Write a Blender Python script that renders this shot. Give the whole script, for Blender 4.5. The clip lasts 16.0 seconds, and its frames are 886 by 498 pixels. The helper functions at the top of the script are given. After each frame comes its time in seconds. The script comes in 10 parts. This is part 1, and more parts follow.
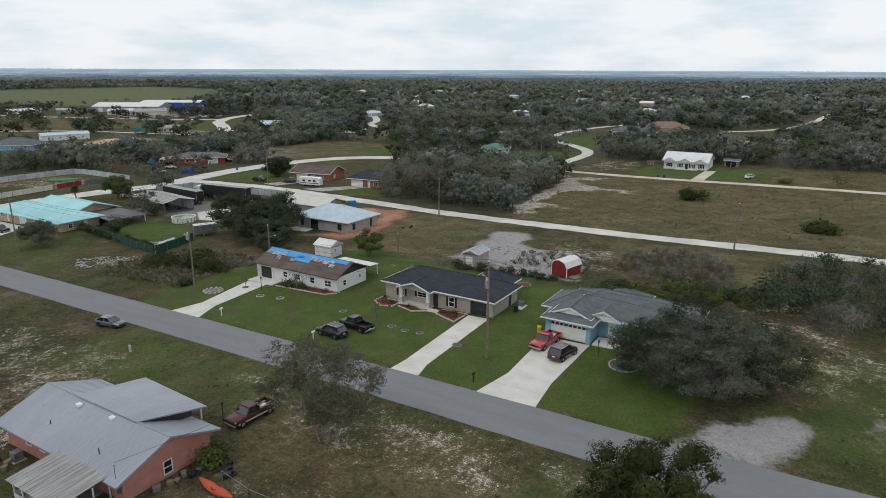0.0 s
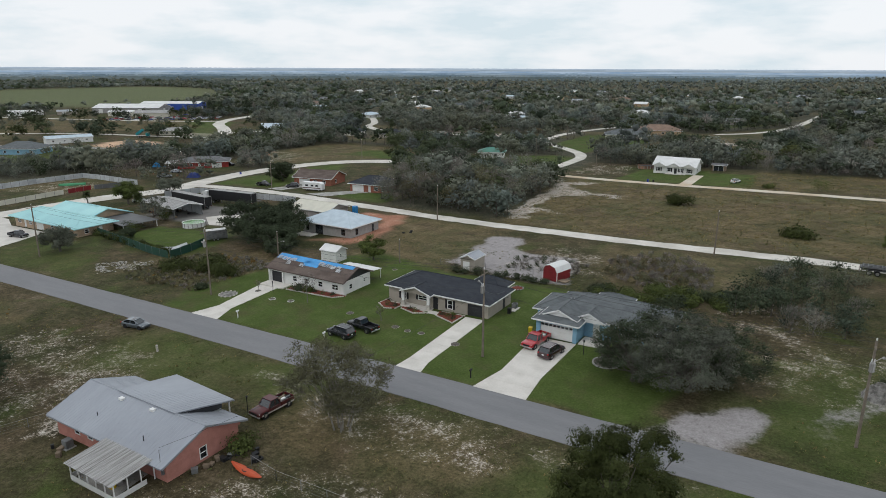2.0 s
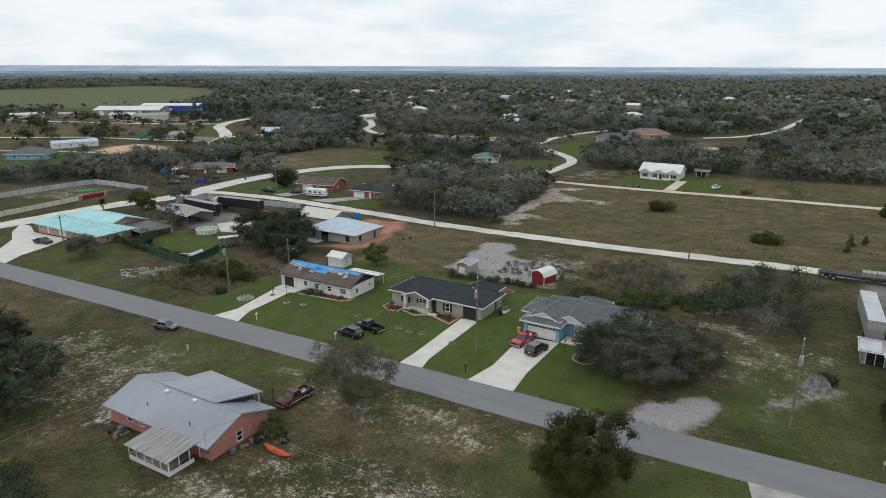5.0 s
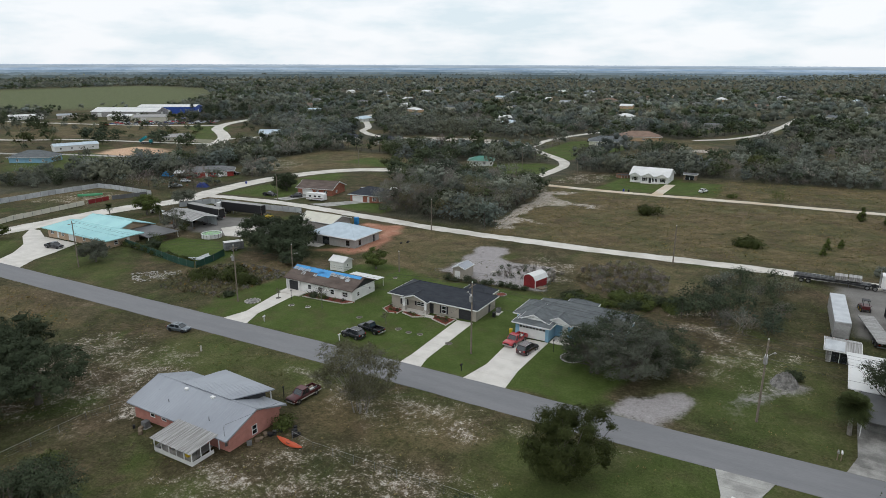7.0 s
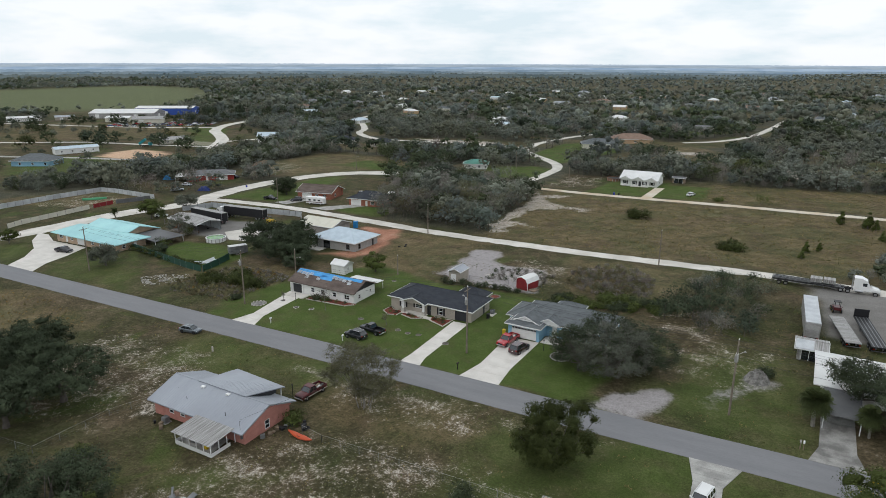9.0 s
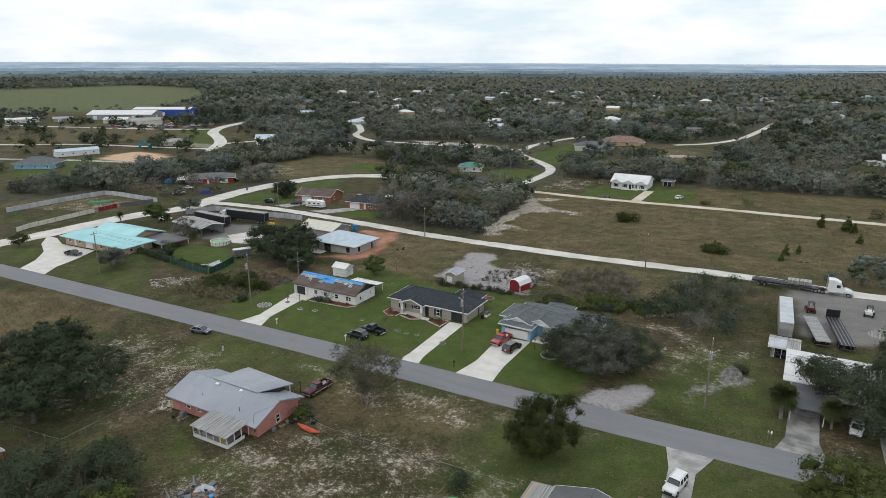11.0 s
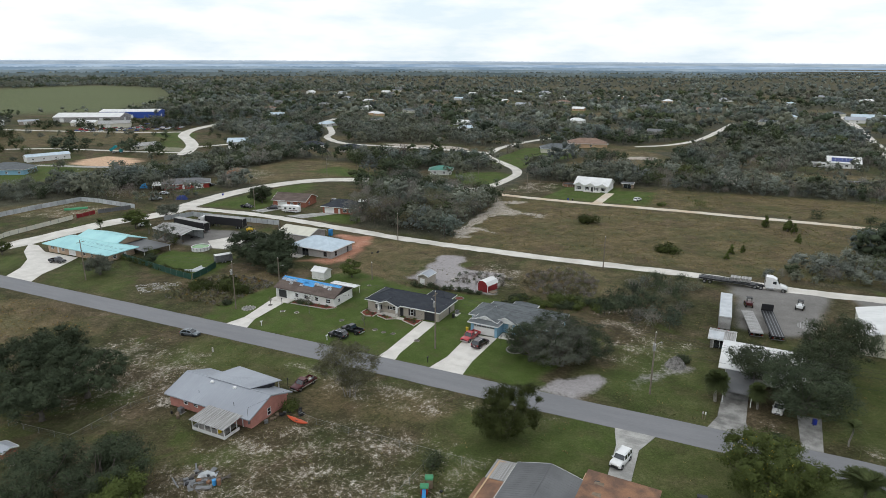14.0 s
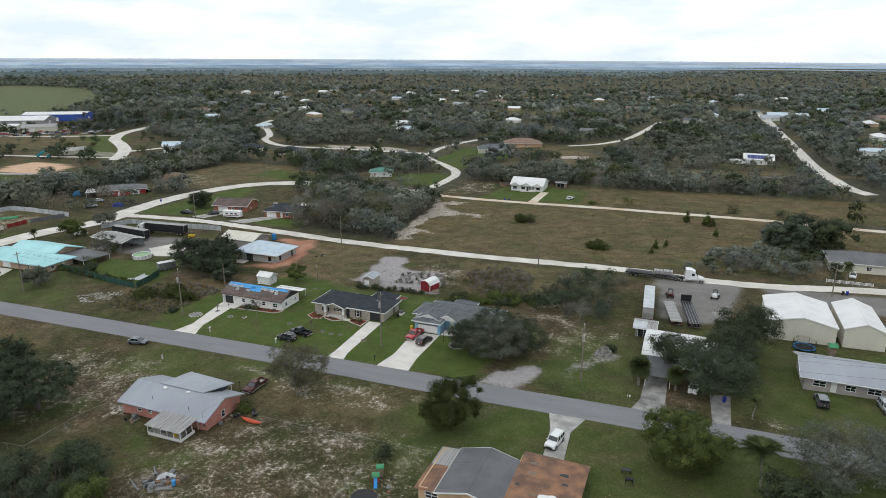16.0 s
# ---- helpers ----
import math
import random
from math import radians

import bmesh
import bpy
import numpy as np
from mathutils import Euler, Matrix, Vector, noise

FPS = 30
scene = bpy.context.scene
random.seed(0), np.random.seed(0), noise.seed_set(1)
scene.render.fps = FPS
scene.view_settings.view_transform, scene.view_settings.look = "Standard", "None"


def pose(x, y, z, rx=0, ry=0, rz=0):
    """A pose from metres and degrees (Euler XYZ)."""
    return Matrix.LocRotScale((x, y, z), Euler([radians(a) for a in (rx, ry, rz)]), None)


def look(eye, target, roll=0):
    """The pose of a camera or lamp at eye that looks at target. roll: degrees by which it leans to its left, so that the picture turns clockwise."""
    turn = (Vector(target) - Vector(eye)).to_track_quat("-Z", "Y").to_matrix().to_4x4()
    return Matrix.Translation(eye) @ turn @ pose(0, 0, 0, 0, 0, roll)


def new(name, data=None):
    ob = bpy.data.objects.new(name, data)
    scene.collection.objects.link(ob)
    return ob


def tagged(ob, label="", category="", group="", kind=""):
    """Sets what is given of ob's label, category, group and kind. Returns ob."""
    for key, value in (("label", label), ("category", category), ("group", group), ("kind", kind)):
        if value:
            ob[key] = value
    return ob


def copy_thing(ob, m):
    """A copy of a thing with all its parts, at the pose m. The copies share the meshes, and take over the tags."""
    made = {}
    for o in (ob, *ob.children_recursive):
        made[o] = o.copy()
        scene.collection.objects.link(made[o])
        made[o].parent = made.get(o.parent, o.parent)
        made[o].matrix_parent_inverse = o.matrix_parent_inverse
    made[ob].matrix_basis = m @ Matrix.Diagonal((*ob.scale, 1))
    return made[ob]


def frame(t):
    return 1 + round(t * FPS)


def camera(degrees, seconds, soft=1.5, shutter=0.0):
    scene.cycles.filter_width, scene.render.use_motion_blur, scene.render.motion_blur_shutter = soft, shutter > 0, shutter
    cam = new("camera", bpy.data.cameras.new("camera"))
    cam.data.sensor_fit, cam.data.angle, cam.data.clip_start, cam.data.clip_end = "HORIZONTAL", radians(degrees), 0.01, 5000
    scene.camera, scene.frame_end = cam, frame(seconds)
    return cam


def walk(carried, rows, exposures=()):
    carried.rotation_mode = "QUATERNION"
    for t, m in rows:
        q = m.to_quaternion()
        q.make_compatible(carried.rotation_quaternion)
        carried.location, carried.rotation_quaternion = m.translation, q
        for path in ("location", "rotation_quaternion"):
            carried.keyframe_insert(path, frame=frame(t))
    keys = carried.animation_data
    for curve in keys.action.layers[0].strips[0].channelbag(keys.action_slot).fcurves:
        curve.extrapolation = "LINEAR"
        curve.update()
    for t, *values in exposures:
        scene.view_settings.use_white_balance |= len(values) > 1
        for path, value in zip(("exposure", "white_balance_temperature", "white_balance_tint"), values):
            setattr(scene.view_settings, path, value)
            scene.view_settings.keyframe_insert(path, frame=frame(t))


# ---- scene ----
import itertools

# the flight: seconds, place, yaw, pitch, lean
cam = camera(68.50, 16.0, soft=0.4)
PATH = [
    (0, 39.688, -60.271, 35.500, 31.196, -15.442, 0.229),
    (0.5, 40.604, -61.974, 36.472, 31.108, -15.464, 0.242),
    (1, 41.494, -63.674, 37.386, 31.033, -15.521, 0.256),
    (1.5, 42.389, -65.407, 38.256, 30.939, -15.565, 0.249),
    (2, 43.322, -67.122, 39.149, 30.885, -15.614, 0.229),
    (2.5, 44.318, -68.832, 40.070, 30.845, -15.655, 0.233),
    (3, 45.258, -70.547, 40.995, 30.810, -15.698, 0.235),
    (3.5, 46.158, -72.204, 41.867, 30.747, -15.741, 0.224),
    (4, 47.081, -73.878, 42.738, 30.676, -15.785, 0.214),
    (6.5, 51.234, -81.550, 47.090, 30.180, -15.964, 0.189),
    (7, 52.049, -83.063, 47.947, 30.078, -16.004, 0.198),
    (7.5, 52.837, -84.565, 48.829, 29.964, -16.044, 0.195),
    (8, 53.604, -86.099, 49.688, 29.863, -16.083, 0.200),
    (8.5, 54.380, -87.590, 50.513, 29.757, -16.108, 0.208),
    (9, 55.135, -89.101, 51.309, 29.636, -16.127, 0.197),
    (11.5, 59.090, -96.951, 55.499, 29.053, -16.286, 0.247),
    (12, 59.929, -98.530, 56.294, 28.877, -16.310, 0.255),
    (12.5, 60.777, -100.142, 57.090, 28.649, -16.339, 0.270),
    (13, 61.585, -101.780, 57.900, 28.301, -16.372, 0.289),
    (13.5, 62.356, -103.430, 58.731, 27.580, -16.412, 0.290),
    (14, 63.114, -105.090, 59.563, 26.515, -16.448, 0.288),
    (14.5, 63.859, -106.765, 60.383, 25.394, -16.495, 0.300),
    (15, 64.572, -108.421, 61.170, 24.189, -16.537, 0.316),
    (15.5, 65.204, -109.998, 61.931, 22.811, -16.567, 0.334),
    (16, 65.846, -111.489, 62.667, 21.162, -16.596, 0.343),
]
walk(cam, [(t, pose(x, y, z, 90 + pitch, 0, yaw) @ pose(0, 0, 0, 0, 0, lean)) for t, x, y, z, yaw, pitch, lean in PATH], exposures=((0.0, -0.27, 6300, 10), (7.0, -0.17, 6300, 10), (16.0, -0.02, 6300, 10)))

# ---- light: a bright, mostly clouded sky with a weak, wide sun ----
SUN_UP, SUN_ROUND = 48.0, 200.0
world = bpy.data.worlds.new("sky")
scene.world = world
world.use_nodes = True
wn, wl = world.node_tree.nodes, world.node_tree.links
wn.clear()
w_out = wn.new("ShaderNodeOutputWorld")
w_bg = wn.new("ShaderNodeBackground")
w_sky = wn.new("ShaderNodeTexSky")
w_sky.sky_type = "NISHITA"
w_sky.sun_disc = False
w_sky.sun_elevation = radians(SUN_UP)
w_sky.sun_rotation = radians(SUN_ROUND)
w_map = wn.new("ShaderNodeMapping")
w_co = wn.new("ShaderNodeTexCoord")
w_map.inputs["Scale"].default_value = (3.2, 3.2, 13.0)
w_map.inputs["Location"].default_value = (4.3, 1.2, 0.4)
w_noise = wn.new("ShaderNodeTexNoise")
w_noise.inputs["Scale"].default_value = 2.1
w_noise.inputs["Detail"].default_value = 8.0
w_noise.inputs["Roughness"].default_value = 0.55
w_ramp = wn.new("ShaderNodeValToRGB")
w_ramp.color_ramp.elements[0].position = 0.34
w_ramp.color_ramp.elements[0].color = (7.5, 8.4, 8.8, 1)
w_ramp.color_ramp.elements[1].position = 0.57
w_ramp.color_ramp.elements[1].color = (9.7, 9.8, 9.85, 1)
w_mix = wn.new("ShaderNodeMix")
w_mix.data_type = "RGBA"
w_mix.inputs["Factor"].default_value = 0.93
wl.new(w_co.outputs["Generated"], w_map.inputs["Vector"])
wl.new(w_map.outputs["Vector"], w_noise.inputs["Vector"])
wl.new(w_noise.outputs["Fac"], w_ramp.inputs["Fac"])
wl.new(w_sky.outputs["Color"], w_mix.inputs["A"])
wl.new(w_ramp.outputs["Color"], w_mix.inputs["B"])
wl.new(w_mix.outputs["Result"], w_bg.inputs["Color"])
w_bg.inputs["Strength"].default_value = 0.115
wl.new(w_bg.outputs["Background"], w_out.inputs["Surface"])
sun = new("sun", bpy.data.lights.new("sun", "SUN"))
sun.data.energy, sun.data.angle, sun.data.color = 0.55, radians(14), (1.0, 0.96, 0.9)
_a, _e = radians(SUN_ROUND), radians(SUN_UP)
sun.matrix_world = look((math.sin(_a) * math.cos(_e) * 300, math.cos(_a) * math.cos(_e) * 300, math.sin(_e) * 300), (0, 0, 0))


# ---- materials ----
def mat(name, c1, c2=None, scale=1.0, rough=0.8, metal=0.0, bump=0.0, fine=0.12, spec=0.3, island=0.0, obj=0.0, trans=0.0, coat=0.0, stretch=None):
    """A surface of two tones in patches of about 1/scale metres, with fine grain, relief and a little change from piece to piece."""
    m = bpy.data.materials.new(name)
    m.use_nodes = True
    n, l = m.node_tree.nodes, m.node_tree.links
    b = n["Principled BSDF"]
    b.inputs["Roughness"].default_value = rough
    b.inputs["Metallic"].default_value = metal
    b.inputs["Specular IOR Level"].default_value = spec
    b.inputs["Transmission Weight"].default_value = trans
    b.inputs["Coat Weight"].default_value = coat
    c2 = c2 or tuple(v * 0.8 for v in c1)
    co = n.new("ShaderNodeTexCoord")
    vec = co.outputs["Object"]
    if stretch:
        mp = n.new("ShaderNodeMapping")
        mp.inputs["Scale"].default_value = stretch
        l.new(vec, mp.inputs["Vector"])
        vec = mp.outputs["Vector"]
    big, small = n.new("ShaderNodeTexNoise"), n.new("ShaderNodeTexNoise")
    big.inputs["Scale"].default_value, big.inputs["Detail"].default_value = scale, 5.0
    small.inputs["Scale"].default_value, small.inputs["Detail"].default_value = scale * 14, 3.0
    l.new(vec, big.inputs["Vector"])
    l.new(vec, small.inputs["Vector"])
    ramp = n.new("ShaderNodeValToRGB")
    ramp.color_ramp.elements[0].position, ramp.color_ramp.elements[1].position = 0.38, 0.62
    ramp.color_ramp.elements[0].color, ramp.color_ramp.elements[1].color = (*c1, 1), (*c2, 1)
    l.new(big.outputs["Fac"], ramp.inputs["Fac"])
    hsv = n.new("ShaderNodeHueSaturation")
    l.new(ramp.outputs["Color"], hsv.inputs["Color"])
    val = n.new("ShaderNodeMapRange")
    val.inputs["From Min"].default_value, val.inputs["From Max"].default_value = 0.25, 0.75
    val.inputs["To Min"].default_value, val.inputs["To Max"].default_value = 1 - fine, 1 + fine
    l.new(small.outputs["Fac"], val.inputs["Value"])
    last = val.outputs["Result"]
    for amount, node, out in ((island, "ShaderNodeNewGeometry", "Random Per Island"), (obj, "ShaderNodeObjectInfo", "Random")):
        if amount:
            src = n.new(node)
            mr = n.new("ShaderNodeMapRange")
            mr.inputs["To Min"].default_value, mr.inputs["To Max"].default_value = 1 - amount, 1 + amount
            l.new(src.outputs[out], mr.inputs["Value"])
            mul = n.new("ShaderNodeMath")
            mul.operation = "MULTIPLY"
            l.new(last, mul.inputs[0])
            l.new(mr.outputs["Result"], mul.inputs[1])
            last = mul.outputs[0]
    if island:
        # each tree and each tuft of it has a tone and a warmth of its own
        for name_, socket, base, gain in (("tint", "Value", 1.0, 1.0), ("warm", "Hue", 0.5, -0.035), ("warm", "Saturation", 1.0, 0.3)):
            at_, mr = n.new("ShaderNodeAttribute"), n.new("ShaderNodeMath")
            at_.attribute_name = name_
            mr.operation = "MULTIPLY_ADD"
            mr.inputs[1].default_value, mr.inputs[2].default_value = gain, base
            l.new(at_.outputs["Fac"], mr.inputs[0])
            if socket == "Value":
                mul = n.new("ShaderNodeMath")
                mul.operation = "MULTIPLY"
                l.new(last, mul.inputs[0])
                l.new(mr.outputs[0], mul.inputs[1])
                last = mul.outputs[0]
            else:
                l.new(mr.outputs[0], hsv.inputs[socket])
    l.new(last, hsv.inputs["Value"])
    l.new(hsv.outputs["Color"], b.inputs["Base Color"])
    if bump:
        bp = n.new("ShaderNodeBump")
        bp.inputs["Strength"].default_value, bp.inputs["Distance"].default_value = bump, 0.05
        l.new(small.outputs["Fac"], bp.inputs["Height"])
        l.new(bp.outputs["Normal"], b.inputs["Normal"])
    return m


def leafy(m, share=0.34):
    """Lets light through a leaf material."""
    n, l = m.node_tree.nodes, m.node_tree.links
    b = n["Principled BSDF"]
    t, x = n.new("ShaderNodeBsdfTranslucent"), n.new("ShaderNodeMixShader")
    x.inputs["Fac"].default_value = share
    l.new(b.inputs["Base Color"].links[0].from_socket, t.inputs["Color"])
    l.new(b.outputs["BSDF"], x.inputs[1])
    l.new(t.outputs["BSDF"], x.inputs[2])
    l.new(x.outputs["Shader"], n["Material Output"].inputs["Surface"])


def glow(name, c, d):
    """Far haze painted as emission, in two tones that drift along the horizon."""
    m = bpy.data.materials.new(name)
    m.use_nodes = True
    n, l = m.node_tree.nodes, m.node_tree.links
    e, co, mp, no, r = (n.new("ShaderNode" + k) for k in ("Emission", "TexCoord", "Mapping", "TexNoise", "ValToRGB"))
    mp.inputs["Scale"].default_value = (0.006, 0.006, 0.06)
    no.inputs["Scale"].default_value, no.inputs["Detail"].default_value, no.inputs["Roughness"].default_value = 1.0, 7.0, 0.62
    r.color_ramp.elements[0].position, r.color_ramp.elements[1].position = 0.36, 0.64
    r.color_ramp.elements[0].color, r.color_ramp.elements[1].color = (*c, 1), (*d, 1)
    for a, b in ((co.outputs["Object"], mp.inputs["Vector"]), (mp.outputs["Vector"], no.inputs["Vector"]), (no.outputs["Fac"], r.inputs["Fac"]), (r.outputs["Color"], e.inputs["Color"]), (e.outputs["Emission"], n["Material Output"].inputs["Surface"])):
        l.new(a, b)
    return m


M = {
    "asphalt": mat("asphalt", (0.205, 0.205, 0.212), (0.186, 0.187, 0.195), 0.25, 0.9, bump=0.1, fine=0.07, stretch=(0.3, 2.2, 1)),
    "limerock": mat("limerock", (0.63, 0.60, 0.55), (0.51, 0.482, 0.432), 0.18, 0.95, bump=0.3, fine=0.09),
    "tanroad": mat("tan_road", (0.50, 0.40, 0.29), (0.58, 0.53, 0.45), 0.1, 0.95, bump=0.3, fine=0.12),
    "concrete": mat("concrete", (0.645, 0.612, 0.565), (0.555, 0.525, 0.480), 0.35, 0.85, bump=0.1, fine=0.06),
    "oldconcrete": mat("old_concrete", (0.42, 0.41, 0.385), (0.26, 0.255, 0.24), 0.45, 0.9, bump=0.2, fine=0.14),
    "stainedconcrete": mat("stained_concrete", (0.33, 0.32, 0.30), (0.17, 0.165, 0.155), 0.5, 0.9, bump=0.2, fine=0.2),
    "white": mat("white_paint", (0.74, 0.74, 0.72), (0.68, 0.68, 0.66), 0.7, 0.6, fine=0.03),
    "cream": mat("cream_siding", (0.60, 0.58, 0.49), (0.55, 0.53, 0.45), 0.5, 0.6, fine=0.04),
    "tan": mat("tan_stucco", (0.36, 0.325, 0.275), (0.32, 0.29, 0.245), 0.6, 0.85, bump=0.2, fine=0.05),
    "blue": mat("light_blue_stucco", (0.24, 0.42, 0.56), (0.21, 0.38, 0.51), 0.6, 0.8, bump=0.15, fine=0.04),
    "pink": mat("salmon_brick_paint", (0.47, 0.215, 0.175), (0.40, 0.18, 0.145), 1.1, 0.85, bump=0.3, fine=0.1),
    "brick": mat("red_brick", (0.30, 0.12, 0.075), (0.24, 0.09, 0.06), 1.3, 0.85, bump=0.3, fine=0.15),
    "redpaint": mat("red_paint", (0.32, 0.045, 0.035), (0.26, 0.035, 0.03), 0.9, 0.6, fine=0.08),
    "barnred": mat("barn_red", (0.22, 0.022, 0.025), (0.17, 0.018, 0.02), 0.9, 0.6, fine=0.08),
    "block": mat("grey_block", (0.36, 0.35, 0.335), (0.30, 0.295, 0.285), 0.8, 0.95, bump=0.3, fine=0.1),
    "peach": mat("peach_stucco", (0.52, 0.36, 0.22), (0.46, 0.32, 0.20), 0.6, 0.85, bump=0.15, fine=0.05),
    "tealwall": mat("tan_pink_block", (0.45, 0.33, 0.23), (0.38, 0.28, 0.20), 0.6, 0.85, bump=0.15, fine=0.06),
    "greywall": mat("taupe_stucco", (0.34, 0.31, 0.29), (0.30, 0.275, 0.26), 0.6, 0.85, bump=0.15, fine=0.05),
    "dkshingle": mat("charcoal_shingle", (0.040, 0.045, 0.054), (0.029, 0.033, 0.042), 0.6, 0.9, bump=0.6, fine=0.28, stretch=(1, 2.5, 2.5)),
    "greyshingle": mat("grey_shingle", (0.135, 0.147, 0.152), (0.098, 0.107, 0.114), 0.6, 0.9, bump=0.6, fine=0.22, stretch=(1, 2.5, 2.5)),
    "brownshingle": mat("brown_shingle", (0.135, 0.105, 0.09), (0.088, 0.066, 0.057), 0.45, 0.9, bump=0.6, fine=0.25, stretch=(0.7, 1.6, 1.6)),
    "tanshingle": mat("tan_shingle", (0.24, 0.165, 0.125), (0.19, 0.13, 0.10), 0.5, 0.9, bump=0.5, fine=0.2),
    "metalroof": mat("grey_metal_roof", (0.345, 0.365, 0.400), (0.295, 0.312, 0.345), 0.22, 0.45, metal=0.25, fine=0.04, stretch=(1, 0.3, 0.3)),
    "lightroof": mat("pale_blue_underlay", (0.50, 0.58, 0.64), (0.42, 0.50, 0.56), 0.5, 0.55, fine=0.06),
    "tealroof": mat("pale_teal_metal_roof", (0.40, 0.68, 0.68), (0.34, 0.60, 0.62), 0.2, 0.45, metal=0.1, fine=0.04),
    "greenroof": mat("green_metal_roof", (0.06, 0.20, 0.15), (0.05, 0.16, 0.12), 0.3, 0.45, fine=0.06),
    "whiteroof": mat("white_metal_roof", (0.69, 0.69, 0.675), (0.61, 0.61, 0.60), 0.25, 0.5, fine=0.03),
    "darkmetalroof": mat("weathered_grey_roof", (0.145, 0.147, 0.15), (0.115, 0.117, 0.12), 0.3, 0.6, metal=0.15, fine=0.05),
    "rust": mat("rust_brown_roofing", (0.27, 0.145, 0.085), (0.14, 0.085, 0.06), 0.45, 0.85, fine=0.15, bump=0.2),
    "galv": mat("streaked_galvanised_sheet", (0.40, 0.395, 0.385), (0.22, 0.21, 0.20), 1.6, 0.55, metal=0.3, fine=0.16, stretch=(3.4, 0.16, 0.3)),
    "tarp": mat("blue_tarp", (0.07, 0.32, 0.66), (0.05, 0.26, 0.56), 0.9, 0.4, bump=0.4, fine=0.08),
    "darktarp": mat("dark_blue_tarp", (0.02, 0.04, 0.18), (0.015, 0.03, 0.14), 0.9, 0.4, bump=0.4),
    "glass": mat("window_glass", (0.05, 0.06, 0.07), (0.04, 0.05, 0.06), 1.0, 0.06, fine=0.0, spec=0.6, trans=0.55),
    "black": mat("black_plastic", (0.016, 0.016, 0.018), (0.02, 0.02, 0.022), 2.0, 0.5, fine=0.1),
    "darkdoor": mat("charcoal_door", (0.035, 0.037, 0.04), (0.03, 0.031, 0.034), 1.0, 0.5, fine=0.05),
    "rubber": mat("tyre_rubber", (0.02, 0.02, 0.02), (0.028, 0.028, 0.028), 3.0, 0.85),
    "chrome": mat("bright_metal", (0.55, 0.55, 0.56), (0.45, 0.45, 0.46), 2.0, 0.3, metal=0.9, fine=0.04),
    "steel": mat("dull_steel", (0.23, 0.235, 0.24), (0.16, 0.165, 0.17), 1.0, 0.55, metal=0.5, fine=0.1),
    "silver": mat("silver_car_paint", (0.40, 0.43, 0.46), (0.37, 0.40, 0.43), 0.7, 0.3, metal=0.5, fine=0.02, coat=1.0, spec=0.5),
    "greycar": mat("slate_car_paint", (0.12, 0.14, 0.16), (0.10, 0.12, 0.14), 0.7, 0.28, metal=0.4, fine=0.02, coat=1.0, spec=0.5),
    "blackcar": mat("black_car_paint", (0.010, 0.011, 0.014), (0.012, 0.013, 0.017), 0.7, 0.15, fine=0.02, coat=0.4, spec=0.4),
    "redcar": mat("red_car_paint", (0.42, 0.012, 0.02), (0.37, 0.011, 0.018), 0.7, 0.28, fine=0.02, coat=1.0, spec=0.5),
    "maroon": mat("faded_maroon_paint", (0.085, 0.014, 0.015), (0.06, 0.014, 0.015), 0.8, 0.4, fine=0.04, coat=0.35),
    "darkred": mat("dark_red_car_paint", (0.032, 0.006, 0.009), (0.026, 0.005, 0.007), 0.7, 0.25, fine=0.02, coat=1.0, spec=0.5),
    "whitecar": mat("white_car_paint", (0.72, 0.72, 0.71), (0.68, 0.68, 0.67), 0.7, 0.3, fine=0.02, coat=1.0, spec=0.5),
    "bluecar": mat("blue_car_paint", (0.03, 0.06, 0.22), (0.025, 0.05, 0.19), 0.7, 0.3, fine=0.02, coat=1.0, spec=0.5),
    "bluepaint": mat("bright_blue_sheet", (0.035, 0.085, 0.36), (0.03, 0.07, 0.30), 0.4, 0.5, fine=0.05),
    "lamp_red": mat("red_lens", (0.30, 0.01, 0.01), (0.26, 0.01, 0.01), 3.0, 0.25, coat=0.5),
    "lamp_clear": mat("clear_lens", (0.60, 0.60, 0.58), (0.52, 0.52, 0.50), 3.0, 0.15, coat=0.5),
    "orange": mat("orange_plastic", (0.50, 0.085, 0.03), (0.42, 0.07, 0.025), 1.2, 0.45, fine=0.06),
    "yellow": mat("yellow_plastic", (0.60, 0.42, 0.02), (0.55, 0.38, 0.02), 1.2, 0.5),
    "binblue": mat("blue_plastic", (0.02, 0.04, 0.30), (0.02, 0.035, 0.26), 1.2, 0.5),
    "skyblue": mat("sky_blue_plastic", (0.03, 0.22, 0.50), (0.03, 0.20, 0.46), 1.2, 0.45),
    "green": mat("green_plastic", (0.06, 0.25, 0.12), (0.05, 0.21, 0.10), 1.2, 0.5),
    "greenmetal": mat("dark_green_sheet", (0.025, 0.075, 0.055), (0.02, 0.06, 0.045), 0.6, 0.5, fine=0.1),
    "tealpaint": mat("teal_paint", (0.02, 0.24, 0.27), (0.02, 0.20, 0.23), 0.6, 0.5),
    "fencegrey": mat("pale_grey_sheet", (0.50, 0.52, 0.535), (0.40, 0.42, 0.44), 0.5, 0.5, metal=0.2, fine=0.1, obj=0.12),
    "wood": mat("weathered_wood", (0.23, 0.175, 0.125), (0.16, 0.125, 0.09), 1.4, 0.9, bump=0.3, fine=0.2, obj=0.1),
    "pole": mat("pole_wood", (0.21, 0.175, 0.14), (0.15, 0.125, 0.10), 0.9, 0.9, bump=0.3, fine=0.15),
    "wire": mat("cable", (0.05, 0.05, 0.05), None, 1.0, 0.6),
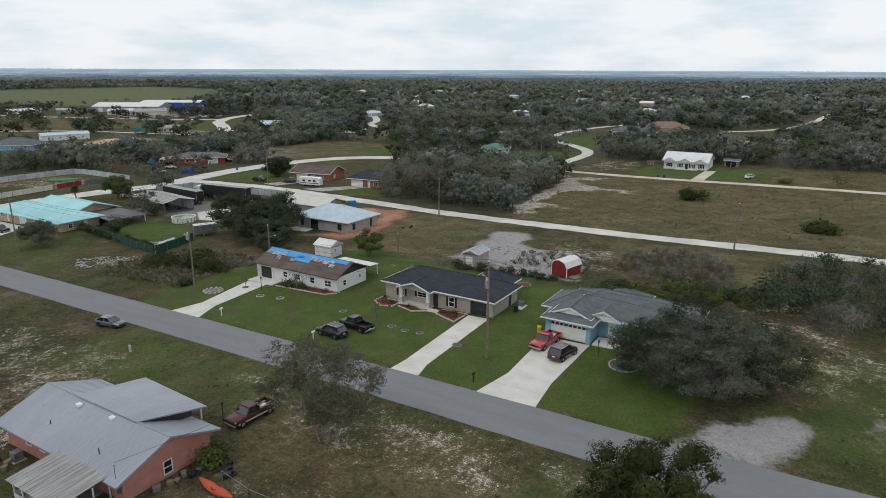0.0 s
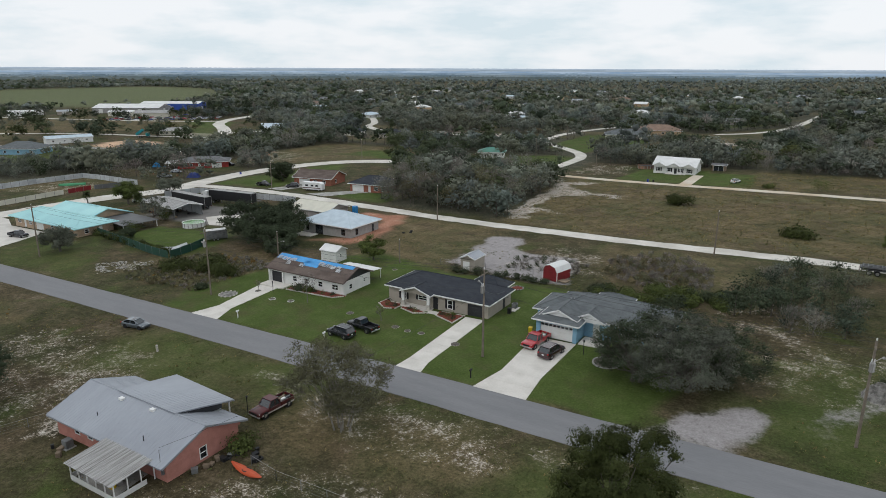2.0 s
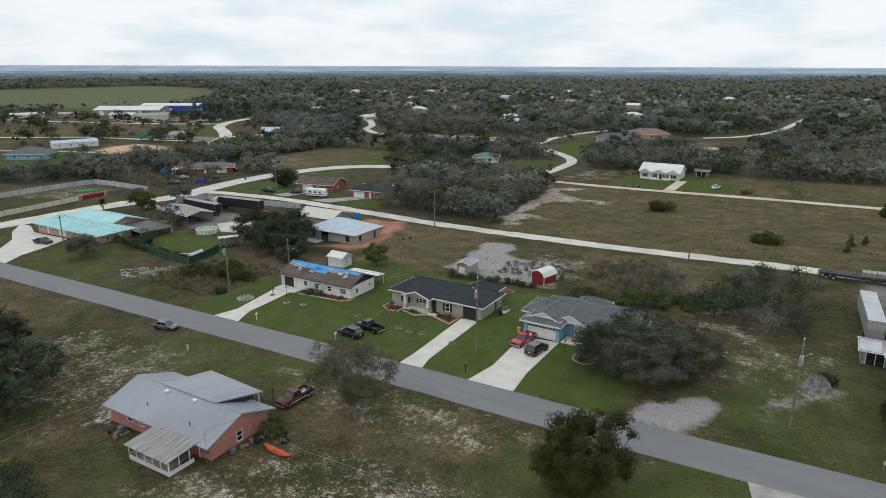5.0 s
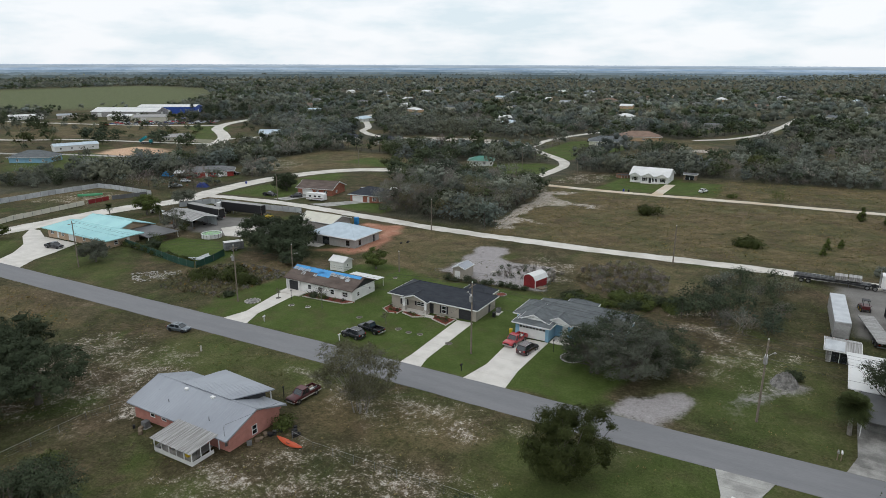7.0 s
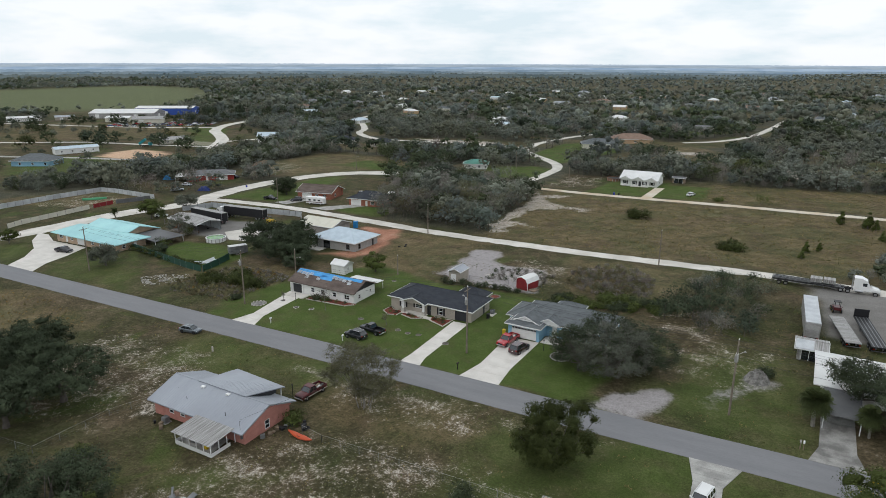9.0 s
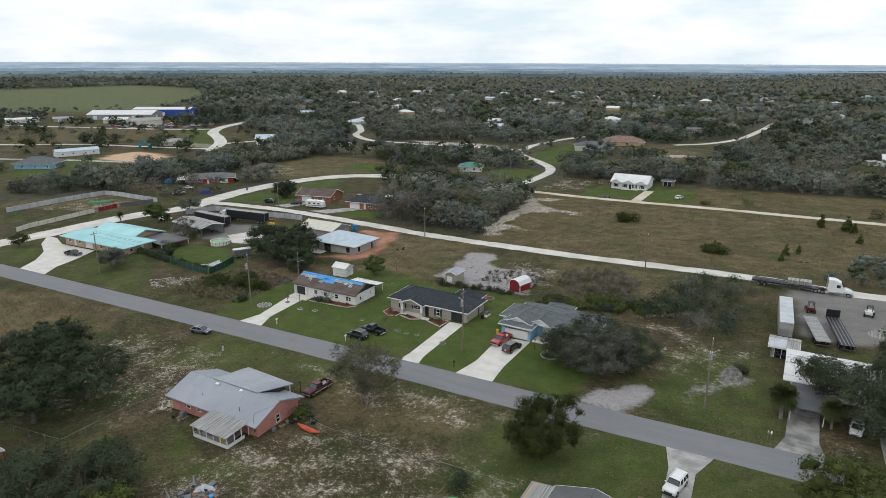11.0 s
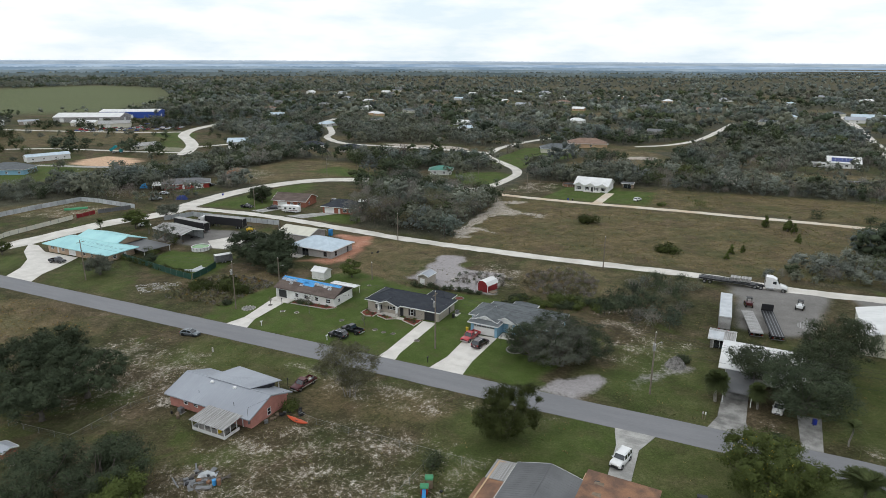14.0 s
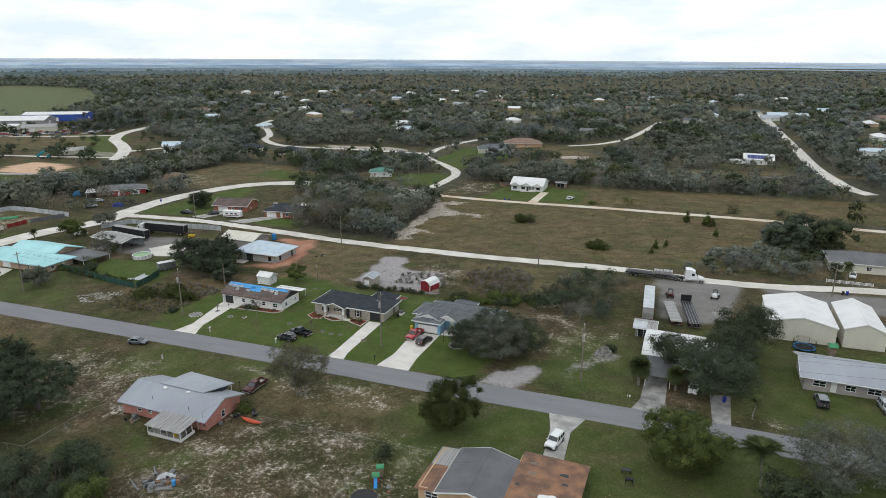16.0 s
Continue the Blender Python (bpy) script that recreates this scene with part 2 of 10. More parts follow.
    "mulch": mat("red_mulch", (0.20, 0.055, 0.035), (0.13, 0.036, 0.026), 1.5, 0.95, bump=0.6, fine=0.35),
    "stone": mat("pale_stone", (0.50, 0.47, 0.42), (0.38, 0.355, 0.32), 2.5, 0.9, bump=0.4, fine=0.15, obj=0.15),
    "rubble": mat("grey_rubble", (0.27, 0.26, 0.245), (0.13, 0.125, 0.115), 2.0, 0.95, bump=0.6, fine=0.3),
    "plinth": mat("white_trim", (0.76, 0.76, 0.75), (0.70, 0.70, 0.69), 1.0, 0.5, fine=0.02),
    "bark": mat("bark", (0.13, 0.115, 0.10), (0.085, 0.075, 0.065), 2.0, 0.95, bump=0.5, fine=0.25),
    "palebark": mat("pale_bark", (0.27, 0.25, 0.225), (0.19, 0.175, 0.155), 2.0, 0.95, bump=0.4, fine=0.2),
    "oakleaf": mat("oak_leaves", (0.061, 0.075, 0.042), (0.044, 0.055, 0.031), 0.35, 0.75, island=0.2, fine=0.1, obj=0.12, spec=0.06),
    "greyleaf": mat("grey_green_leaves", (0.160, 0.170, 0.134), (0.120, 0.130, 0.102), 0.35, 0.8, island=0.2, fine=0.1, obj=0.12, spec=0.06),
    "mossleaf": mat("mossy_oak_leaves", (0.069, 0.086, 0.051), (0.048, 0.062, 0.037), 0.35, 0.8, island=0.2, fine=0.1, obj=0.12, spec=0.06),
    # scrub and dusky leaves: paled in their colour to stand in for distance haze
    "hazescrubleaf": mat("haze_paled_scrub_leaves", (0.205, 0.222, 0.184), (0.158, 0.174, 0.146), 0.35, 0.8, island=0.2, fine=0.1, obj=0.12, spec=0.06),
    "hazeduskleaf": mat("haze_paled_dusky_leaves", (0.150, 0.172, 0.156), (0.112, 0.130, 0.118), 0.35, 0.8, island=0.2, fine=0.1, obj=0.12, spec=0.06),
    "darkleaf": mat("dark_glossy_leaves", (0.060, 0.072, 0.023), (0.042, 0.052, 0.017), 0.5, 0.6, island=0.2, fine=0.1, obj=0.1, spec=0.06),
    "brightleaf": mat("bright_green_leaves", (0.092, 0.114, 0.034), (0.066, 0.083, 0.026), 0.5, 0.65, island=0.2, fine=0.1, obj=0.15, spec=0.06),
    "yellowleaf": mat("yellow_blossom", (0.42, 0.30, 0.03), (0.22, 0.18, 0.03), 0.6, 0.7, island=0.2, spec=0.06),
    "brownleaf": mat("reddish_sparse_leaves", (0.150, 0.146, 0.088), (0.112, 0.110, 0.066), 0.5, 0.8, island=0.2, fine=0.1, spec=0.06),
    "palmleaf": mat("palm_fronds", (0.106, 0.128, 0.053), (0.075, 0.092, 0.039), 0.6, 0.6, island=0.2, obj=0.12, spec=0.06),
    "weed": mat("weed_leaves", (0.125, 0.135, 0.052), (0.092, 0.102, 0.040), 0.6, 0.8, island=0.2, fine=0.1, spec=0.06),
    "drygrass": mat("dry_grass", (0.24, 0.19, 0.085), (0.16, 0.135, 0.06), 0.5, 0.9, island=0.2, fine=0.15, spec=0.06),
    # glowing colours that stand in for haze over the far tree lines
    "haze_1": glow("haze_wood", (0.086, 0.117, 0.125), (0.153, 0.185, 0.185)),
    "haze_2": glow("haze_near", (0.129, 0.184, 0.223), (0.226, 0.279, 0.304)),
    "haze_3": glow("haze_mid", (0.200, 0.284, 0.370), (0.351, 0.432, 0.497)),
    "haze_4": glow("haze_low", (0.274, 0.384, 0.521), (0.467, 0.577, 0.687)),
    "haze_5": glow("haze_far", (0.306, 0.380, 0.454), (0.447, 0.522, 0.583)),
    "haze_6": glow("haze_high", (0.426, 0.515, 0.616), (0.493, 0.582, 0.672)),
    "twig": mat("bare_twigs", (0.20, 0.185, 0.165), (0.145, 0.132, 0.118), 1.0, 0.9, island=0.3, spec=0.06),
}


for key in ("mossleaf", "hazescrubleaf", "weed", "drygrass", "oakleaf", "greyleaf", "hazeduskleaf", "darkleaf", "brightleaf", "yellowleaf", "brownleaf", "palmleaf"):
    leafy(M[key], 0.36 if key in ("hazescrubleaf", "hazeduskleaf", "greyleaf", "brownleaf") else 0.18)

# ---- building blocks ----
def gz(x, y):
    """The height of the land: a gentle rise from west to east."""
    return 6.582 * math.tanh(x / 250.0) + 0.986 * math.tanh(y / 250.0)


def thing(name, x, y, rz=0.0, label="", category="", group="", kind="", z=None):
    ob = new(name)
    ob.empty_display_size = 0.3
    ob.matrix_basis = pose(x, y, gz(x, y) if z is None else z, 0, 0, rz)
    return tagged(ob, label, category, group, kind)


def part(name, bm, material, parent, label=""):
    me = bpy.data.meshes.new(name)
    bm.to_mesh(me)
    bm.free()
    for m in material if isinstance(material, (list, tuple)) else [material]:
        me.materials.append(M[m] if isinstance(m, str) else m)
    ob = new(name, me)
    ob.parent = parent
    return tagged(ob, label)


def again(ob, parent=None, m=None):
    """Another object on the same mesh."""
    o = ob.copy()
    scene.collection.objects.link(o)
    if parent is not None:
        o.parent = parent
    if m is not None:
        o.matrix_basis = m
    return o


def quad(bm, pts, mi=0):
    f = bm.faces.new([bm.verts.new(p) for p in pts])
    f.material_index = mi
    return f


def box(bm, x0, x1, y0, y1, z0, z1, mi=0, m=None, bevel=0.0):
    pts = [Vector((x, y, z)) for z in (z0, z1) for x, y in ((x0, y0), (x1, y0), (x1, y1), (x0, y1))]
    if m is not None:
        pts = [m @ p for p in pts]
    v = [bm.verts.new(p) for p in pts]
    fs = []
    for q in ((3, 2, 1, 0), (4, 5, 6, 7), (0, 1, 5, 4), (1, 2, 6, 5), (2, 3, 7, 6), (3, 0, 4, 7)):
        f = bm.faces.new([v[i] for i in q])
        f.material_index = mi
        fs.append(f)
    if bevel:
        bmesh.ops.bevel(bm, geom=list({e for f in fs for e in f.edges}), offset=bevel, segments=1, affect="EDGES")


def prism(bm, pts, z0, z1, mi=0, m=None):
    """A solid over an outline; z0 and z1 may be functions of x, y."""
    a = z0 if callable(z0) else (lambda x, y: z0)
    b = z1 if callable(z1) else (lambda x, y: z1)
    lo = [Vector((x, y, a(x, y))) for x, y in pts]
    hi = [Vector((x, y, b(x, y))) for x, y in pts]
    if m is not None:
        lo, hi = [m @ p for p in lo], [m @ p for p in hi]
    lo, hi = [bm.verts.new(p) for p in lo], [bm.verts.new(p) for p in hi]
    n = len(pts)
    for f in [bm.faces.new(hi), bm.faces.new(lo[::-1])] + [bm.faces.new((lo[i], lo[(i + 1) % n], hi[(i + 1) % n], hi[i])) for i in range(n)]:
        f.material_index = mi


def slab(bm, pts, th, mi=0):
    """A sheet through 3D corners (counter-clockwise from above), th thick downwards."""
    hi = [bm.verts.new(p) for p in pts]
    lo = [bm.verts.new((p[0], p[1], p[2] - th)) for p in pts]
    n = len(pts)
    for f in [bm.faces.new(hi), bm.faces.new(lo[::-1])] + [bm.faces.new((lo[i], lo[(i + 1) % n], hi[(i + 1) % n], hi[i])) for i in range(n)]:
        f.material_index = mi


def tube(bm, p0, p1, r0, r1=None, n=8, mi=0, caps=True):
    p0, p1 = Vector(p0), Vector(p1)
    r1 = r0 if r1 is None else r1
    q = (p1 - p0).to_track_quat("Z", "Y")
    ring = [[bm.verts.new(p + q @ Vector((math.cos(2 * math.pi * i / n) * r, math.sin(2 * math.pi * i / n) * r, 0))) for i in range(n)] for p, r in ((p0, r0), (p1, r1))]
    for i in range(n):
        bm.faces.new((ring[0][i], ring[0][(i + 1) % n], ring[1][(i + 1) % n], ring[1][i])).material_index = mi
    if caps:
        bm.faces.new(ring[0][::-1]).material_index = mi
        bm.faces.new(ring[1]).material_index = mi


def lathe(bm, rows, n=12, mi=0, c=(0, 0)):
    rings = [[bm.verts.new((c[0] + math.cos(2 * math.pi * i / n) * r, c[1] + math.sin(2 * math.pi * i / n) * r, z)) for i in range(n)] for r, z in rows]
    for a, b in zip(rings, rings[1:]):
        for i in range(n):
            bm.faces.new((a[i], a[(i + 1) % n], b[(i + 1) % n], b[i])).material_index = mi
    bm.faces.new(rings[0][::-1]).material_index = mi
    bm.faces.new(rings[-1]).material_index = mi


def from_arrays(name, verts, faces, materials, parent=None, midx=None, tint=None, warm=None, label="", kind="", smooth=False):
    """A mesh object from numpy arrays of places and of equal-sided faces."""
    me = bpy.data.meshes.new(name)
    k = faces.shape[1]
    me.vertices.add(len(verts))
    me.vertices.foreach_set("co", verts.astype(np.float32).ravel())
    me.loops.add(faces.size)
    me.loops.foreach_set("vertex_index", faces.astype(np.int32).ravel())
    me.polygons.add(len(faces))
    me.polygons.foreach_set("loop_start", np.arange(0, faces.size, k, dtype=np.int32))
    if midx is not None:
        me.polygons.foreach_set("material_index", midx.astype(np.int32))
    if smooth:
        me.polygons.foreach_set("use_smooth", np.ones(len(faces), dtype=bool))
    me.update(calc_edges=True)
    for m in materials:
        me.materials.append(M[m] if isinstance(m, str) else m)
    for key_, val_ in (("tint", tint), ("warm", warm)):
        if val_ is not None:
            me.attributes.new(key_, "FLOAT", "FACE").data.foreach_set("value", val_.astype(np.float32))
    ob = new(name, me)
    ob.parent = parent
    return tagged(ob, label, kind=kind)


# ---- the land: one sheet with its covers blended into each other ----
def axis(lo, a, b, hi, fine, mid_lo, mid_hi, mid):
    """Grid lines: fine between a and b, mid out to mid_lo and mid_hi, then wider and wider."""
    xs = list(np.arange(a, b, fine))
    x, s = b, fine
    while x < hi:
        xs.append(x)
        s = min(s * 1.12, mid) if x < mid_hi else s * 1.13
        x += s
    xs.append(hi)
    x, s = a - fine, fine
    while x > lo:
        xs.insert(0, x)
        s = min(s * 1.12, mid) if x > mid_lo else s * 1.13
        x -= s
    xs.insert(0, lo)
    return np.array(xs)


gx = axis(-5200, -110, 112, 5200, 1.1, -420, 260, 4.2)
gy = axis(-900, -56, 100, 5600, 1.0, -120, 420, 4.2)
GX, GY = np.meshgrid(gx, gy)


def inside(px, py, poly):
    """Distance to an outline, plus inside."""
    d = np.full(px.shape, 1e9)
    ins = np.zeros(px.shape, bool)
    n = len(poly)
    for i in range(n):
        (x0, y0), (x1, y1) = poly[i], poly[(i + 1) % n]
        ex, ey = x1 - x0, y1 - y0
        t = np.clip(((px - x0) * ex + (py - y0) * ey) / (ex * ex + ey * ey + 1e-9), 0, 1)
        d = np.minimum(d, np.hypot(px - x0 - t * ex, py - y0 - t * ey))
        if y0 != y1:
            c = ((y0 > py) != (y1 > py)) & (px < ex * (py - y0) / ey + x0)
            ins ^= c
    return np.where(ins, d, -d)


def wobble(px, py, s, seed):
    r = np.random.RandomState(seed)
    out = np.zeros_like(px)
    for _ in range(9):
        a, k, ph = r.uniform(0, 6.283), r.uniform(0.5, 2.2) / s, r.uniform(0, 6.283)
        out += np.sin((px * math.cos(a) + py * math.sin(a)) * k * 6.283 + ph + 1.5 * np.sin((px * math.sin(a) - py * math.cos(a)) * k * 3.1))
    return out / 4.5


LAWN = [
    [(-54, 0.0), (-1, -0.6), (8, -0.9), (28, -1.2), (31, 10), (27, 33), (12, 38), (1, 41), (-20, 40), (-40, 46), (-52, 33), (-56, 18), (-58, 9)],
    [(-112, 26), (-80, 22), (-80, 33), (-84, 43), (-110, 40)],
    [(-155, 96), (-126, 99), (-130, 132), (-142, 160), (-152, 150)],
    [(-96, 95), (-74, 93), (-76, 106), (-98, 107)],
    [(-24, 169), (-1, 166), (4, 166), (10, 190), (-2, 205), (-20, 200)],
    [(5, 166), (22, 166), (20, 196), (4, 197)],
    [(-74, 190), (-58, 186), (-58, 222), (-70, 225), (-95, 215)],
    [(-90, 260), (-62, 240), (-45, 300), (-55, 345), (-90, 330)],
    [(-340, 105), (-300, 100), (-300, 140), (-330, 150), (-350, 130)],
    [(-420, 300), (-400, 280), (-360, 262), (-350, 275), (-385, 310)],
    [(-170, 190), (-130, 182), (-128, 196), (-165, 212)],
    [(44, -6.8), (118, -6.8), (118, -30), (60, -44), (20, -30), (22, -12)],
    [(54, 0.3), (60, 0.3), (60, 24), (46, 30), (42, 24), (52, 10)],
    [(36, 4), (56, 0), (56, 30), (46, 27), (40, 14)],
    [(76, 2), (118, -1), (118, 50), (104, 38), (82, 39), (70, 40), (70, 24)],
    [(-16, -40), (-4, -40), (-2, -44), (-14, -47)],
    [(-46, -7.2), (-12, -7.2), (-8, -9), (-10, -14), (-24, -20), (-45, -22)],
    [(-118, 0.4), (-126, 14), (-112, 19), (-97, 14), (-90, 8), (-84, 1)],
    [(-160, 0.4), (-136, 0.4), (-146, 13), (-160, 22)],
]
FAR = [(-109, 530), (-73, 870), (60, 552), (-404, 613), (-343, 537), (-207, 478), (-179, 428), (-268, 630), (-296, 810), (-245, 756), (-568, 634), (-320, 411), (-20, 445), (-300, 470), (-150, 690), (-10, 700), (-80, 760), (-350, 680), (-470, 720), (-380, 840), (-180, 900), (0, 920), (80, 840), (190, 700), (205, 560), (190, 450), (170, 360), (-430, 470), (-500, 540), (-640, 740), (-540, 900), (-420, 980), (-280, 940), (170, 920), (120, 1010), (-30, 1060), (-240, 1080), (-110, 1000), (-700, 880), (-600, 1020)]
_r = random.Random(8)
while len(FAR) < 62:
    _x, _y = _r.uniform(-700, 230), _r.uniform(480, 1150)
    if -0.75 * (_y + 90) < _x - 50 < 0.30 * (_y + 90) and all(math.hypot(_x - a, _y - b) > 48 for a, b in FAR):
        FAR.append((round(_x), round(_y)))
for _x, _y in FAR:
    LAWN.append([(_x + 17 * math.cos(a) * _r.uniform(0.7, 1.2), _y - 10 + 15 * math.sin(a) * _r.uniform(0.7, 1.2)) for a in np.linspace(0, 5.6, 8)])
LAWN += [[(-349, 115), (-322, 149), (-288, 140), (-276, 106), (-300, 84)], [(-366, 252), (-366, 276), (-300, 222), (-302, 204)]]
BALLFIELD = [(-322, 150), (-332, 166), (-331, 183), (-310, 184), (-289, 176), (-287, 160), (-298, 150)]
SAND = [
    [(-31, 128), (-24, 133), (-14, 131), (-8, 134), (-16, 137), (-27, 138)],
    [(-34, 100), (-28, 104), (-20, 102), (-25, 107), (-33, 108)],
    [(-38, 148), (-30, 152), (-26, 158), (-34, 157), (-42, 156)],
    [(-29.7, 90.1), (-34.3, 105.0), (-35.8, 119.9), (-36.6, 134.8), (-38.4, 148.4), (-43.1, 162.4), (-37.7, 153.9), (-29.3, 140.3), (-21.0, 137.2), (-23.1, 130.9), (-30.1, 128.8), (-30.7, 118.2), (-30.0, 107.0), (-25.2, 92.2)],
    [(-30, -33), (-27.6, -32), (-27.6, -34.6), (-30.6, -36.4)],
    [(-130, 302), (-185, 308), (-200, 320), (-140, 322), (-118, 305)],
    [(-15, 300), (6, 296), (0, 312), (-14, 312)],
    [(40, 228), (52, 232), (54, 262), (44, 268)],
    [(-350, 215), (-300, 220), (-310, 236), (-350, 232)],
]
SCRAP = [
    [(-189, 138), (-206, 150), (-213, 168), (-207, 190), (-182, 180), (-171, 154)],
    [(-14, 47), (-9, 66), (4, 66), (12, 60), (5, 46)],
    [(30, 30), (44, 30), (46, 40), (34, 42)],
    [(-215, 46), (-180, 58), (-184, 78), (-214, 78)],
    [(-45, 172), (-24, 176), (-22, 206), (-45, 208)],
    [(-79, 10), (-88, 8), (-90, 14), (-80, 20.5), (-77, 15)],
    [(-66, -14), (-36, -12), (-30, -20), (-31, -34), (-30, -40), (-38, -44), (-52, -46), (-66, -36)],
    [(-12, -33), (2, -23), (20, -21), (34, -22), (34, -52), (-14, -57)],
    [(-30, -9), (26, -8.5), (28, -15), (14, -20), (0, -22), (-12, -16)],
    [(40, 34), (34, 26), (42, 12), (54, 20), (57, 34)],
    [(46, 10), (53, 14), (56, 22), (48, 22), (42, 16)],
    [(62, -8), (74, -0.5), (72, 6), (68, 6), (66, 0)],
    [(76, -1), (96, -1), (92, 4), (80, 3)],
    [(30, 36), (40, 40), (44, 52), (34, 48), (28, 44)],
    [(33.6, 34.2), (35.1, 38.0), (38.6, 34.6), (42.6, 33.4), (47.2, 34.3), (48.7, 32.6), (42.4, 29.8), (37.0, 31.0)],
    [(25.9, 52.5), (32.4, 53.4), (32.6, 49.7), (27.4, 50.0)],
    [(33.6, 34.2), (35.1, 38.0), (38.6, 34.6), (42.6, 33.4), (47.2, 34.3), (48.7, 32.6), (42.4, 29.8), (37.0, 31.0)],
    [(25.9, 52.5), (32.4, 53.4), (32.6, 49.7), (27.4, 50.0)],
    [(-15.2, 68), (-6.7, 70), (5.0, 69.7), (7.3, 60), (7.7, 50.7), (6.0, 45.4), (3.6, 50), (-0.3, 60.5), (-14.3, 63)],
    [(-15.2, 66), (-6.7, 69), (5.0, 67.7), (6.3, 58), (6.7, 50.7), (5.0, 45.4), (3.6, 50), (-0.3, 60.5), (-14.3, 63)],
    [(110, 265), (126, 232), (130, 240), (120, 270)],
    [(-28, -10), (-10, -8), (40, -8), (34, -13), (0, -11)],
]
CLAY = [
    BALLFIELD,
]
EARTH = [
    [(-63, 47.6), (-52.5, 48.4), (-49.6, 57), (-52.3, 67), (-55, 77), (-60, 81), (-70, 79.5), (-66, 75), (-58, 71), (-56, 56)],
]
DRY = [
    [(-30, 84), (-8, 83), (52, 83), (145, 90), (140, 150), (100, 157), (40, 160), (-20, 163), (-44, 165), (-36, 130), (-34, 104)],
    [(12, 164), (60, 164), (140, 160), (145, 205), (60, 207), (20, 205)],
    [(-48, 40), (-24, 44), (-26, 56), (-24, 78), (-60, 80), (-50, 62), (-46, 50)],
    [(-86, 9), (-56, 9), (-50, 26), (-52, 34), (-58, 40), (-84, 24)],
    [(-70, -16), (-100, -9), (-150, -20), (-130, -40), (-80, -32)],
    [(4, 74), (4, 62), (12, 50), (28, 52), (32, 60), (30, 74)],
    [(-210, 175), (-210, 225), (-150, 228), (-128, 200), (-146, 180), (-165, 150)],
    [(45, 225), (122, 232), (116, 280), (50, 272)],
    [(-240, 40), (-178, 62), (-190, 82), (-222, 84)],
    [(-620, 240), (-440, 160), (-360, 268), (-460, 328)],
    [(-48, 232), (-20, 236), (22, 276), (0, 330), (-40, 350)],
    [(-16, -12), (30, -10), (20, -22), (-4, -24)],
]
AIR = [[(-1300, 500), (-760, 310), (-640, 430), (-760, 620), (-1050, 860), (-1300, 900)]]
GRAVEL = [
    [(-23.5, 46.5), (-24.4, 70.8), (-15.9, 72.2), (-14.6, 63), (-11.6, 60.2), (-0.3, 60.2), (3.3, 50), (4.4, 42.6), (-7.9, 42.0), (-13.1, 43.2), (-18, 44)],
    [(28.6, -2.4), (31.6, 4.4), (39.5, 9.8), (41.0, 7.2), (40.2, 3.0), (38.4, -2.4)],
    [(43.3, 7.3), (46.2, 13.6), (49.4, 16.4), (50.6, 19.6), (55.7, 20.6), (55.2, 15.7), (50.6, 12.5), (49.0, 9.8), (45.6, 5.9)],
]
GREYLOT = [
    [(-128, 47), (-124, 66), (-96, 70), (-83, 62), (-88, 50), (-104, 47)],
    [(62, 45), (70, 43), (77, 47), (79, 60), (82, 75.5), (57, 76), (61, 66)],
    [(88.5, 66), (116, 62), (116, 76.5), (86.5, 76.5)],
]


def cover(polys, soft, seed, amp):
    """How far each place of the land lies within a set of patches, with a ragged edge."""
    out = np.zeros_like(GX)
    for i, poly in enumerate(polys):
        xs, ys = [p[0] for p in poly], [p[1] for p in poly]
        jx = np.where((gx > min(xs) - 8) & (gx < max(xs) + 8))[0]
        jy = np.where((gy > min(ys) - 8) & (gy < max(ys) + 8))[0]
        if len(jx) == 0 or len(jy) == 0:
            continue
        sl = (slice(jy[0], jy[-1] + 1), slice(jx[0], jx[-1] + 1))
        d = inside(GX[sl], GY[sl], poly) + amp * wobble(GX[sl], GY[sl], 14.0, seed + i)
        out[sl] = np.maximum(out[sl], np.clip(0.5 + d / soft, 0, 1))
    return out


_r = np.random.RandomState(4)
MEADOW = []
for _x, _y, _w, _d in ((-330, 520, 60, 30), (-110, 640, 70, 40), (-420, 760, 90, 50), (-20, 820, 80, 45), (110, 720, 40, 40), (-230, 800, 80, 40), (-520, 960, 130, 60), (-160, 980, 110, 50), (60, 960, 70, 45), (-330, 1020, 90, 45), (-80, 480, 40, 24), (180, 420, 30, 40), (-640, 860, 120, 60), (-10, 600, 40, 25)):
    MEADOW.append([(_x + _w * math.cos(a) * _r.uniform(0.7, 1.2), _y + _d * math.sin(a) * _r.uniform(0.7, 1.2)) for a in np.linspace(0, 6.0, 9)])
DRY += MEADOW
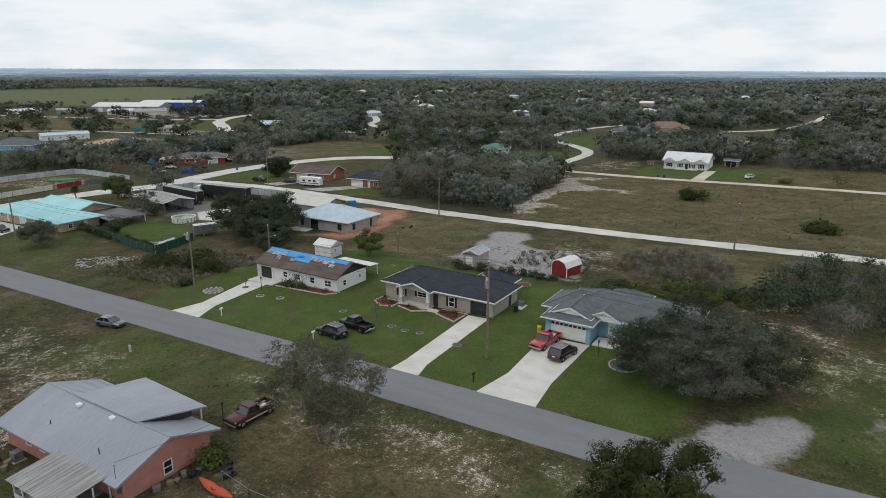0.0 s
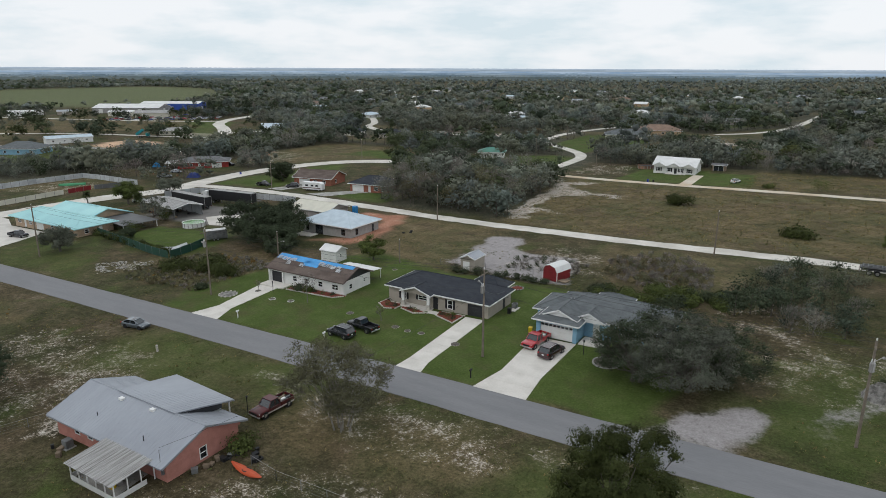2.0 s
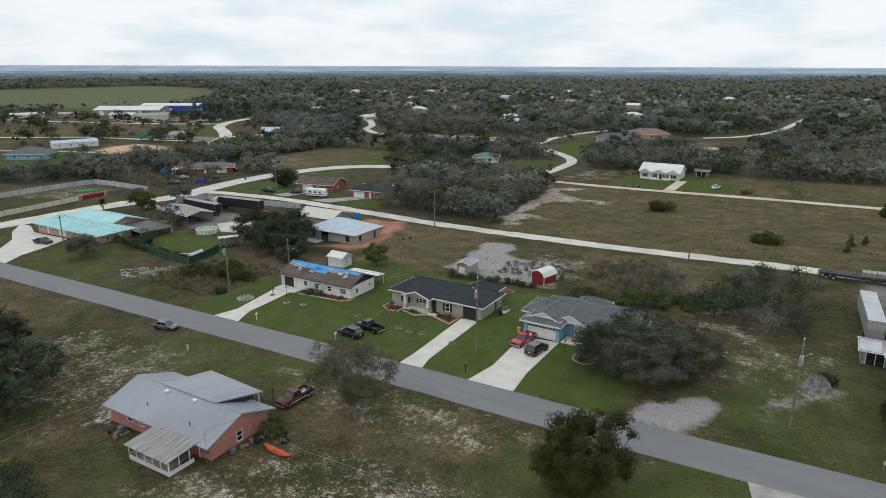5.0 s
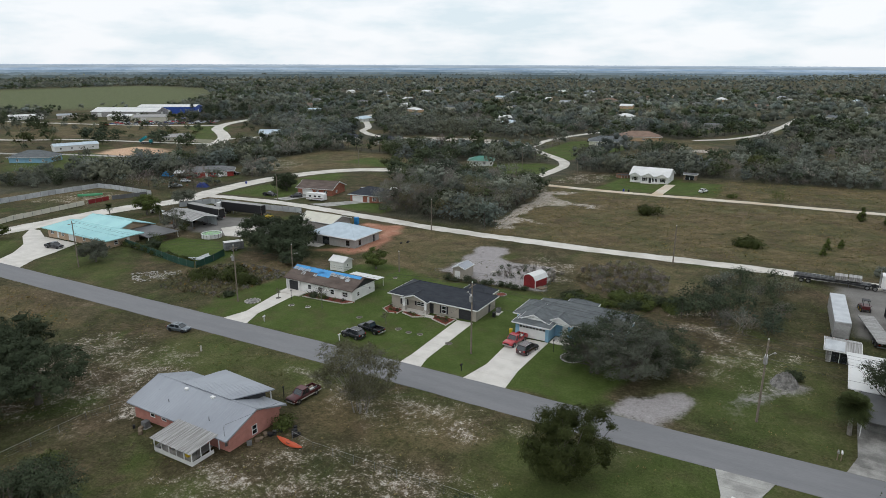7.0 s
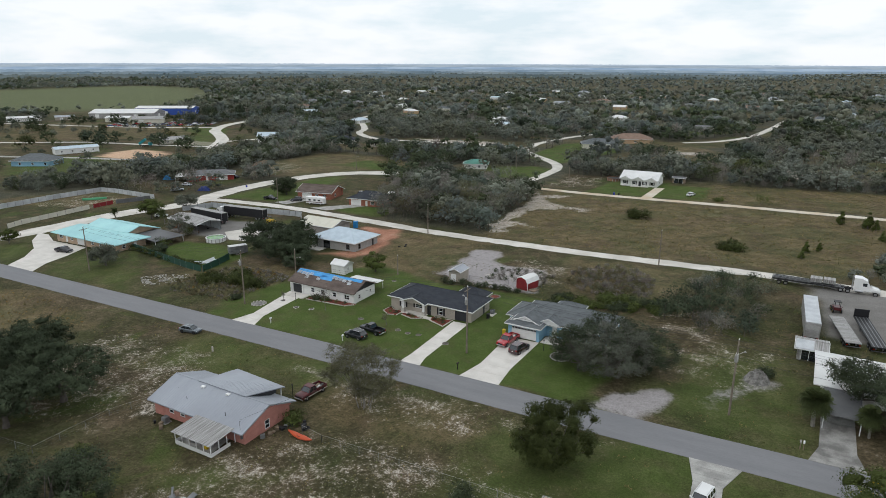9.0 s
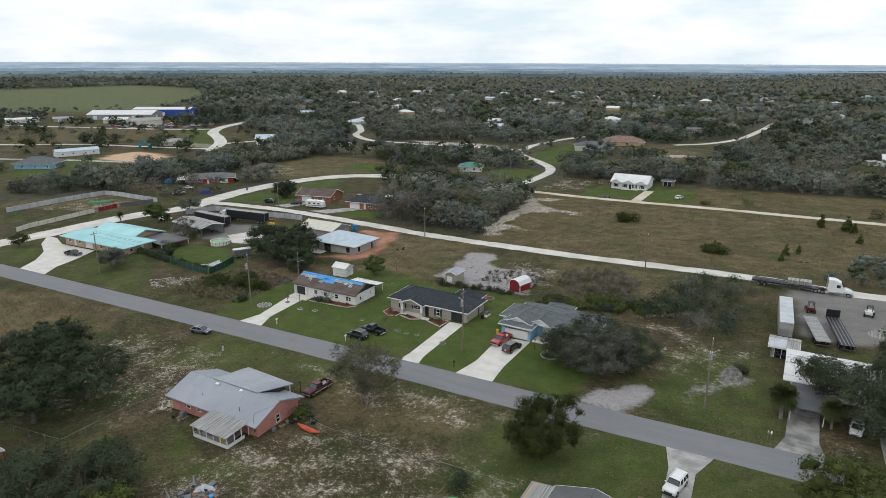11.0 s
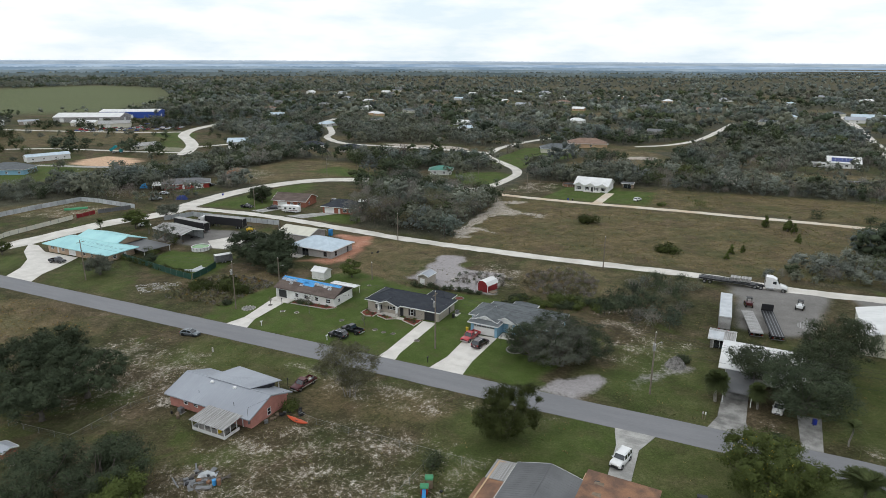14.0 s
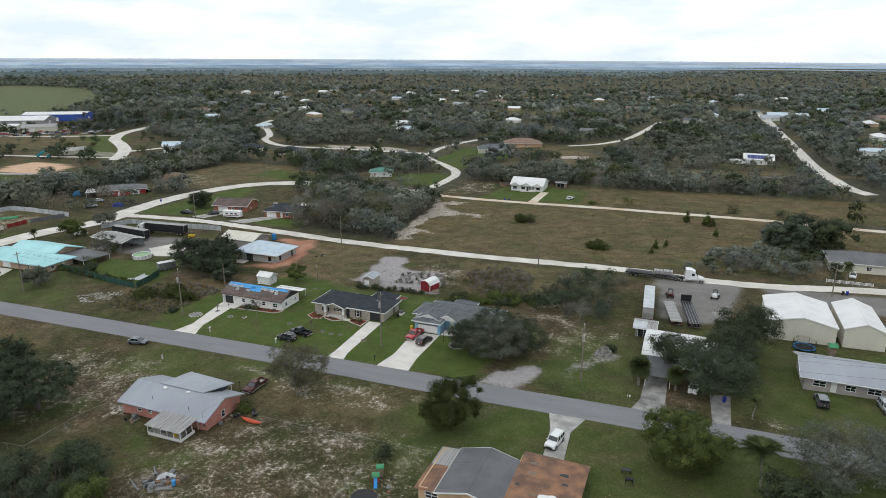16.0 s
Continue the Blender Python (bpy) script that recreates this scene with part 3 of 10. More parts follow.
CLEAR = [
    [(-24, 335), (8, 338), (34, 430), (26, 470), (10, 420), (-24, 368)],
    [(-204, 280), (-128, 276), (-122, 300), (-140, 336), (-208, 324)],
    [(-250, 252), (-180, 240), (-176, 268), (-206, 286), (-250, 276)],
    [(-112, 196), (-86, 190), (-84, 222), (-110, 226)],
    [(-26, 268), (4, 266), (6, 288), (-24, 292)],
] + DRY + AIR + GREYLOT + LAWN + CLAY + EARTH + [
    [(-155, 95), (-126, 97), (-76, 91), (-76, 125), (-130, 172), (-150, 160), (-158, 140)],
    [(-46, 166), (24, 163), (26, 208), (-46, 210)],
    [(-100, 296), (-200, 302), (-205, 322), (-110, 330)],
    [(-262, 56), (-254, 110), (-250, 150), (-252, 200), (-258, 232), (-280, 250), (-296, 300), (-420, 340), (-570, 270), (-600, 40)],
    [(-560, 250), (-480, 330), (-500, 420), (-640, 430), (-700, 340)],
    [(-90, 345), (-30, 300), (-20, 350), (-40, 375)],
    [(-420, 320), (-330, 250), (-300, 260), (-330, 290), (-390, 340)],
    [(75, 280), (122, 280), (124, 310), (75, 308)],
    [(-300, 245), (-330, 240), (-340, 275), (-300, 290)],
    [(-212, 115), (-175, 100), (-172, 130), (-204, 140)],
    [(-206, 140), (-190, 140), (-175, 150), (-130, 185), (-128, 212), (-160, 228), (-198, 232), (-206, 200), (-208, 172)],
    [(-900, -900), (900, -900), (900, 84), (118, 84), (-60, 90), (-175, 95), (-222, 84), (-240, 30), (-900, 20)],
]
A_lawn, A_sand, A_clay = np.maximum(cover(LAWN[:11], 1.6, 3, 0.5), np.maximum(0.62 * cover(LAWN[11:19], 6.0, 23, 2.0), 0.8 * cover(LAWN[19:], 9.0, 60, 3.0))), cover(SAND, 5.0, 40, 1.6), cover(CLAY, 2.0, 80, 0.8)
A_gravel = np.maximum(cover(GRAVEL[:2], 2.2, 180, 1.0), 0.66 * cover(GRAVEL[2:], 4.0, 190, 2.0))
A_dry, A_lot = cover(DRY, 4.0, 120, 1.5), cover(GREYLOT, 2.0, 160, 0.7)
A_air = cover(AIR, 60.0, 200, 8.0)
A_earth = cover(EARTH, 2.4, 260, 1.2)



def glade(px, py):
    """Where the woods leave open ground between their stands: above nought inside a stand."""
    far = np.clip((np.hypot(px, py) - 450) / 500, 0, 1)
    return 0.75 * wobble(px * 0.45, py, 62.0, 71) + 0.45 * wobble(px, py, 95.0, 74) + 0.2 * wobble(px, py, 22.0, 72) + 0.40 - 0.10 * far


A_wood = np.clip((1.0 - cover(CLEAR, 6.0, 300, 2.0)) * np.clip(0.5 + 3.0 * glade(GX, GY), 0, 1), 0, 1) * np.clip(1.6 - np.hypot(GX, GY) / 1500, 0.35, 1)
A_dry = np.maximum(A_dry, np.clip((np.hypot(GX, GY) - 220) / 200, 0, 0.65) * np.clip(0.3 - 3.0 * glade(GX, GY), 0, 1))
A_scrap = cover(SCRAP, 7.0, 340, 2.0)
gverts = np.stack([GX, GY, 6.582 * np.tanh(GX / 250.0) + 0.986 * np.tanh(GY / 250.0)], -1).reshape(-1, 3)
ny, nx = GX.shape
ii = np.arange(ny * nx).reshape(ny, nx)
gfaces = np.stack([ii[:-1, :-1], ii[:-1, 1:], ii[1:, 1:], ii[1:, :-1]], -1).reshape(-1, 4)


def ground_material():
    m = bpy.data.materials.new("land")
    m.use_nodes = True
    n, l = m.node_tree.nodes, m.node_tree.links
    b = n["Principled BSDF"]
    b.inputs["Roughness"].default_value = 0.95
    b.inputs["Specular IOR Level"].default_value = 0.1
    geo = n.new("ShaderNodeNewGeometry")
    pos = geo.outputs["Position"]

    def tex(scale, detail=4.0, rough=0.55, dist=0.0):
        t = n.new("ShaderNodeTexNoise")
        t.inputs["Scale"].default_value, t.inputs["Detail"].default_value = scale, detail
        t.inputs["Roughness"].default_value, t.inputs["Distortion"].default_value = rough, dist
        l.new(pos, t.inputs["Vector"])
        return t.outputs["Fac"]

    def ramp(f, stops):
        r = n.new("ShaderNodeValToRGB")
        while len(r.color_ramp.elements) < len(stops):
            r.color_ramp.elements.new(0.5)
        for e, (p, c) in zip(r.color_ramp.elements, stops):
            e.position, e.color = p, (*c, 1) if len(c) == 3 else c
        l.new(f, r.inputs["Fac"])
        return r.outputs["Color"]

    def mix(f, a, c):
        x = n.new("ShaderNodeMix")
        x.data_type = "RGBA"
        l.new(f, x.inputs["Factor"])
        l.new(a, x.inputs["A"])
        l.new(c, x.inputs["B"])
        return x.outputs["Result"]

    def mth(op, a, c=None, k=None, clamp=False):
        x = n.new("ShaderNodeMath")
        x.operation, x.use_clamp = op, clamp
        l.new(a, x.inputs[0])
        if c is not None:
            l.new(c, x.inputs[1])
        elif k is not None:
            x.inputs[1].default_value = k
        return x.outputs[0]

    def attr(name):
        a = n.new("ShaderNodeAttribute")
        a.attribute_name = name
        return a.outputs["Fac"]

    broad, mid, tuft, grain = tex(0.035, 5.0), tex(0.22, 6.0, 0.62), tex(1.3, 6.0, 0.7), tex(5.0, 4.0, 0.7)
    blend = mth("MULTIPLY", mth("ADD", mid, tuft), k=0.5)
    rough = ramp(blend, [(0.36, (0.046, 0.039, 0.019)), (0.46, (0.074, 0.061, 0.029)), (0.55, (0.112, 0.088, 0.046)), (0.66, (0.19, 0.155, 0.100))])
    rough2 = ramp(blend, [(0.36, (0.032, 0.039, 0.014)), (0.50, (0.055, 0.061, 0.021)), (0.66, (0.105, 0.095, 0.044))])
    base = mix(ramp(broad, [(0.42, (0, 0, 0)), (0.58, (1, 1, 1))]), rough, rough2)
    lawn = ramp(mth("MULTIPLY", mth("ADD", mid, grain), k=0.5), [(0.34, (0.040, 0.068, 0.010)), (0.50, (0.063, 0.100, 0.016)), (0.66, (0.098, 0.132, 0.034))])
    worn = ramp(mth("MULTIPLY", mth("ADD", tuft, grain), k=0.5), [(0.34, (0.056, 0.050, 0.020)), (0.50, (0.086, 0.080, 0.032)), (0.66, (0.125, 0.112, 0.056))])
    lawn = mix(ramp(tex(0.16, 5.0, 0.6), [(0.50, (0, 0, 0)), (0.66, (0.6, 0.6, 0.6))]), lawn, worn)
    dry = ramp(blend, [(0.34, (0.060, 0.060, 0.025)), (0.45, (0.110, 0.091, 0.038)), (0.55, (0.165, 0.128, 0.060)), (0.66, (0.225, 0.182, 0.098))])
    sand = ramp(tuft, [(0.36, (0.29, 0.245, 0.19)), (0.55, (0.46, 0.41, 0.34)), (0.68, (0.62, 0.58, 0.51))])
    clay = ramp(tuft, [(0.36, (0.48, 0.29, 0.16)), (0.6, (0.64, 0.45, 0.28))])
    lot = ramp(mth("MULTIPLY", mth("ADD", mid, grain), k=0.5), [(0.36, (0.145, 0.138, 0.126)), (0.52, (0.195, 0.186, 0.172)), (0.64, (0.25, 0.238, 0.222))])
    green = ramp(blend, [(0.34, (0.046, 0.055, 0.020)), (0.46, (0.076, 0.082, 0.030)), (0.56, (0.108, 0.108, 0.044)), (0.66, (0.16, 0.15, 0.072))])
    russet = ramp(blend, [(0.34, (0.050, 0.042, 0.022)), (0.46, (0.090, 0.068, 0.036)), (0.56, (0.140, 0.102, 0.058)), (0.66, (0.20, 0.15, 0.092))])
    dry = mix(ramp(tex(0.06, 5.0, 0.6), [(0.44, (0, 0, 0)), (0.60, (0.8, 0.8, 0.8))]), dry, green)
    dry = mix(ramp(tex(0.09, 6.0, 0.65, 0.6), [(0.50, (0, 0, 0)), (0.64, (0.8, 0.8, 0.8))]), dry, russet)
    litter = ramp(blend, [(0.36, (0.044, 0.048, 0.030)), (0.5, (0.072, 0.072, 0.046)), (0.64, (0.125, 0.115, 0.078))])
    base = mix(ramp(tex(0.085, 6.0, 0.65, 0.5), [(0.50, (0, 0, 0)), (0.66, (0.75, 0.75, 0.75))]), base, russet)
    base = mix(ramp(tex(0.062, 6.0, 0.6, 0.8), [(0.54, (0, 0, 0)), (0.68, (0.7, 0.7, 0.7))]), base, lawn)
    col = mix(attr("dry"), base, dry)
    col = mix(attr("wood"), col, litter)
    col = mix(attr("lawn"), col, lawn)
    airfield = ramp(blend, [(0.38, (0.090, 0.112, 0.046)), (0.52, (0.125, 0.148, 0.064)), (0.64, (0.17, 0.18, 0.09))])
    col = mix(attr("air"), col, airfield)
    col = mix(attr("clay"), col, clay)
    col = mix(attr("lot"), col, lot)
    earth = ramp(mth("MULTIPLY", mth("ADD", mid, grain), k=0.5), [(0.36, (0.26, 0.115, 0.060)), (0.52, (0.40, 0.190, 0.105)), (0.64, (0.50, 0.30, 0.19))])
    col = mix(attr("earth"), col, earth)
    stones = ramp(mth("MULTIPLY", mth("ADD", tuft, grain), k=0.5), [(0.34, (0.22, 0.200, 0.196)), (0.5, (0.315, 0.292, 0.288)), (0.66, (0.40, 0.375, 0.37))])
    gv = n.new("ShaderNodeMapRange")
    gv.inputs["From Min"].default_value, gv.inputs["From Max"].default_value = 0.62, 0.78
    l.new(mth("ADD", mth("MULTIPLY", mth("ADD", tuft, mid), k=0.5), mth("MULTIPLY", attr("gravel"), k=0.36)), gv.inputs["Value"])
    col = mix(mth("MULTIPLY", gv.outputs["Result"], attr("gravel")), col, stones)
    # bare sand breaks through in ragged scraps, fully only inside the patches
    fleck = tex(4.6, 8.0, 0.78)
    scrap = mth("ADD", mth("MULTIPLY", mth("ADD", fleck, mth("MULTIPLY", mth("ADD", tuft, mid), k=0.5)), k=0.62), mth("ADD", mth("MULTIPLY", attr("sand"), k=0.42), mth("MULTIPLY", attr("scrap"), k=0.172)))
    sf = n.new("ShaderNodeMapRange")
    sf.inputs["From Min"].default_value, sf.inputs["From Max"].default_value = 0.82, 0.87
    l.new(scrap, sf.inputs["Value"])
    keep = mth("ADD", mth("MULTIPLY", attr("lawn"), k=-0.75), k=1.0)
    col = mix(mth("MULTIPLY", sf.outputs["Result"], keep), col, sand)
    speck = n.new("ShaderNodeMapRange")
    speck.inputs["From Min"].default_value, speck.inputs["From Max"].default_value = 0.3, 0.7
    speck.inputs["To Min"].default_value, speck.inputs["To Max"].default_value = 0.25, 1.52
    l.new(tex(3.2, 10.0, 0.8), speck.inputs["Value"])
    even = n.new("ShaderNodeMix")
    even.data_type = "FLOAT"
    even.inputs["B"].default_value = 1.0
    l.new(mth("MAXIMUM", mth("MULTIPLY", attr("gravel"), k=0.75), mth("MAXIMUM", mth("MULTIPLY", attr("lot"), k=0.85), mth("MULTIPLY", mth("ADD", attr("lawn"), mth("ADD", attr("clay"), attr("earth")), clamp=True), k=0.5))), even.inputs["Factor"])
    l.new(speck.outputs["Result"], even.inputs["A"])
    hs = n.new("ShaderNodeHueSaturation")
    hs.inputs["Hue"].default_value, hs.inputs["Saturation"].default_value = 0.494, 0.9
    l.new(even.outputs["Result"], hs.inputs["Value"])
    l.new(col, hs.inputs["Color"])
    l.new(hs.outputs["Color"], b.inputs["Base Color"])
    bp = n.new("ShaderNodeBump")
    bp.inputs["Strength"].default_value, bp.inputs["Distance"].default_value = 0.7, 0.22
    l.new(tuft, bp.inputs["Height"])
    l.new(bp.outputs["Normal"], b.inputs["Normal"])
    return m


ground = from_arrays("ground", gverts, gfaces, [ground_material()], smooth=True)
tagged(ground, "grassy land with lawns, dry meadow and bare sandy patches", "ground", kind="structure")
for key, val in (("lawn", A_lawn), ("sand", A_sand), ("clay", A_clay), ("dry", A_dry), ("lot", A_lot), ("wood", A_wood), ("scrap", A_scrap), ("gravel", A_gravel), ("air", A_air), ("earth", A_earth)):
    at = ground.data.attributes.new(key, "FLOAT", "POINT")
    at.data.foreach_set("value", val.astype(np.float32).ravel())


# ---- roads, each a strip laid on the land ----
def catmull(pts, step=3.0):
    pts = [Vector((*p, 0)) if len(p) == 2 else Vector(p) for p in pts]
    ext = [pts[0] * 2 - pts[1]] + pts + [pts[-1] * 2 - pts[-2]]
    out = []
    for i in range(1, len(ext) - 2):
        p0, p1, p2, p3 = ext[i - 1 : i + 3]
        k = max(1, int((p2 - p1).length / step))
        for j in range(k):
            t = j / k
            out.append(0.5 * ((2 * p1) + (p2 - p0) * t + (2 * p0 - 5 * p1 + 4 * p2 - p3) * t * t + (3 * p1 - p0 - 3 * p2 + p3) * t ** 3))
    out.append(pts[-1])
    return out


ROADLINES = []


def strip(name, pts, width, material, label, category, lift=0.05, ragged=0.0, kind="structure", wood_gap=5.5, verge=0.0):
    line = catmull(pts)
    ROADLINES.append((np.array([(p.x, p.y) for p in line]), width / 2 + wood_gap, verge))
    rnd = random.Random(len(line))
    bm = bmesh.new()
    rows = []
    for i, p in enumerate(line):
        d = (line[min(i + 1, len(line) - 1)] - line[max(i - 1, 0)]).normalized()
        s = Vector((-d.y, d.x, 0))
        a = p + s * (width / 2 + rnd.uniform(-ragged, ragged))
        c = p - s * (width / 2 + rnd.uniform(-ragged, ragged))
        rows.append([bm.verts.new((q.x, q.y, gz(q.x, q.y) + h)) for q, h in ((a + s * 0.15, -0.1), (a, lift), (p, lift + 0.05), (c, lift), (c - s * 0.15, -0.1))])
    for r0, r1 in zip(rows, rows[1:]):
        for j in range(4):
            bm.faces.new((r0[j + 1], r1[j + 1], r1[j], r0[j]))
    bmesh.ops.recalc_face_normals(bm, faces=bm.faces)
    if sum(f.normal.z for f in bm.faces) < 0:
        bmesh.ops.reverse_faces(bm, faces=bm.faces)
    ob = part(name, bm, material, None)
    return tagged(ob, label, category, kind=kind)


strip("road_1", [(-420, -3.3), (-120, -3.3), (-40, -3.6), (0, -4.15), (25, -4.7), (60, -4.8), (120, -6.0), (320, -9.0)], 6.6, "asphalt", "straight grey asphalt street without markings", "road", ragged=0.06)
strip("road_2", [(360, 100), (200, 90), (117, 82), (92, 77.6), (72, 77.0), (50, 80), (0, 80.2), (-48, 83.2), (-78, 87.6), (-112, 92), (-140, 92), (-160, 90)], 4.6, "limerock", "pale unpaved limerock road", "road", ragged=0.35)
strip("road_3", [(-190, -90), (-176, -20), (-168, 18), (-165, 57), (-158, 78), (-162, 100), (-163.5, 120), (-161, 140), (-155, 157), (-144, 170), (-128, 177), (-110, 181), (-90, 182), (-72, 176), (-56, 171)], 9.5, "limerock", "wide pale curving unpaved street", "road", ragged=0.3)
strip("road_4", [(-56, 171), (-36, 166.5), (-10, 163.6), (30, 162), (60, 160), (96, 157), (131, 152), (300, 140)], 3.6, "tanroad", "sandy dirt track across a meadow", "road", ragged=0.3, lift=0.09)
strip("road_5", [(-60, 170), (-56.5, 182), (-55, 201), (-57, 225), (-66, 243), (-82, 262), (-100, 285), (-104, 305), (-106, 330), (-98, 376), (-70, 440)], 5.0, "limerock", "pale unpaved side road", "road", lift=0.08, ragged=0.25, wood_gap=6.0, verge=8.0)
strip("road_6", [(141, 222), (134, 240), (128.5, 297), (128, 374), (127, 463), (127, 552), (124, 700)], 6.5, "limerock", "pale unpaved road between woods", "road", ragged=0.3, verge=10.0)
strip("road_7", [(-289, 208), (-320, 245), (-350, 270), (-384, 296), (-412, 336), (-430, 399), (-421, 450), (-416, 520)], 9.0, "limerock", "pale paved street beside yards", "road", ragged=0.2, verge=30.0)
strip("road_8", [(-395, 316), (-440, 290), (-520, 262), (-640, 230)], 5.0, "limerock", "pale street among far yards", "road", lift=0.09, verge=20.0)
strip("road_9", [(-104, 298), (-150, 303), (-195, 304), (-228, 307), (-262, 333), (-279, 363), (-312, 404), (-342, 435), (-360, 480)], 5.5, "limerock", "pale sandy road among trees", "road", lift=0.09, ragged=0.3, verge=44.0)
strip("road_13", [(-313, 243), (-303, 266), (-293, 287), (-268, 302)], 5.0, "limerock", "pale lane to a far white house", "road", lift=0.09, verge=12.0)
strip("road_10", [(-20, 360), (0, 377), (15, 414), (23, 475), (30, 560)], 5.0, "limerock", "pale unpaved road among far woods", "road", ragged=0.2, verge=60.0)
strip("road_11", [(-420, 110), (-374, 122), (-330, 140), (-296, 150), (-270, 165)], 4.5, "oldconcrete", "grey lane behind a tree belt", "road", lift=0.09)
strip("road_12", [(-560, 168), (-460, 158), (-400, 190), (-335, 206), (-300, 216)], 4.0, "limerock", "pale lane past far houses", "road", lift=0.1, verge=20.0)


def drive(name, pts, material, label, lift=0.07, th=0.3):
    bm = bmesh.new()
    prism(bm, pts, lambda x, y: gz(x, y) - th, lambda x, y: gz(x, y) + lift)
    ob = part(name, bm, material, None)
    return tagged(ob, label, "driveway", kind="structure")


def slabs(name, quads, material, label, lift=0.07):
    """A driveway of separately cast concrete slabs with open joints; a quad is a row of two sides, cut along its length."""
    own = thing(name, 0, 0, label=label, category="driveway", kind="structure", z=0)
    for a0, a1, b0, b1, k in quads:
        for i in range(k):
            t0, t1 = i / k, (i + 1) / k
            g = 0.02
            mixp = lambda p, q, t: (p[0] + (q[0] - p[0]) * t, p[1] + (q[1] - p[1]) * t)
            L = math.hypot(a1[0] - a0[0], a1[1] - a0[1])
            e = g / L
            pts = [mixp(a0, a1, t0 + e), mixp(b0, b1, t0 + e), mixp(b0, b1, t1 - e), mixp(a0, a1, t1 - e)]
            bm = bmesh.new()
            prism(bm, pts, lambda x, y: gz(x, y) - 0.2, lambda x, y: gz(x, y) + lift)
            bmesh.ops.recalc_face_normals(bm, faces=bm.faces)
            part("slab", bm, material, own)
    return own


slabs("driveway_1", [((-46.4, -0.35), (-45.2, 4.5), (-40.0, -0.35), (-42.0, 4.5), 2), ((-45.2, 4.5), (-47.6, 17.2), (-42.0, 4.5), (-43.0, 17.2), 5)], "concrete", "pale concrete driveway to a white house")
slabs("driveway_2", [((-3.8, -0.85), (-3.6, 2.2), (0.3, -0.9), (-0.4, 2.2), 1), ((-3.6, 2.2), (-4.3, 19.8), (-0.4, 2.2), (-0.9, 19.8), 6)], "concrete", "clean pale concrete driveway to a single garage")
slabs("driveway_3", [((8.3, -1.1), (9.4, 5.0), (15.6, -1.2), (15.0, 5.0), 2), ((9.4, 5.0), (8.8, 17.6), (15.0, 5.0), (15.2, 17.6), 4)], "concrete", "wide pale concrete driveway with faint oil stains")
slabs("driveway_4", [((46.4, -8.0), (47.7, -13.0), (52.9, -8.0), (51.2, -13.0), 3), ((47.7, -13.0), (48.6, -25.5), (51.2, -13.0), (51.9, -25.5), 4)], "oldconcrete", "weathered concrete driveway with a flared mouth")
slabs("driveway_5", [((60.0, -1.5), (61.2, 2.6), (66.6, -1.5), (65.6, 2.6), 2), ((61.2, 2.6), (61.4, 15.0), (65.6, 2.6), (65.6, 15.0), 5)], "stainedconcrete", "stained old concrete driveway to a carport")
drive("driveway_6", [(73.6, -1.8), (76.6, -1.9), (76.8, 9.0), (73.2, 8.6)], "stainedconcrete", "narrow worn grey driveway")
drive("driveway_7", [(100.5, -2.3), (104.5, -2.4), (106.0, 15.0), (102.6, 15.4)], "oldconcrete", "old concrete driveway beside a grey house")
drive("driveway_8", [(-121.5, 0.05), (-125.6, 6.0), (-127.8, 13.0), (-131.6, 21.5), (-148.5, 21.5), (-158.0, 25.5), (-163.5, 25.5), (-155.0, 18.5), (-145.0, 13.5), (-138.0, 7.0), (-133.5, 0.05)], "concrete", "broad pale concrete forecourt of a teal-roofed house")
drive("driveway_12", [(-108.0, 53.8), (-104.5, 60.7), (-96.0, 59.0), (-92.2, 49.0), (-99.2, 47.5)], "limerock", "pale worn pad behind a round pool")
drive("driveway_9", [(-108, 95.5), (-99, 94.6), (-90, 107), (-96, 107.5)], "oldconcrete", "bluish concrete driveway to a brick house")
drive("driveway_10", [(-1, 164.8), (3, 164.6), (3.2, 188), (-0.6, 188)], "tanroad", "pinkish dirt driveway to a white house")
drive("driveway_11", [(-128, 97.5), (-121, 96.6), (-117, 108), (-121, 110)], "oldconcrete", "short grey driveway beside a parked camper")


# ---- houses ----
FOOTPRINTS = []


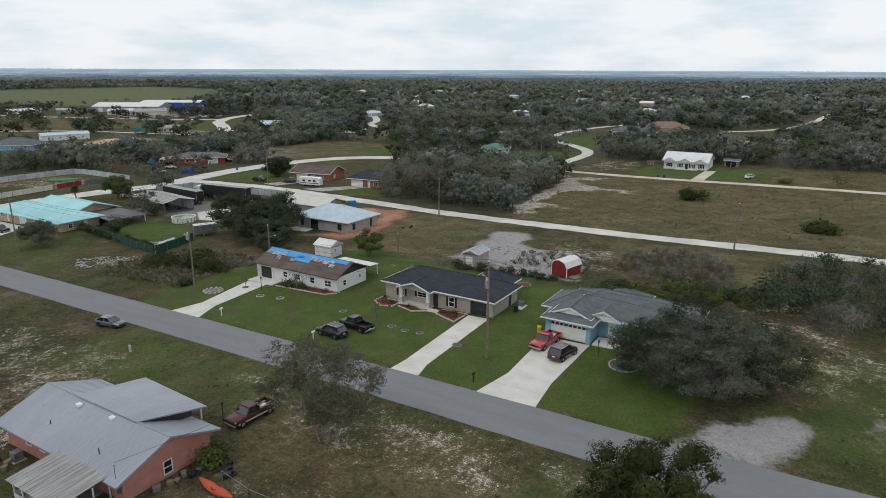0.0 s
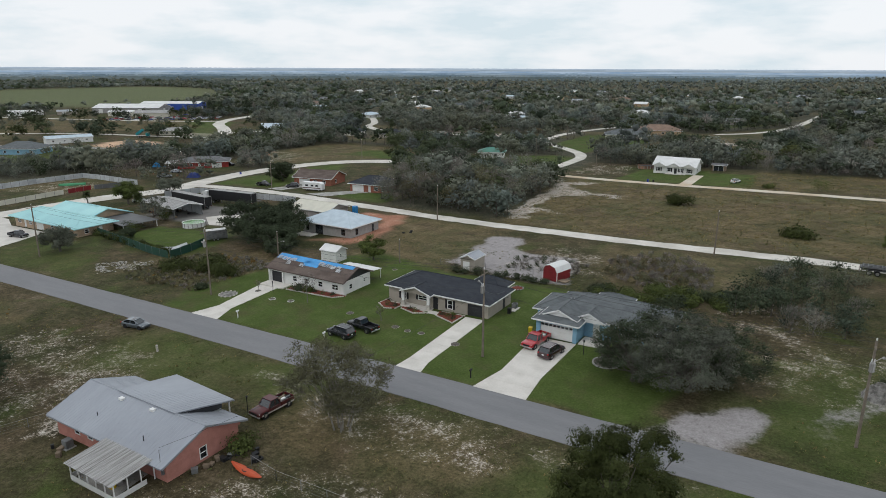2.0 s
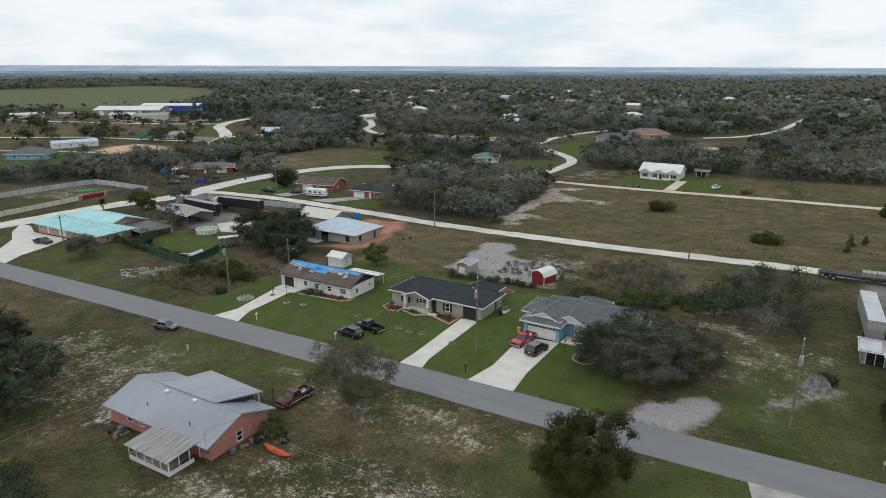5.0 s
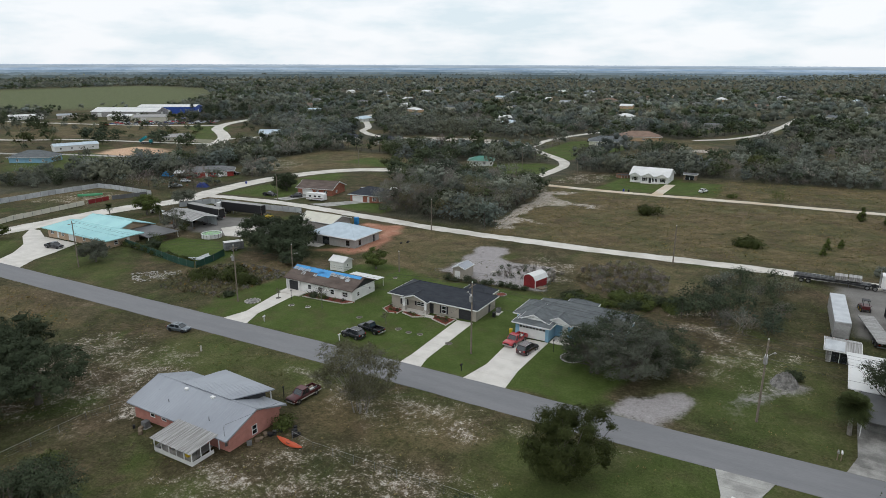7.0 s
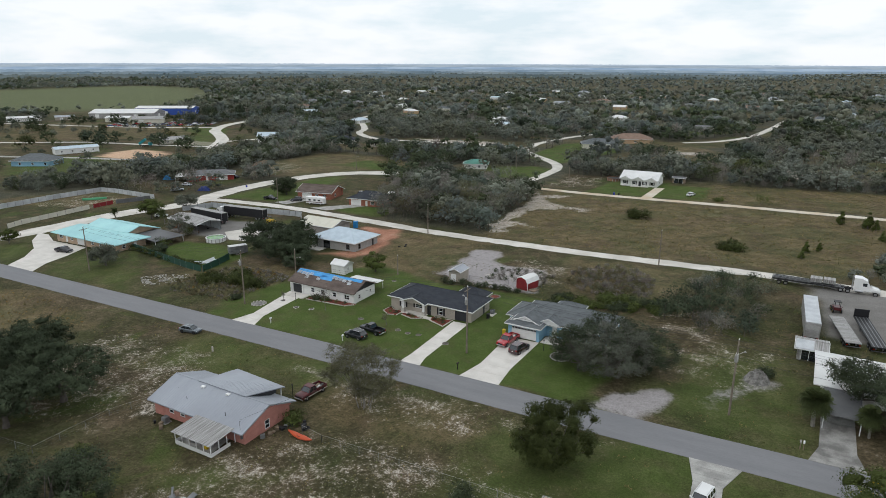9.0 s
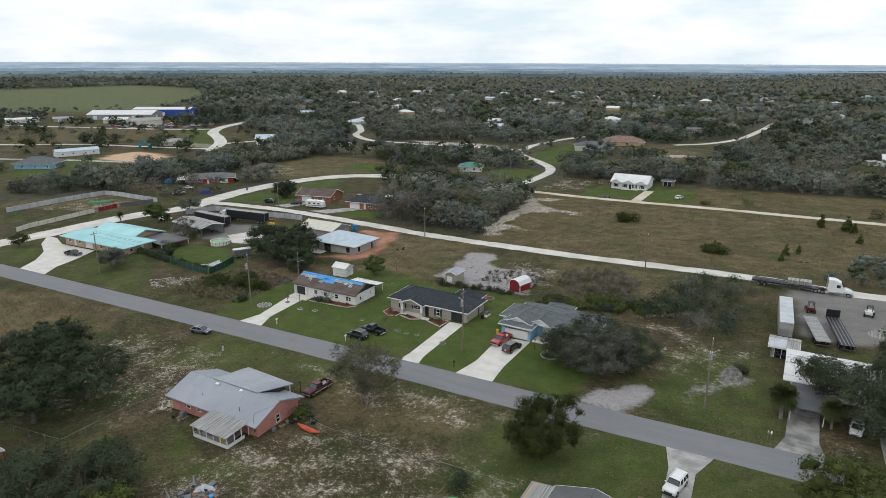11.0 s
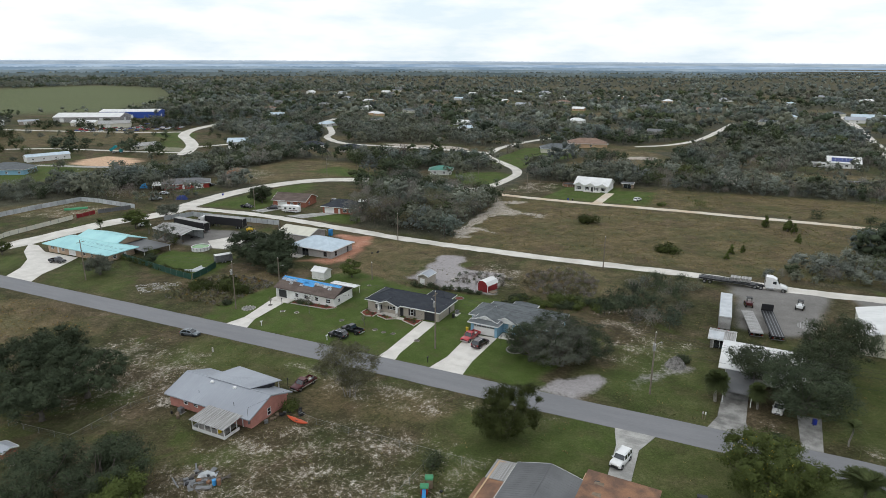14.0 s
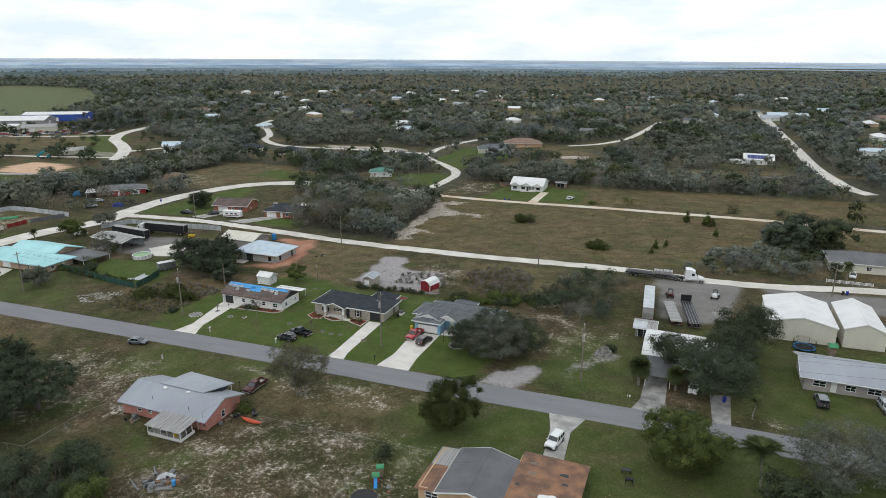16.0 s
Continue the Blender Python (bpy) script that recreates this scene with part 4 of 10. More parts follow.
def wall_piece(bm, L, h, th, openings, m, start=0.0, low=-0.6):
    """A sheet along x from start to L, th thick towards +y, with openings (x, width, sill, head) cut through it: one closed skin."""
    xs = sorted({start, L} | {round(v, 4) for o in openings for v in (o[0], o[0] + o[1])})
    zs = sorted({low, h} | {round(v, 4) for o in openings for v in (max(o[2], low), min(o[3], h))})
    solid = lambda i, k: 0 <= i < len(xs) - 1 and 0 <= k < len(zs) - 1 and not any(o[0] - 1e-3 <= xs[i] and xs[i + 1] <= o[0] + o[1] + 1e-3 and o[2] - 1e-3 <= zs[k] and zs[k + 1] <= o[3] + 1e-3 for o in openings)
    made = {}

    def v(i, k, s):
        if (i, k, s) not in made:
            made[i, k, s] = bm.verts.new(m @ Vector((xs[i], s * th, zs[k])))
        return made[i, k, s]

    for i in range(len(xs) - 1):
        for k in range(len(zs) - 1):
            if not solid(i, k):
                continue
            bm.faces.new((v(i, k, 0), v(i + 1, k, 0), v(i + 1, k + 1, 0), v(i, k + 1, 0)))
            bm.faces.new((v(i, k + 1, 1), v(i + 1, k + 1, 1), v(i + 1, k, 1), v(i, k, 1)))
            if not solid(i - 1, k):
                bm.faces.new((v(i, k, 1), v(i, k, 0), v(i, k + 1, 0), v(i, k + 1, 1)))
            if not solid(i + 1, k):
                bm.faces.new((v(i + 1, k, 0), v(i + 1, k, 1), v(i + 1, k + 1, 1), v(i + 1, k + 1, 0)))
            if not solid(i, k - 1):
                bm.faces.new((v(i, k, 0), v(i, k, 1), v(i + 1, k, 1), v(i + 1, k, 0)))
            if not solid(i, k + 1):
                bm.faces.new((v(i, k + 1, 1), v(i, k + 1, 0), v(i + 1, k + 1, 0), v(i + 1, k + 1, 1)))


def row_of(name, bm, material, parent, steps, label=""):
    """The same piece again and again, each an object of its own on one mesh, at the given shifts."""
    first = part(name, bm, material, parent, label)
    first.location = steps[0]
    for s in steps[1:]:
        again(first, parent).location = s
    return first


def fill_opening(own, o, m, trim, pane="glass", door="white", garage="white"):
    """The window, door or garage door that sits in an opening, set back from the wall's face."""
    ox, ow, s, t, kind = o
    if kind == "window" or kind == "shuttered":
        bm = bmesh.new()
        f, g = 0.09, 0.03
        zm = (s + t) / 2
        cols = [(ox + f, ow - 2 * f)] if ow <= 1.3 else [(ox + f, ow / 2 - f - g), (ox + ow / 2 + g, ow / 2 - f - g)]
        holes = [(a, w_, z0, z1) for a, w_ in cols for z0, z1 in ((s + f, zm - g), (zm + g, t - f))]
        wall_piece(bm, ox + ow, t, 0.13, holes, m @ Matrix.Translation((0, -0.03, 0)), ox, s)
        w = part("window", bm, trim, own)
        bm = bmesh.new()
        box(bm, ox + f, ox + ow - f, 0.03, 0.045, s + f, t - f, m=m)
        part("pane", bm, pane, w)
        if kind == "shuttered":
            for sx in (ox - 0.42, ox + ow + 0.04):
                bm = bmesh.new()
                box(bm, sx, sx + 0.38, -0.05, -0.002, s - 0.03, t + 0.03, bevel=0.015, m=m)
                part("shutter", bm, "black", own)
    elif kind == "door":
        bm = bmesh.new()
        box(bm, ox, ox + ow, 0.04, 0.09, 0.02, t, m=m)
        for z0, z1 in ((0.2, 0.95), (1.1, t - 0.2)):
            for a, b in ((0.12, 0.46), (0.54, 0.88)):
                box(bm, ox + ow * a, ox + ow * b, 0.025, 0.05, z0, z1, m=m)
        d = part("door", bm, door, own)
        bm = bmesh.new()
        box(bm, ox + ow - 0.14, ox + ow - 0.06, -0.02, 0.04, 0.98, 1.06, m=m)
        part("handle", bm, "chrome", d)
    elif kind == "slider":
        bm = bmesh.new()
        for a, b in ((0, 0.06), (ow / 2 - 0.04, ow / 2 + 0.04), (ow - 0.06, ow)):
            box(bm, ox + a, ox + b, 0.0, 0.1, 0.02, t, m=m)
        d = part("door", bm, trim, own, "sliding glass door")
        bm = bmesh.new()
        box(bm, ox + 0.06, ox + ow - 0.06, 0.04, 0.06, 0.05, t, m=m)
        part("pane", bm, pane, d)
    elif kind == "garage" or kind == "garage_glazed":
        d = thing("garage_door", 0, 0, z=0)
        d.parent = own
        n = 4
        for k in range(n):
            z0, z1 = 0.02 + (t - 0.02) * k / n, 0.02 + (t - 0.02) * (k + 1) / n - 0.015
            bm = bmesh.new()
            box(bm, ox, ox + ow, 0.09, 0.14, z0, z1, m=m)
            c = max(3, int(ow / 0.6))
            for j in range(c):
                a = ox + ow * (j + 0.12) / c
                if not (kind == "garage_glazed" and k == n - 1):
                    box(bm, a, ox + ow * (j + 0.88) / c, 0.075, 0.1, z0 + 0.1, z1 - 0.1, m=m)
            part("panel", bm, garage, d)
            if kind == "garage_glazed" and k == n - 1:
                for j in range(c):
                    bm = bmesh.new()
                    box(bm, ox + ow * (j + 0.14) / c, ox + ow * (j + 0.86) / c, 0.07, 0.1, z0 + 0.12, z1 - 0.1, m=m)
                    part("pane", bm, pane, d)


def hip_roof(own, x0, x1, y0, y1, z, rise, material, fascia="plinth", label="", name="roof", th=0.18, ribs=0.0):
    w, d = x1 - x0, y1 - y0
    k = min(w, d) / 2
    if w >= d:
        r0, r1 = Vector((x0 + k, (y0 + y1) / 2, z + rise)), Vector((x1 - k, (y0 + y1) / 2, z + rise))
    else:
        r0, r1 = Vector(((x0 + x1) / 2, y0 + k, z + rise)), Vector(((x0 + x1) / 2, y1 - k, z + rise))
    a, b, c, e = [Vector(p) for p in ((x0, y0, z), (x1, y0, z), (x1, y1, z), (x0, y1, z))]
    bm = bmesh.new()
    faces = ((a, b, r1, r0), (b, c, r1), (c, e, r0, r1), (e, a, r0)) if w >= d else ((a, b, r0), (b, c, r1, r0), (c, e, r1), (e, a, r0, r1))
    for f in faces:
        quad(bm, f)
    quad(bm, [p - Vector((0, 0, 0.02)) for p in (e, c, b, a)])
    bmesh.ops.remove_doubles(bm, verts=bm.verts, dist=0.002)
    ob = part(name, bm, material, own, label)
    bm = bmesh.new()
    for (p, q) in ((a, b), (b, c), (c, e), (e, a)):
        n = Vector((q.y - p.y, p.x - q.x, 0)).normalized() * 0.05
        t = (q - p).normalized() * 0.05
        quad(bm, (p + n - t, q + n + t, q + n + t + Vector((0, 0, 0.03)), p + n - t + Vector((0, 0, 0.03))))
        quad(bm, (p + n - t - Vector((0, 0, th)), q + n + t - Vector((0, 0, th)), q + n + t, p + n - t))
        quad(bm, (p + Vector((0, 0, 0.03)), p + n - t + Vector((0, 0, 0.03)), q + n + t + Vector((0, 0, 0.03)), q + Vector((0, 0, 0.03))))
        quad(bm, (p - Vector((0, 0, th)), q - Vector((0, 0, th)), q + n + t - Vector((0, 0, th)), p + n - t - Vector((0, 0, th))))
    part("fascia", bm, fascia, ob)
    # ridge and hip caps
    bm = bmesh.new()
    for p, q in ((r0, r1), (a, r0), (e, r0) if w >= d else (b, r0), (b, r1) if w >= d else (c, r1), (c, r1) if w >= d else (e, r1)):
        if (q - p).length > 0.3:
            tube(bm, p + Vector((0, 0, 0.01)), q + Vector((0, 0, 0.01)), 0.07, n=5)
    part("ridge_cap", bm, material, ob)
    return ob


def gable_roof(own, x0, x1, y0, y1, z, rise, material, along="x", fascia="plinth", label="", name="roof", th=0.16, wall=None, inset=0.5, ribs=0.0, ribmat=None, rake=None):
    """Two slopes; the ridge runs along x or y. wall: the material of the gable ends, inset from the roof's ends."""
    sw = (lambda x, y, zz: (x, y, zz)) if along == "x" else (lambda x, y, zz: (y, x, zz))
    if along != "x":
        x0, x1, y0, y1 = y0, y1, x0, x1
    ym = (y0 + y1) / 2
    bm = bmesh.new()
    slab(bm, [sw(x0, y0, z), sw(x1, y0, z), sw(x1, ym, z + rise), sw(x0, ym, z + rise)], th)
    slab(bm, [sw(x0, ym, z + rise), sw(x1, ym, z + rise), sw(x1, y1, z), sw(x0, y1, z)], th)
    bmesh.ops.recalc_face_normals(bm, faces=bm.faces)
    ob = part(name, bm, material, own, label)
    bm = bmesh.new()
    for ye in (y0 - 0.04, y1 + 0.04):
        p, q = Vector(sw(x0, ye, z - th / 2)), Vector(sw(x1, ye, z - th / 2))
        n = Vector(sw(0, 0.03, 0))
        quad(bm, (p - n + Vector((0, 0, -th * 0.6)), q - n + Vector((0, 0, -th * 0.6)), q - n + Vector((0, 0, th * 0.5)), p - n + Vector((0, 0, th * 0.5))))
        quad(bm, (p + n + Vector((0, 0, -th * 0.6)), q + n + Vector((0, 0, -th * 0.6)), q + n + Vector((0, 0, th * 0.5)), p + n + Vector((0, 0, th * 0.5))))
        quad(bm, (p - n + Vector((0, 0, th * 0.5)), q - n + Vector((0, 0, th * 0.5)), q + n + Vector((0, 0, th * 0.5)), p + n + Vector((0, 0, th * 0.5))))
    for xe in (x0 - 0.03, x1 + 0.03):
        for ya, za, yb, zb in ((y0, z, ym, z + rise), (ym, z + rise, y1, z)):
            slab(bm, [sw(xe - 0.03, ya, za + 0.03), sw(xe + 0.03, ya, za + 0.03), sw(xe + 0.03, yb, zb + 0.03), sw(xe - 0.03, yb, zb + 0.03)], th + 0.07)
    bmesh.ops.recalc_face_normals(bm, faces=bm.faces)
    part("fascia", bm, fascia, ob)
    bm = bmesh.new()
    tube(bm, sw(x0, ym, z + rise), sw(x1, ym, z + rise), 0.09, n=6)
    part("ridge_cap", bm, material, ob)
    if ribs:
        n = int((x1 - x0) / ribs)
        for ya, za, yb, zb in ((y0, z, ym, z + rise), (ym, z + rise, y1, z)):
            bm = bmesh.new()
            slab(bm, [sw(-0.02, ya, za + 0.016), sw(0.02, ya, za + 0.016), sw(0.02, yb, zb + 0.016), sw(-0.02, yb, zb + 0.016)], 0.05)
            bmesh.ops.recalc_face_normals(bm, faces=bm.faces)
            row_of("seam", bm, ribmat or material, ob, [sw(x0 + (x1 - x0) * i / n, 0, 0) for i in range(n + 1)])
    if wall:
        for xe in (x0 + (rake or inset), x1 - (rake or inset) - 0.15):
            bm = bmesh.new()
            yy0, yy1 = y0 + inset, y1 - inset
            s = rise / ((y1 - y0) / 2)
            lift = s * inset - th - 0.02
            pts = [(yy0, z - 0.3), (yy1, z - 0.3), (yy1, z + lift), (ym, z + rise - th - 0.02), (yy0, z + lift)]
            v = [[bm.verts.new(sw(xx, py, pz)) for py, pz in pts] for xx in (xe, xe + 0.15)]
            bm.faces.new(v[0])
            bm.faces.new(v[1][::-1])
            for i in range(5):
                bm.faces.new((v[0][i], v[0][(i + 1) % 5], v[1][(i + 1) % 5], v[1][i]))
            bmesh.ops.recalc_face_normals(bm, faces=bm.faces)
            part("gable", bm, wall, own)
    return ob


def body(own, x0, x1, y0, y1, h, material, openings=None, trim="plinth", door="white", garage="white", th=0.2, floor=True, pane="glass"):
    """Four walls on a slab; openings by side: S, E, N, W, measured from the wall's left end as seen from outside."""
    openings = openings or {}
    sides = {
        "S": (x1 - x0, Matrix.Translation((x0, y0, 0))),
        "E": (y1 - y0 - 2 * th, Matrix.Translation((x1, y0 + th, 0)) @ Matrix.Rotation(math.pi / 2, 4, "Z")),
        "N": (x1 - x0, Matrix.Translation((x1, y1, 0)) @ Matrix.Rotation(math.pi, 4, "Z")),
        "W": (y1 - y0 - 2 * th, Matrix.Translation((x0, y1 - th, 0)) @ Matrix.Rotation(-math.pi / 2, 4, "Z")),
    }
    for s, (L, m) in sides.items():
        bm = bmesh.new()
        ops = openings.get(s, [])
        wall_piece(bm, L, h, th, [(o[0], o[1], o[2] if o[4] in ("window", "shuttered") else -0.6, o[3]) for o in ops], m)
        part("wall", bm, material, own)
        for o in ops:
            fill_opening(own, o, m, trim, pane, door, garage)
    if floor:
        bm = bmesh.new()
        box(bm, x0 + 0.3, x1 - 0.3, y0 + 0.3, y1 - 0.3, -0.3, 0.05)
        part("floor_slab", bm, "oldconcrete", own)


def house(x, y, w, d, label, roof, material, roofmat, h=2.6, rise=2.2, over=0.5, rz=0.0, openings=None, along="x", category="house", name="house", garage="white", door="white", trim="plinth", ribs=0.0, group="", gablemat=None):
    own = thing(name, x, y, rz, label, category, group)
    FOOTPRINTS.append((x, y, max(w, d) / 2 + 3))
    body(own, -w / 2, w / 2, -d / 2, d / 2, h, material, openings, garage=garage, door=door, trim=trim)
    a = (own, -w / 2 - over, w / 2 + over, -d / 2 - over, d / 2 + over, h + 0.12, rise, roofmat)
    if roof == "hip":
        hip_roof(*a)
    else:
        gable_roof(*a, along=along, wall=gablemat or material, inset=over, ribs=ribs)
    return own


W = "window"
# the white house with blue tarps on its brown roof
h1 = thing("house", -38.2, 22.9, 0, "white block house with brown shingles and blue tarps on the ridge", "house")
FOOTPRINTS.append((-37.6, 24.4, 13))
body(h1, -9.0, 9.2, -4.0, 3.9, 2.65, "white", {
    "S": [(0.5, 2.6, 0, 2.15, "garage"), (4.0, 1.0, 0, 2.1, "door"), (5.9, 1.1, 0.9, 2.0, W), (8.8, 1.2, 0.9, 2.0, W), (12.2, 1.1, 0.9, 2.0, W), (15.5, 1.5, 0.9, 2.0, W)],
    "E": [(1.4, 0.9, 0.9, 1.9, W), (5.6, 0.7, 1.2, 1.9, W)], "N": [(4, 1.2, 0.9, 2.0, W), (11, 1.8, 0, 2.1, "slider")], "W": [(4, 1.2, 0.9, 2.0, W)]}, garage="darkdoor")
gable_roof(h1, -9.6, 9.6, -4.5, 4.5, 2.72, 1.85, "brownshingle", wall="darkdoor", inset=0.5, fascia="brownshingle")
bm = bmesh.new()
sl = 1.85 / 4.5
for x0, x1, ya, yb in ((-9.4, -0.6, -1.5, 1.2), (-0.6, 9.0, -0.9, 1.4), (-2.2, 1.4, -2.2, -0.9)):
    n = 10
    for i in range(n):
        a, b = x0 + (x1 - x0) * i / n, x0 + (x1 - x0) * (i + 1) / n
        zz = lambda yy: 2.72 + 1.85 - abs(yy) * sl + 0.045
        for p, q in ((ya, 0.0), (0.0, yb)) if yb > 0 else ((ya, yb),):
            slab(bm, [(a, p, zz(p)), (b, p, zz(p)), (b, q, zz(q)), (a, q, zz(q))], 0.03)
part("tarp", bm, "tarp", h1, "blue tarp over the ridge")
rnd = random.Random(5)
for k, (px, py) in enumerate(((-8.6, -1.3), (-7.3, -1.4), (-6.1, -1.5), (-5.0, -1.3), (-5.6, -2.4), (-2.2, -2.3), (1.6, -1.1), (2.6, -1.2), (3.7, -1.2), (4.7, -1.4), (5.9, -1.3), (6.4, -1.9))):
    bm = bmesh.new()
    z = 2.72 + 1.85 - abs(py) * sl + 0.05
    for j in (0, 0.34, 0.68):
        box(bm, -0.45, 0.45, j - 0.34, j - 0.24, 0.04, 0.12)
    for j in (-0.45, 0.35):
        box(bm, j, j + 0.1, -0.34, 0.46, 0, 0.06)
    for v in bm.verts:
        v.co = Matrix.Translation((px, py, z)) @ Matrix.Rotation(-math.atan(sl) * (-1 if py < 0 else 1), 4, "X") @ Matrix.Rotation(rnd.uniform(-0.3, 0.3), 4, "Z") @ v.co
    part("pallet", bm, "fencegrey", h1, "pale wooden frame weighing the tarp down")
# entry slab and stem beds of the white house
bm = bmesh.new()
box(bm, -9.2, -3.4, -6.6, -4.02, -0.3, 0.09)
part("entry_slab", bm, "concrete", h1)
bm = bmesh.new()
box(bm, -0.1, 0.1, -0.1, 0.1, 0.09, 2.6)
row_of("post", bm, "white", h1, [(-5.3, -4.3, 0), (-8.9, -4.3, 0)])
# lean-to behind it
bm = bmesh.new()
slab(bm, [(1.0, 4.2, 2.55), (9.0, 4.2, 2.55), (9.0, 8.0, 2.25), (1.0, 8.0, 2.25)], 0.08)
part("patio_cover", bm, "whiteroof", h1, "flat white patio cover")
bm = bmesh.new()
box(bm, -0.05, 0.05, 7.7, 7.8, -0.3, 2.2)
row_of("post", bm, "white", h1, [(1.2, 0, 0), (5.2, 0, 0), (8.8, 0, 0)])

# the taupe house with charcoal shingles
h2 = thing("house", -10.45, 25.0, 0, "taupe stucco house with charcoal shingle hip roof and portico", "house")
FOOTPRINTS.append((-10.1, 25.2, 13))
body(h2, -9.75, 9.75, -4.3, 4.2, 2.65, "tan", {
    "S": [(2.6, 1.1, 0.7, 2.0, "shuttered"), (6.1, 1.9, 1.05, 1.95, "shuttered"), (9.1, 0.95, 0, 2.1, "door"), (11.9, 1.05, 0.55, 2.1, "shuttered"), (15.7, 2.75, 0, 2.2, "garage")],
    "E": [(5.2, 0.9, 0, 2.1, "door")], "N": [(3, 1.2, 0.9, 2.0, W), (12, 1.8, 0, 2.1, "slider")], "W": [(4, 1.2, 0.9, 2.0, W)]}, garage="darkdoor", door="darkdoor")
hip_roof(h2, -10.3, 10.3, -4.85, 4.75, 2.75, 2.0, "dkshingle", "plinth")
# rear wing
body(h2, 2.4, 8.0, 4.25, 7.6, 2.6, "tan", {"N": [(1, 1.2, 0.9, 2.0, W)]}, floor=False)
hip_roof(h2, 1.8, 8.6, 2.6, 8.2, 2.72, 1.5, "dkshingle", "plinth")
# portico: a low front gable on white tapered columns
gable_roof(h2, -6.4, -0.2, -6.0, -0.6, 2.75, 1.1, "dkshingle", along="y", wall="tan", inset=0.45)
for px in (-5.9, -0.9):
    bm = bmesh.new()
    box(bm, px - 0.34, px + 0.34, -5.75, -5.07, -0.4, 0.95)
    part("pedestal", bm, "stone", h2)
    bm = bmesh.new()
    prism(bm, [(px - 0.22, -5.63), (px + 0.22, -5.63), (px + 0.22, -5.19), (px - 0.22, -5.19)], 0.95, 2.65)
    part("column", bm, "plinth", h2)
bm = bmesh.new()
box(bm, -6.3, -0.5, -5.9, -4.32, -0.4, 0.12)
part("porch_slab", bm, "concrete", h2)
bm = bmesh.new()
prism(bm, [(-0.5, -6.6), (1.0, -6.6), (6.1, -8.3), (6.1, -7.1), (1.0, -5.4), (-0.5, -5.4)], -0.4, 0.08)
part("walkway", bm, "concrete", h2)

# the light-blue house with grey shingles
h3 = thing("house", 17.4, 25.0, 0, "light blue house with grey shingle roof and white garage", "house")
FOOTPRINTS.append((17.4, 25.0, 14))
body(h3, -8.6, -2.3, -7.2, -0.2, 2.7, "blue", {"S": [(0.7, 5.0, 0, 2.25, "garage_glazed")], "W": [(1.6, 1.0, 0.9, 2.0, W)]})
body(h3, -10.1, -8.6, -3.1, -0.2, 2.7, "blue", {})
body(h3, -10.1, -8.1, -0.2, 3.8, 2.7, "blue", {"W": [(1.4, 1.2, 0.9, 2.0, W)]})
body(h3, -8.1, 9.4, -0.2, 5.8, 2.7, "blue", {"N": [(4, 1.4, 0.9, 2.0, W), (12, 1.8, 0, 2.1, "slider")], "E": [(3, 1.2, 0.9, 2.0, W)]})
body(h3, -2.3, 9.4, -3.7, -0.2, 2.7, "blue", {"S": [(1.3, 1.0, 0, 2.1, "door"), (5.5, 1.9, 0.7, 2.1, W), (9.4, 1.3, 0.7, 2.1, W)], "E": [(1, 1.2, 0.9, 2.0, W)]})
hip_roof(h3, -10.7, -1.0, -3.7, 4.4, 2.8, 1.75, "greyshingle", "plinth")
hip_roof(h3, -8.6, 10.0, -4.3, 6.4, 2.803, 2.3, "greyshingle", "plinth")
hip_roof(h3, -9.1, -1.8, -7.9, 1.0, 2.806, 1.35, "greyshingle", "plinth")
gable_roof(h3, -8.4, -2.5, -6.7, -0.4, 3.12, 1.25, "greyshingle", along="y", wall="plinth", inset=0.25)
gable_roof(h3, -3.9, 1.1, -5.0, 0.4, 2.86, 1.2, "greyshingle", along="y", wall="plinth", inset=0.25)
hip_roof(h3, -3.9, 2.1, 4.2, 8.6, 2.8, 1.1, "greyshingle", "plinth")
bm = bmesh.new()
box(bm, -2.0, 1.4, -7.2, -4.25, -0.4, 0.1)
part("entry_slab", bm, "concrete", h3)
bm = bmesh.new()
box(bm, 1.0, 1.4, -5.6, -5.2, 0.1, 2.7)
part("column", bm, "blue", h3)

# the salmon house with a grey metal roof and a screened porch
hp = thing("house", -17.7, -28.9, 0, "salmon brick house with grey ribbed metal roof", "house")
FOOTPRINTS.append((-17.7, -28.9, 13))
body(hp, -9.6, 9.4, -4.5, 4.6, 2.3, "pink", {
    "S": [(3.4, 1.0, 0.8, 1.9, W), (5.8, 1.0, 0.9, 1.7, W), (8.8, 0.95, 0, 2.05, "door"), (13.0, 1.6, 0, 2.05, "slider")],
    "E": [(3.7, 0.95, 0.55, 1.95, W)], "N": [(2, 1.4, 0.8, 1.9, W), (9, 1.0, 0, 2.05, "door")], "W": [(4, 1.2, 0.8, 1.9, W)]}, th=0.22)
gable_roof(hp, -10.0, 9.85, -5.3, 5.6, 2.36, 1.95, "metalroof", wall="pink", inset=0.8, ribs=0.45, fascia="metalroof", rake=0.3)
